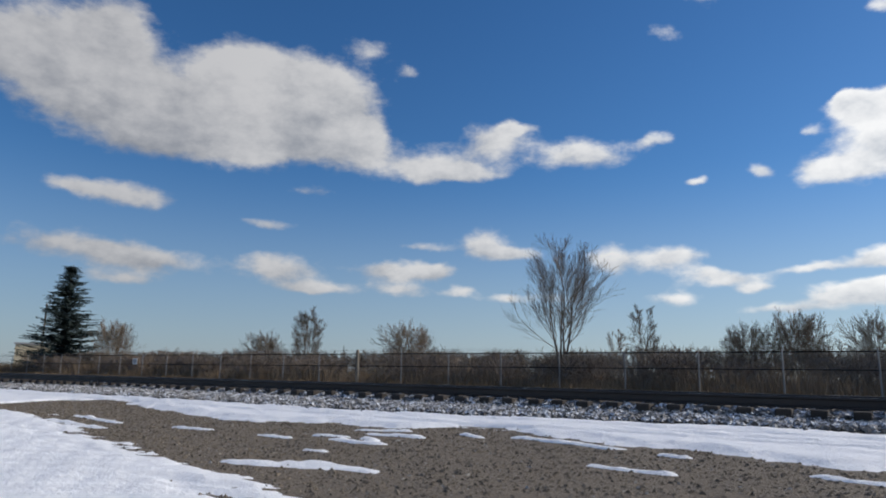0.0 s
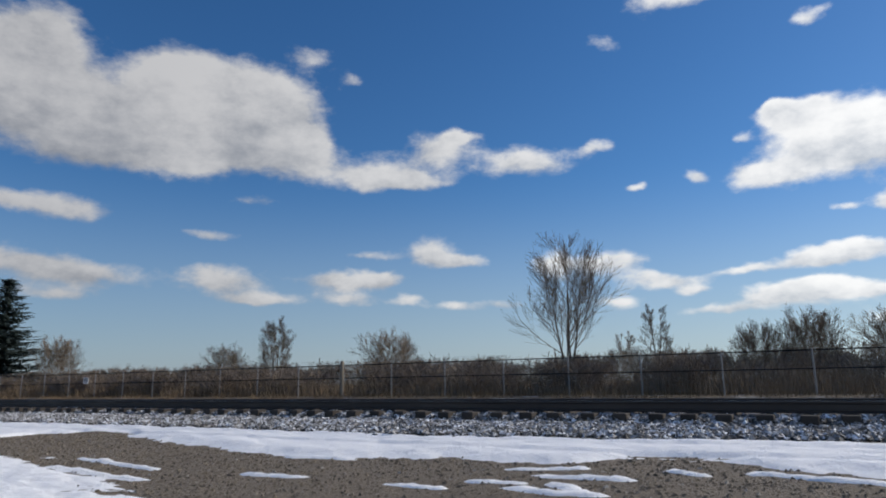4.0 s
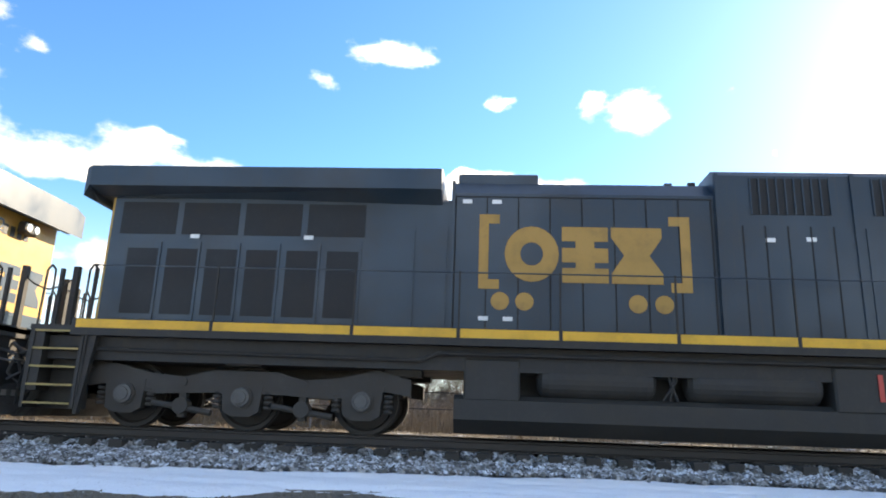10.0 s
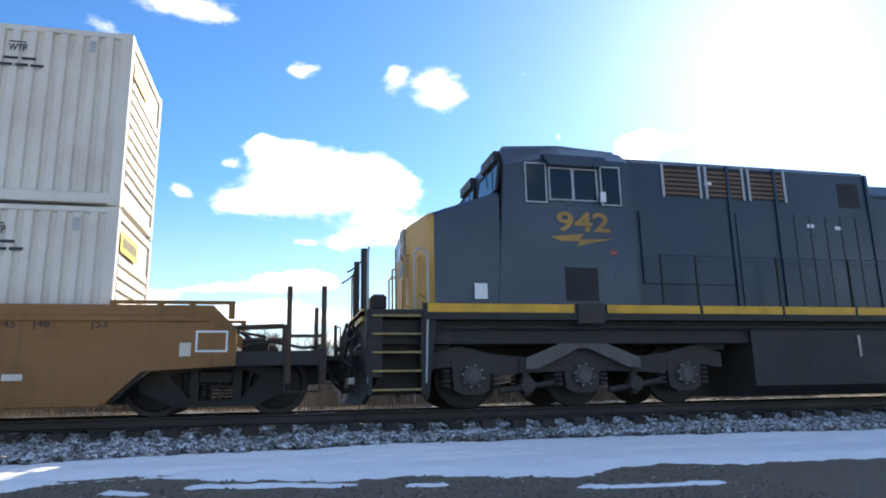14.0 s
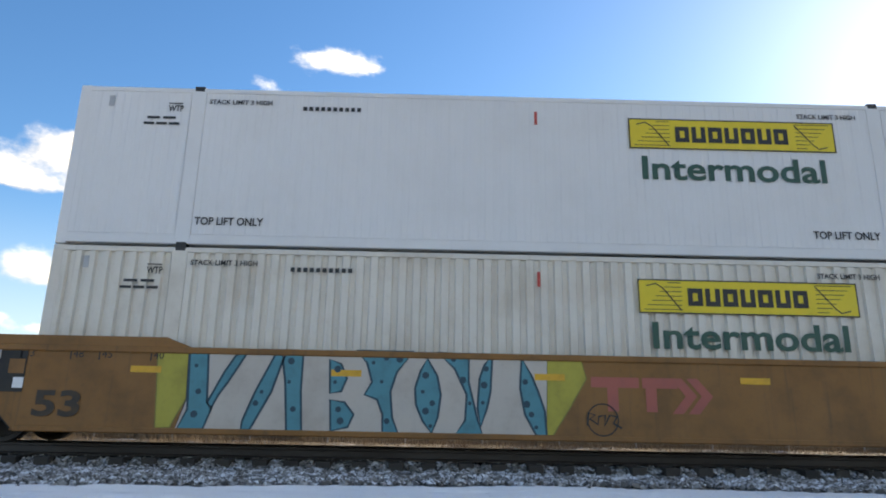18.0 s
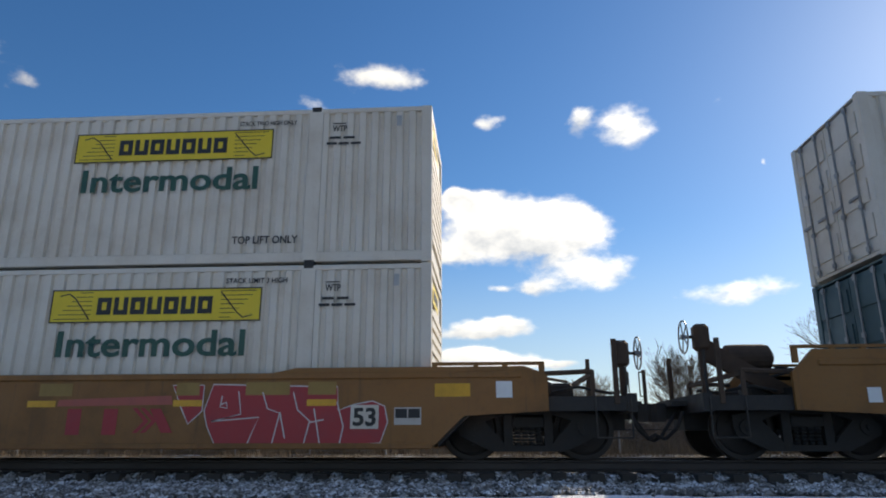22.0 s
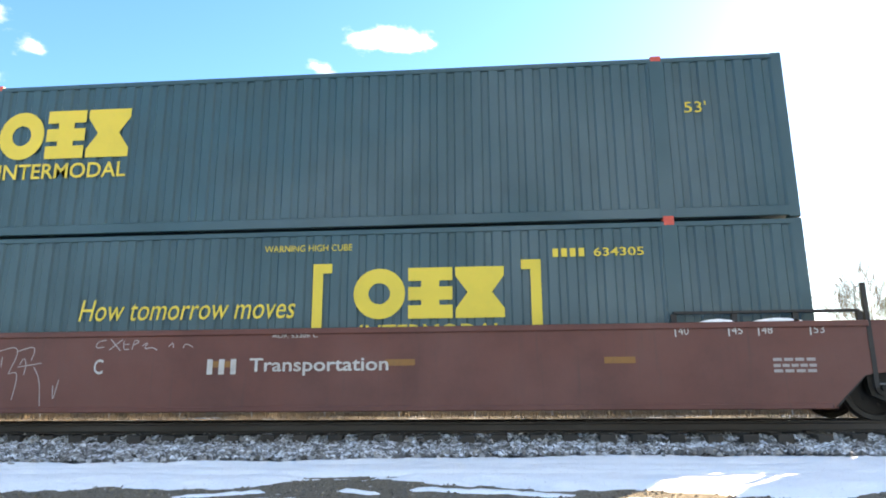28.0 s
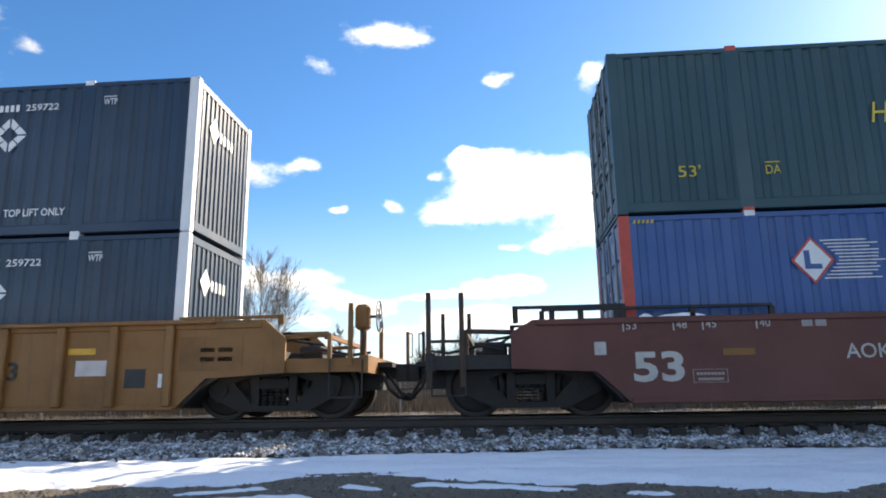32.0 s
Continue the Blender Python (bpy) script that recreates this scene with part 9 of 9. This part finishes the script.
SHRUBS = [tree_meshes(30 + k, 1.5, 11, 0.8, 2, 0.65, 0.02, 0.02, 2, 0.010) for k in range(4)]
tree("bare_tree", "tall bare multi-stemmed tree behind the fence", BIG, -11.2, 30.3, 1.0, 20)
tree("bare_tree", "slender bare sapling behind the fence", SLIM, -7.2, 31.0, 1.0, 0)
tree("bare_tree", "small bare sapling behind the fence", SLIM, -8.7, 31.4, 0.72, 70)
tree("bare_tree", "bare spreading tree behind the fence", MED, 9.5, 33.5, 1.2, 80)
tree("bare_tree", "tall bare tree behind the fence", BIG, 18.2, 34.0, 1.0, 140)
tree("bare_tree", "bare oval tree in the field", OVAL, -39.6, 40.0, 1.0, 10)
tree("bare_tree", "low bare rounded tree behind the fence", MED, -25.3, 36.0, 1.0, 200, wide=1.1)
tree("bare_tree", "bare tree beside the spruce", MED, -63.5, 36.0, 1.35, 120)
tree("bare_tree", "bare tree in the field", MED, -47.5, 42.0, 1.05, 250)
tree("bare_tree", "bare bushy tree behind the fence", MED, -3.4, 35.0, 0.82, 10)
tree("bare_tree", "bare bushy tree behind the fence", MED, -1.2, 35.5, 0.95, 60)
tree("bare_tree", "bare bushy tree behind the fence", MED, 2.2, 36.5, 0.92, 150)
tree("bare_tree", "bare bushy tree behind the fence", MED, 5.4, 37.0, 0.95, 310)
tree("bare_tree", "bare tree in the brush", MED, 13.8, 37.0, 1.0, 30)
tree("bare_tree", "bare tree in the brush", MED, 25.0, 38.0, 1.1, 75)
rng = random.Random(77)
for k in range(330):
    px = -118 + k * 0.56 + rng.uniform(-0.8, 0.8)
    py = rng.choice((30.6, 31.4, 33.0, 35.5, 39.0, 44.0)) + rng.uniform(-0.8, 0.8)
    if abs(math.degrees(math.atan2(px, py)) + 67.3) < 1.3:
        continue
    tree("bare_shrub", "bare brown shrub in the brush behind the fence", SHRUBS[k % 4], px, py, rng.uniform(0.75, 1.15) * (1 + (py - 31) * 0.035), rng.uniform(0, 360), "brush behind the fence")
rng2 = random.Random(78)
for k in range(46):
    px = -190 + k * 5.6 + rng2.uniform(-2, 2)
    if px < -135:
        continue
    tree("bare_tree", "bare tree of the far tree line", MED, px, rng2.uniform(62, 80), rng2.uniform(0.75, 1.05), rng2.uniform(0, 360), "far tree line", 1.3)


def spruce():
    rng = random.Random(3)
    t = thing("spruce_tree", "tall dark green spruce standing beyond the fence", "tree", "", pose(-67.4, 33.0, 0.3))
    t.scale = (1.3, 1.3, 1.03)
    part("trunk", lathe(bmesh.new(), [(0.22, 0), (0.12, 6), (0.02, 10.8)], "z", 8), M["bark"], t)
    v, f = [], []
    z = 0.9
    while z < 10.8:
        reach = 3.5 * (1 - z / 11.4) ** 0.8 + 0.15
        for k in range(11):
            a = rng.uniform(0, math.tau)
            ln = reach * rng.uniform(0.65, 1.12)
            droop = rng.uniform(0.10, 0.32)
            n = max(5, int(ln * 9))
            for j in range(n):
                s = (j + 0.5) / n
                cx, cy, cz = math.cos(a) * ln * s, math.sin(a) * ln * s, z - droop * ln * s + 0.25 * ln * s * s
                for _ in range(3):
                    ww = 0.26 * (1.15 - s * 0.6)
                    ux, uy, uz = rng.gauss(0, 1) * ww, rng.gauss(0, 1) * ww, rng.gauss(-0.35, 0.45) * ww
                    b = len(v)
                    v += [(cx - uy * 0.16, cy + ux * 0.16, cz + 0.03), (cx + uy * 0.16, cy - ux * 0.16, cz - 0.03), (cx + ux, cy + uy, cz + uz)]
                    f.append((b, b + 1, b + 2))
        z += rng.uniform(0.20, 0.30)
    part("crown", raw("crown", v, f, M["needle"]), None, t, "dark drooping needle branches")


spruce()


def blades(name, count, x0, x1, y0, y1, h0, h1, w, seed, label, tilt=0.35, clump=False):
    """Dry stalks, thin upright triangles in one mesh."""
    r = np.random.default_rng(seed)
    x, y = r.uniform(x0, x1, count), y0 + (y1 - y0) * r.uniform(0, 1, count)
    if clump:
        keep = wave(x * 0.5, y * 0.7, 3.0) + 0.6 * wave(x * 1.9, y * 1.7, 1.0) > -0.1
        x, y = x[keep], y[keep]
    n = len(x)
    z = ground_z(x, y) - 0.02
    h = r.uniform(h0, h1, n) * (0.75 + 0.35 * wave(x * 0.35, y * 0.3, 6.0))
    a = r.uniform(0, math.tau, n)
    dx, dy = np.cos(a) * w * r.uniform(0.6, 1.4, n), np.sin(a) * w * r.uniform(0.6, 1.4, n)
    tx, ty = r.normal(0, tilt, n) * h, r.normal(0, tilt, n) * h
    v = np.stack([np.stack([x - dx, y - dy, z], 1), np.stack([x + dx, y + dy, z], 1), np.stack([x + tx, y + ty, z + h], 1)], 1).reshape(-1, 3)
    f = np.arange(n * 3).reshape(-1, 3)
    return tagged(new(name, raw(name, v.tolist(), f.tolist(), M["weed"])), label, "grass", kind="stuff")


blades("dry_grass", 60000, -75, 45, 14.6, 30.0, 0.15, 0.5, 0.012, 5, "tan dry grass between the track and the fence", clump=True)
blades("tall_weeds", 42000, -110, 50, 29.5, 33.0, 0.5, 1.5, 0.018, 6, "tall brown weeds standing along the fence", 0.2)
blades("tall_weeds", 22000, -150, 60, 33.0, 62.0, 0.8, 1.9, 0.03, 7, "tall brown weeds filling the field behind", 0.2)


# ---- movement ----
def run_of(t):
    """How far the train has rolled at t seconds."""
    u = (t - 19.0) / 10.0
    return 79.9394 * u + 1.3110 * u ** 2 + -0.2422 * u ** 3 + -0.0148 * u ** 4


def motions():
    steps = [k * 1.0 for k in range(33)]
    for ob, x, turn in TRAIN:
        walk(ob, [(t, pose(x + run_of(t), TRACK_Y, ob.location.z, 0, 0, turn)) for t in steps])
    fine = [k / 15.0 for k in range(481)]
    spins = {}
    for wheel, r, at, sign in ROLLING:
        key = (r, tuple(at.translation), sign)
        if key not in spins:
            spins[key] = [(t, at @ pose(0, 0, 0, 0, math.degrees(run_of(t) / r) * sign, 0)) for t in fine]
        walk(wheel, spins[key])


motions()
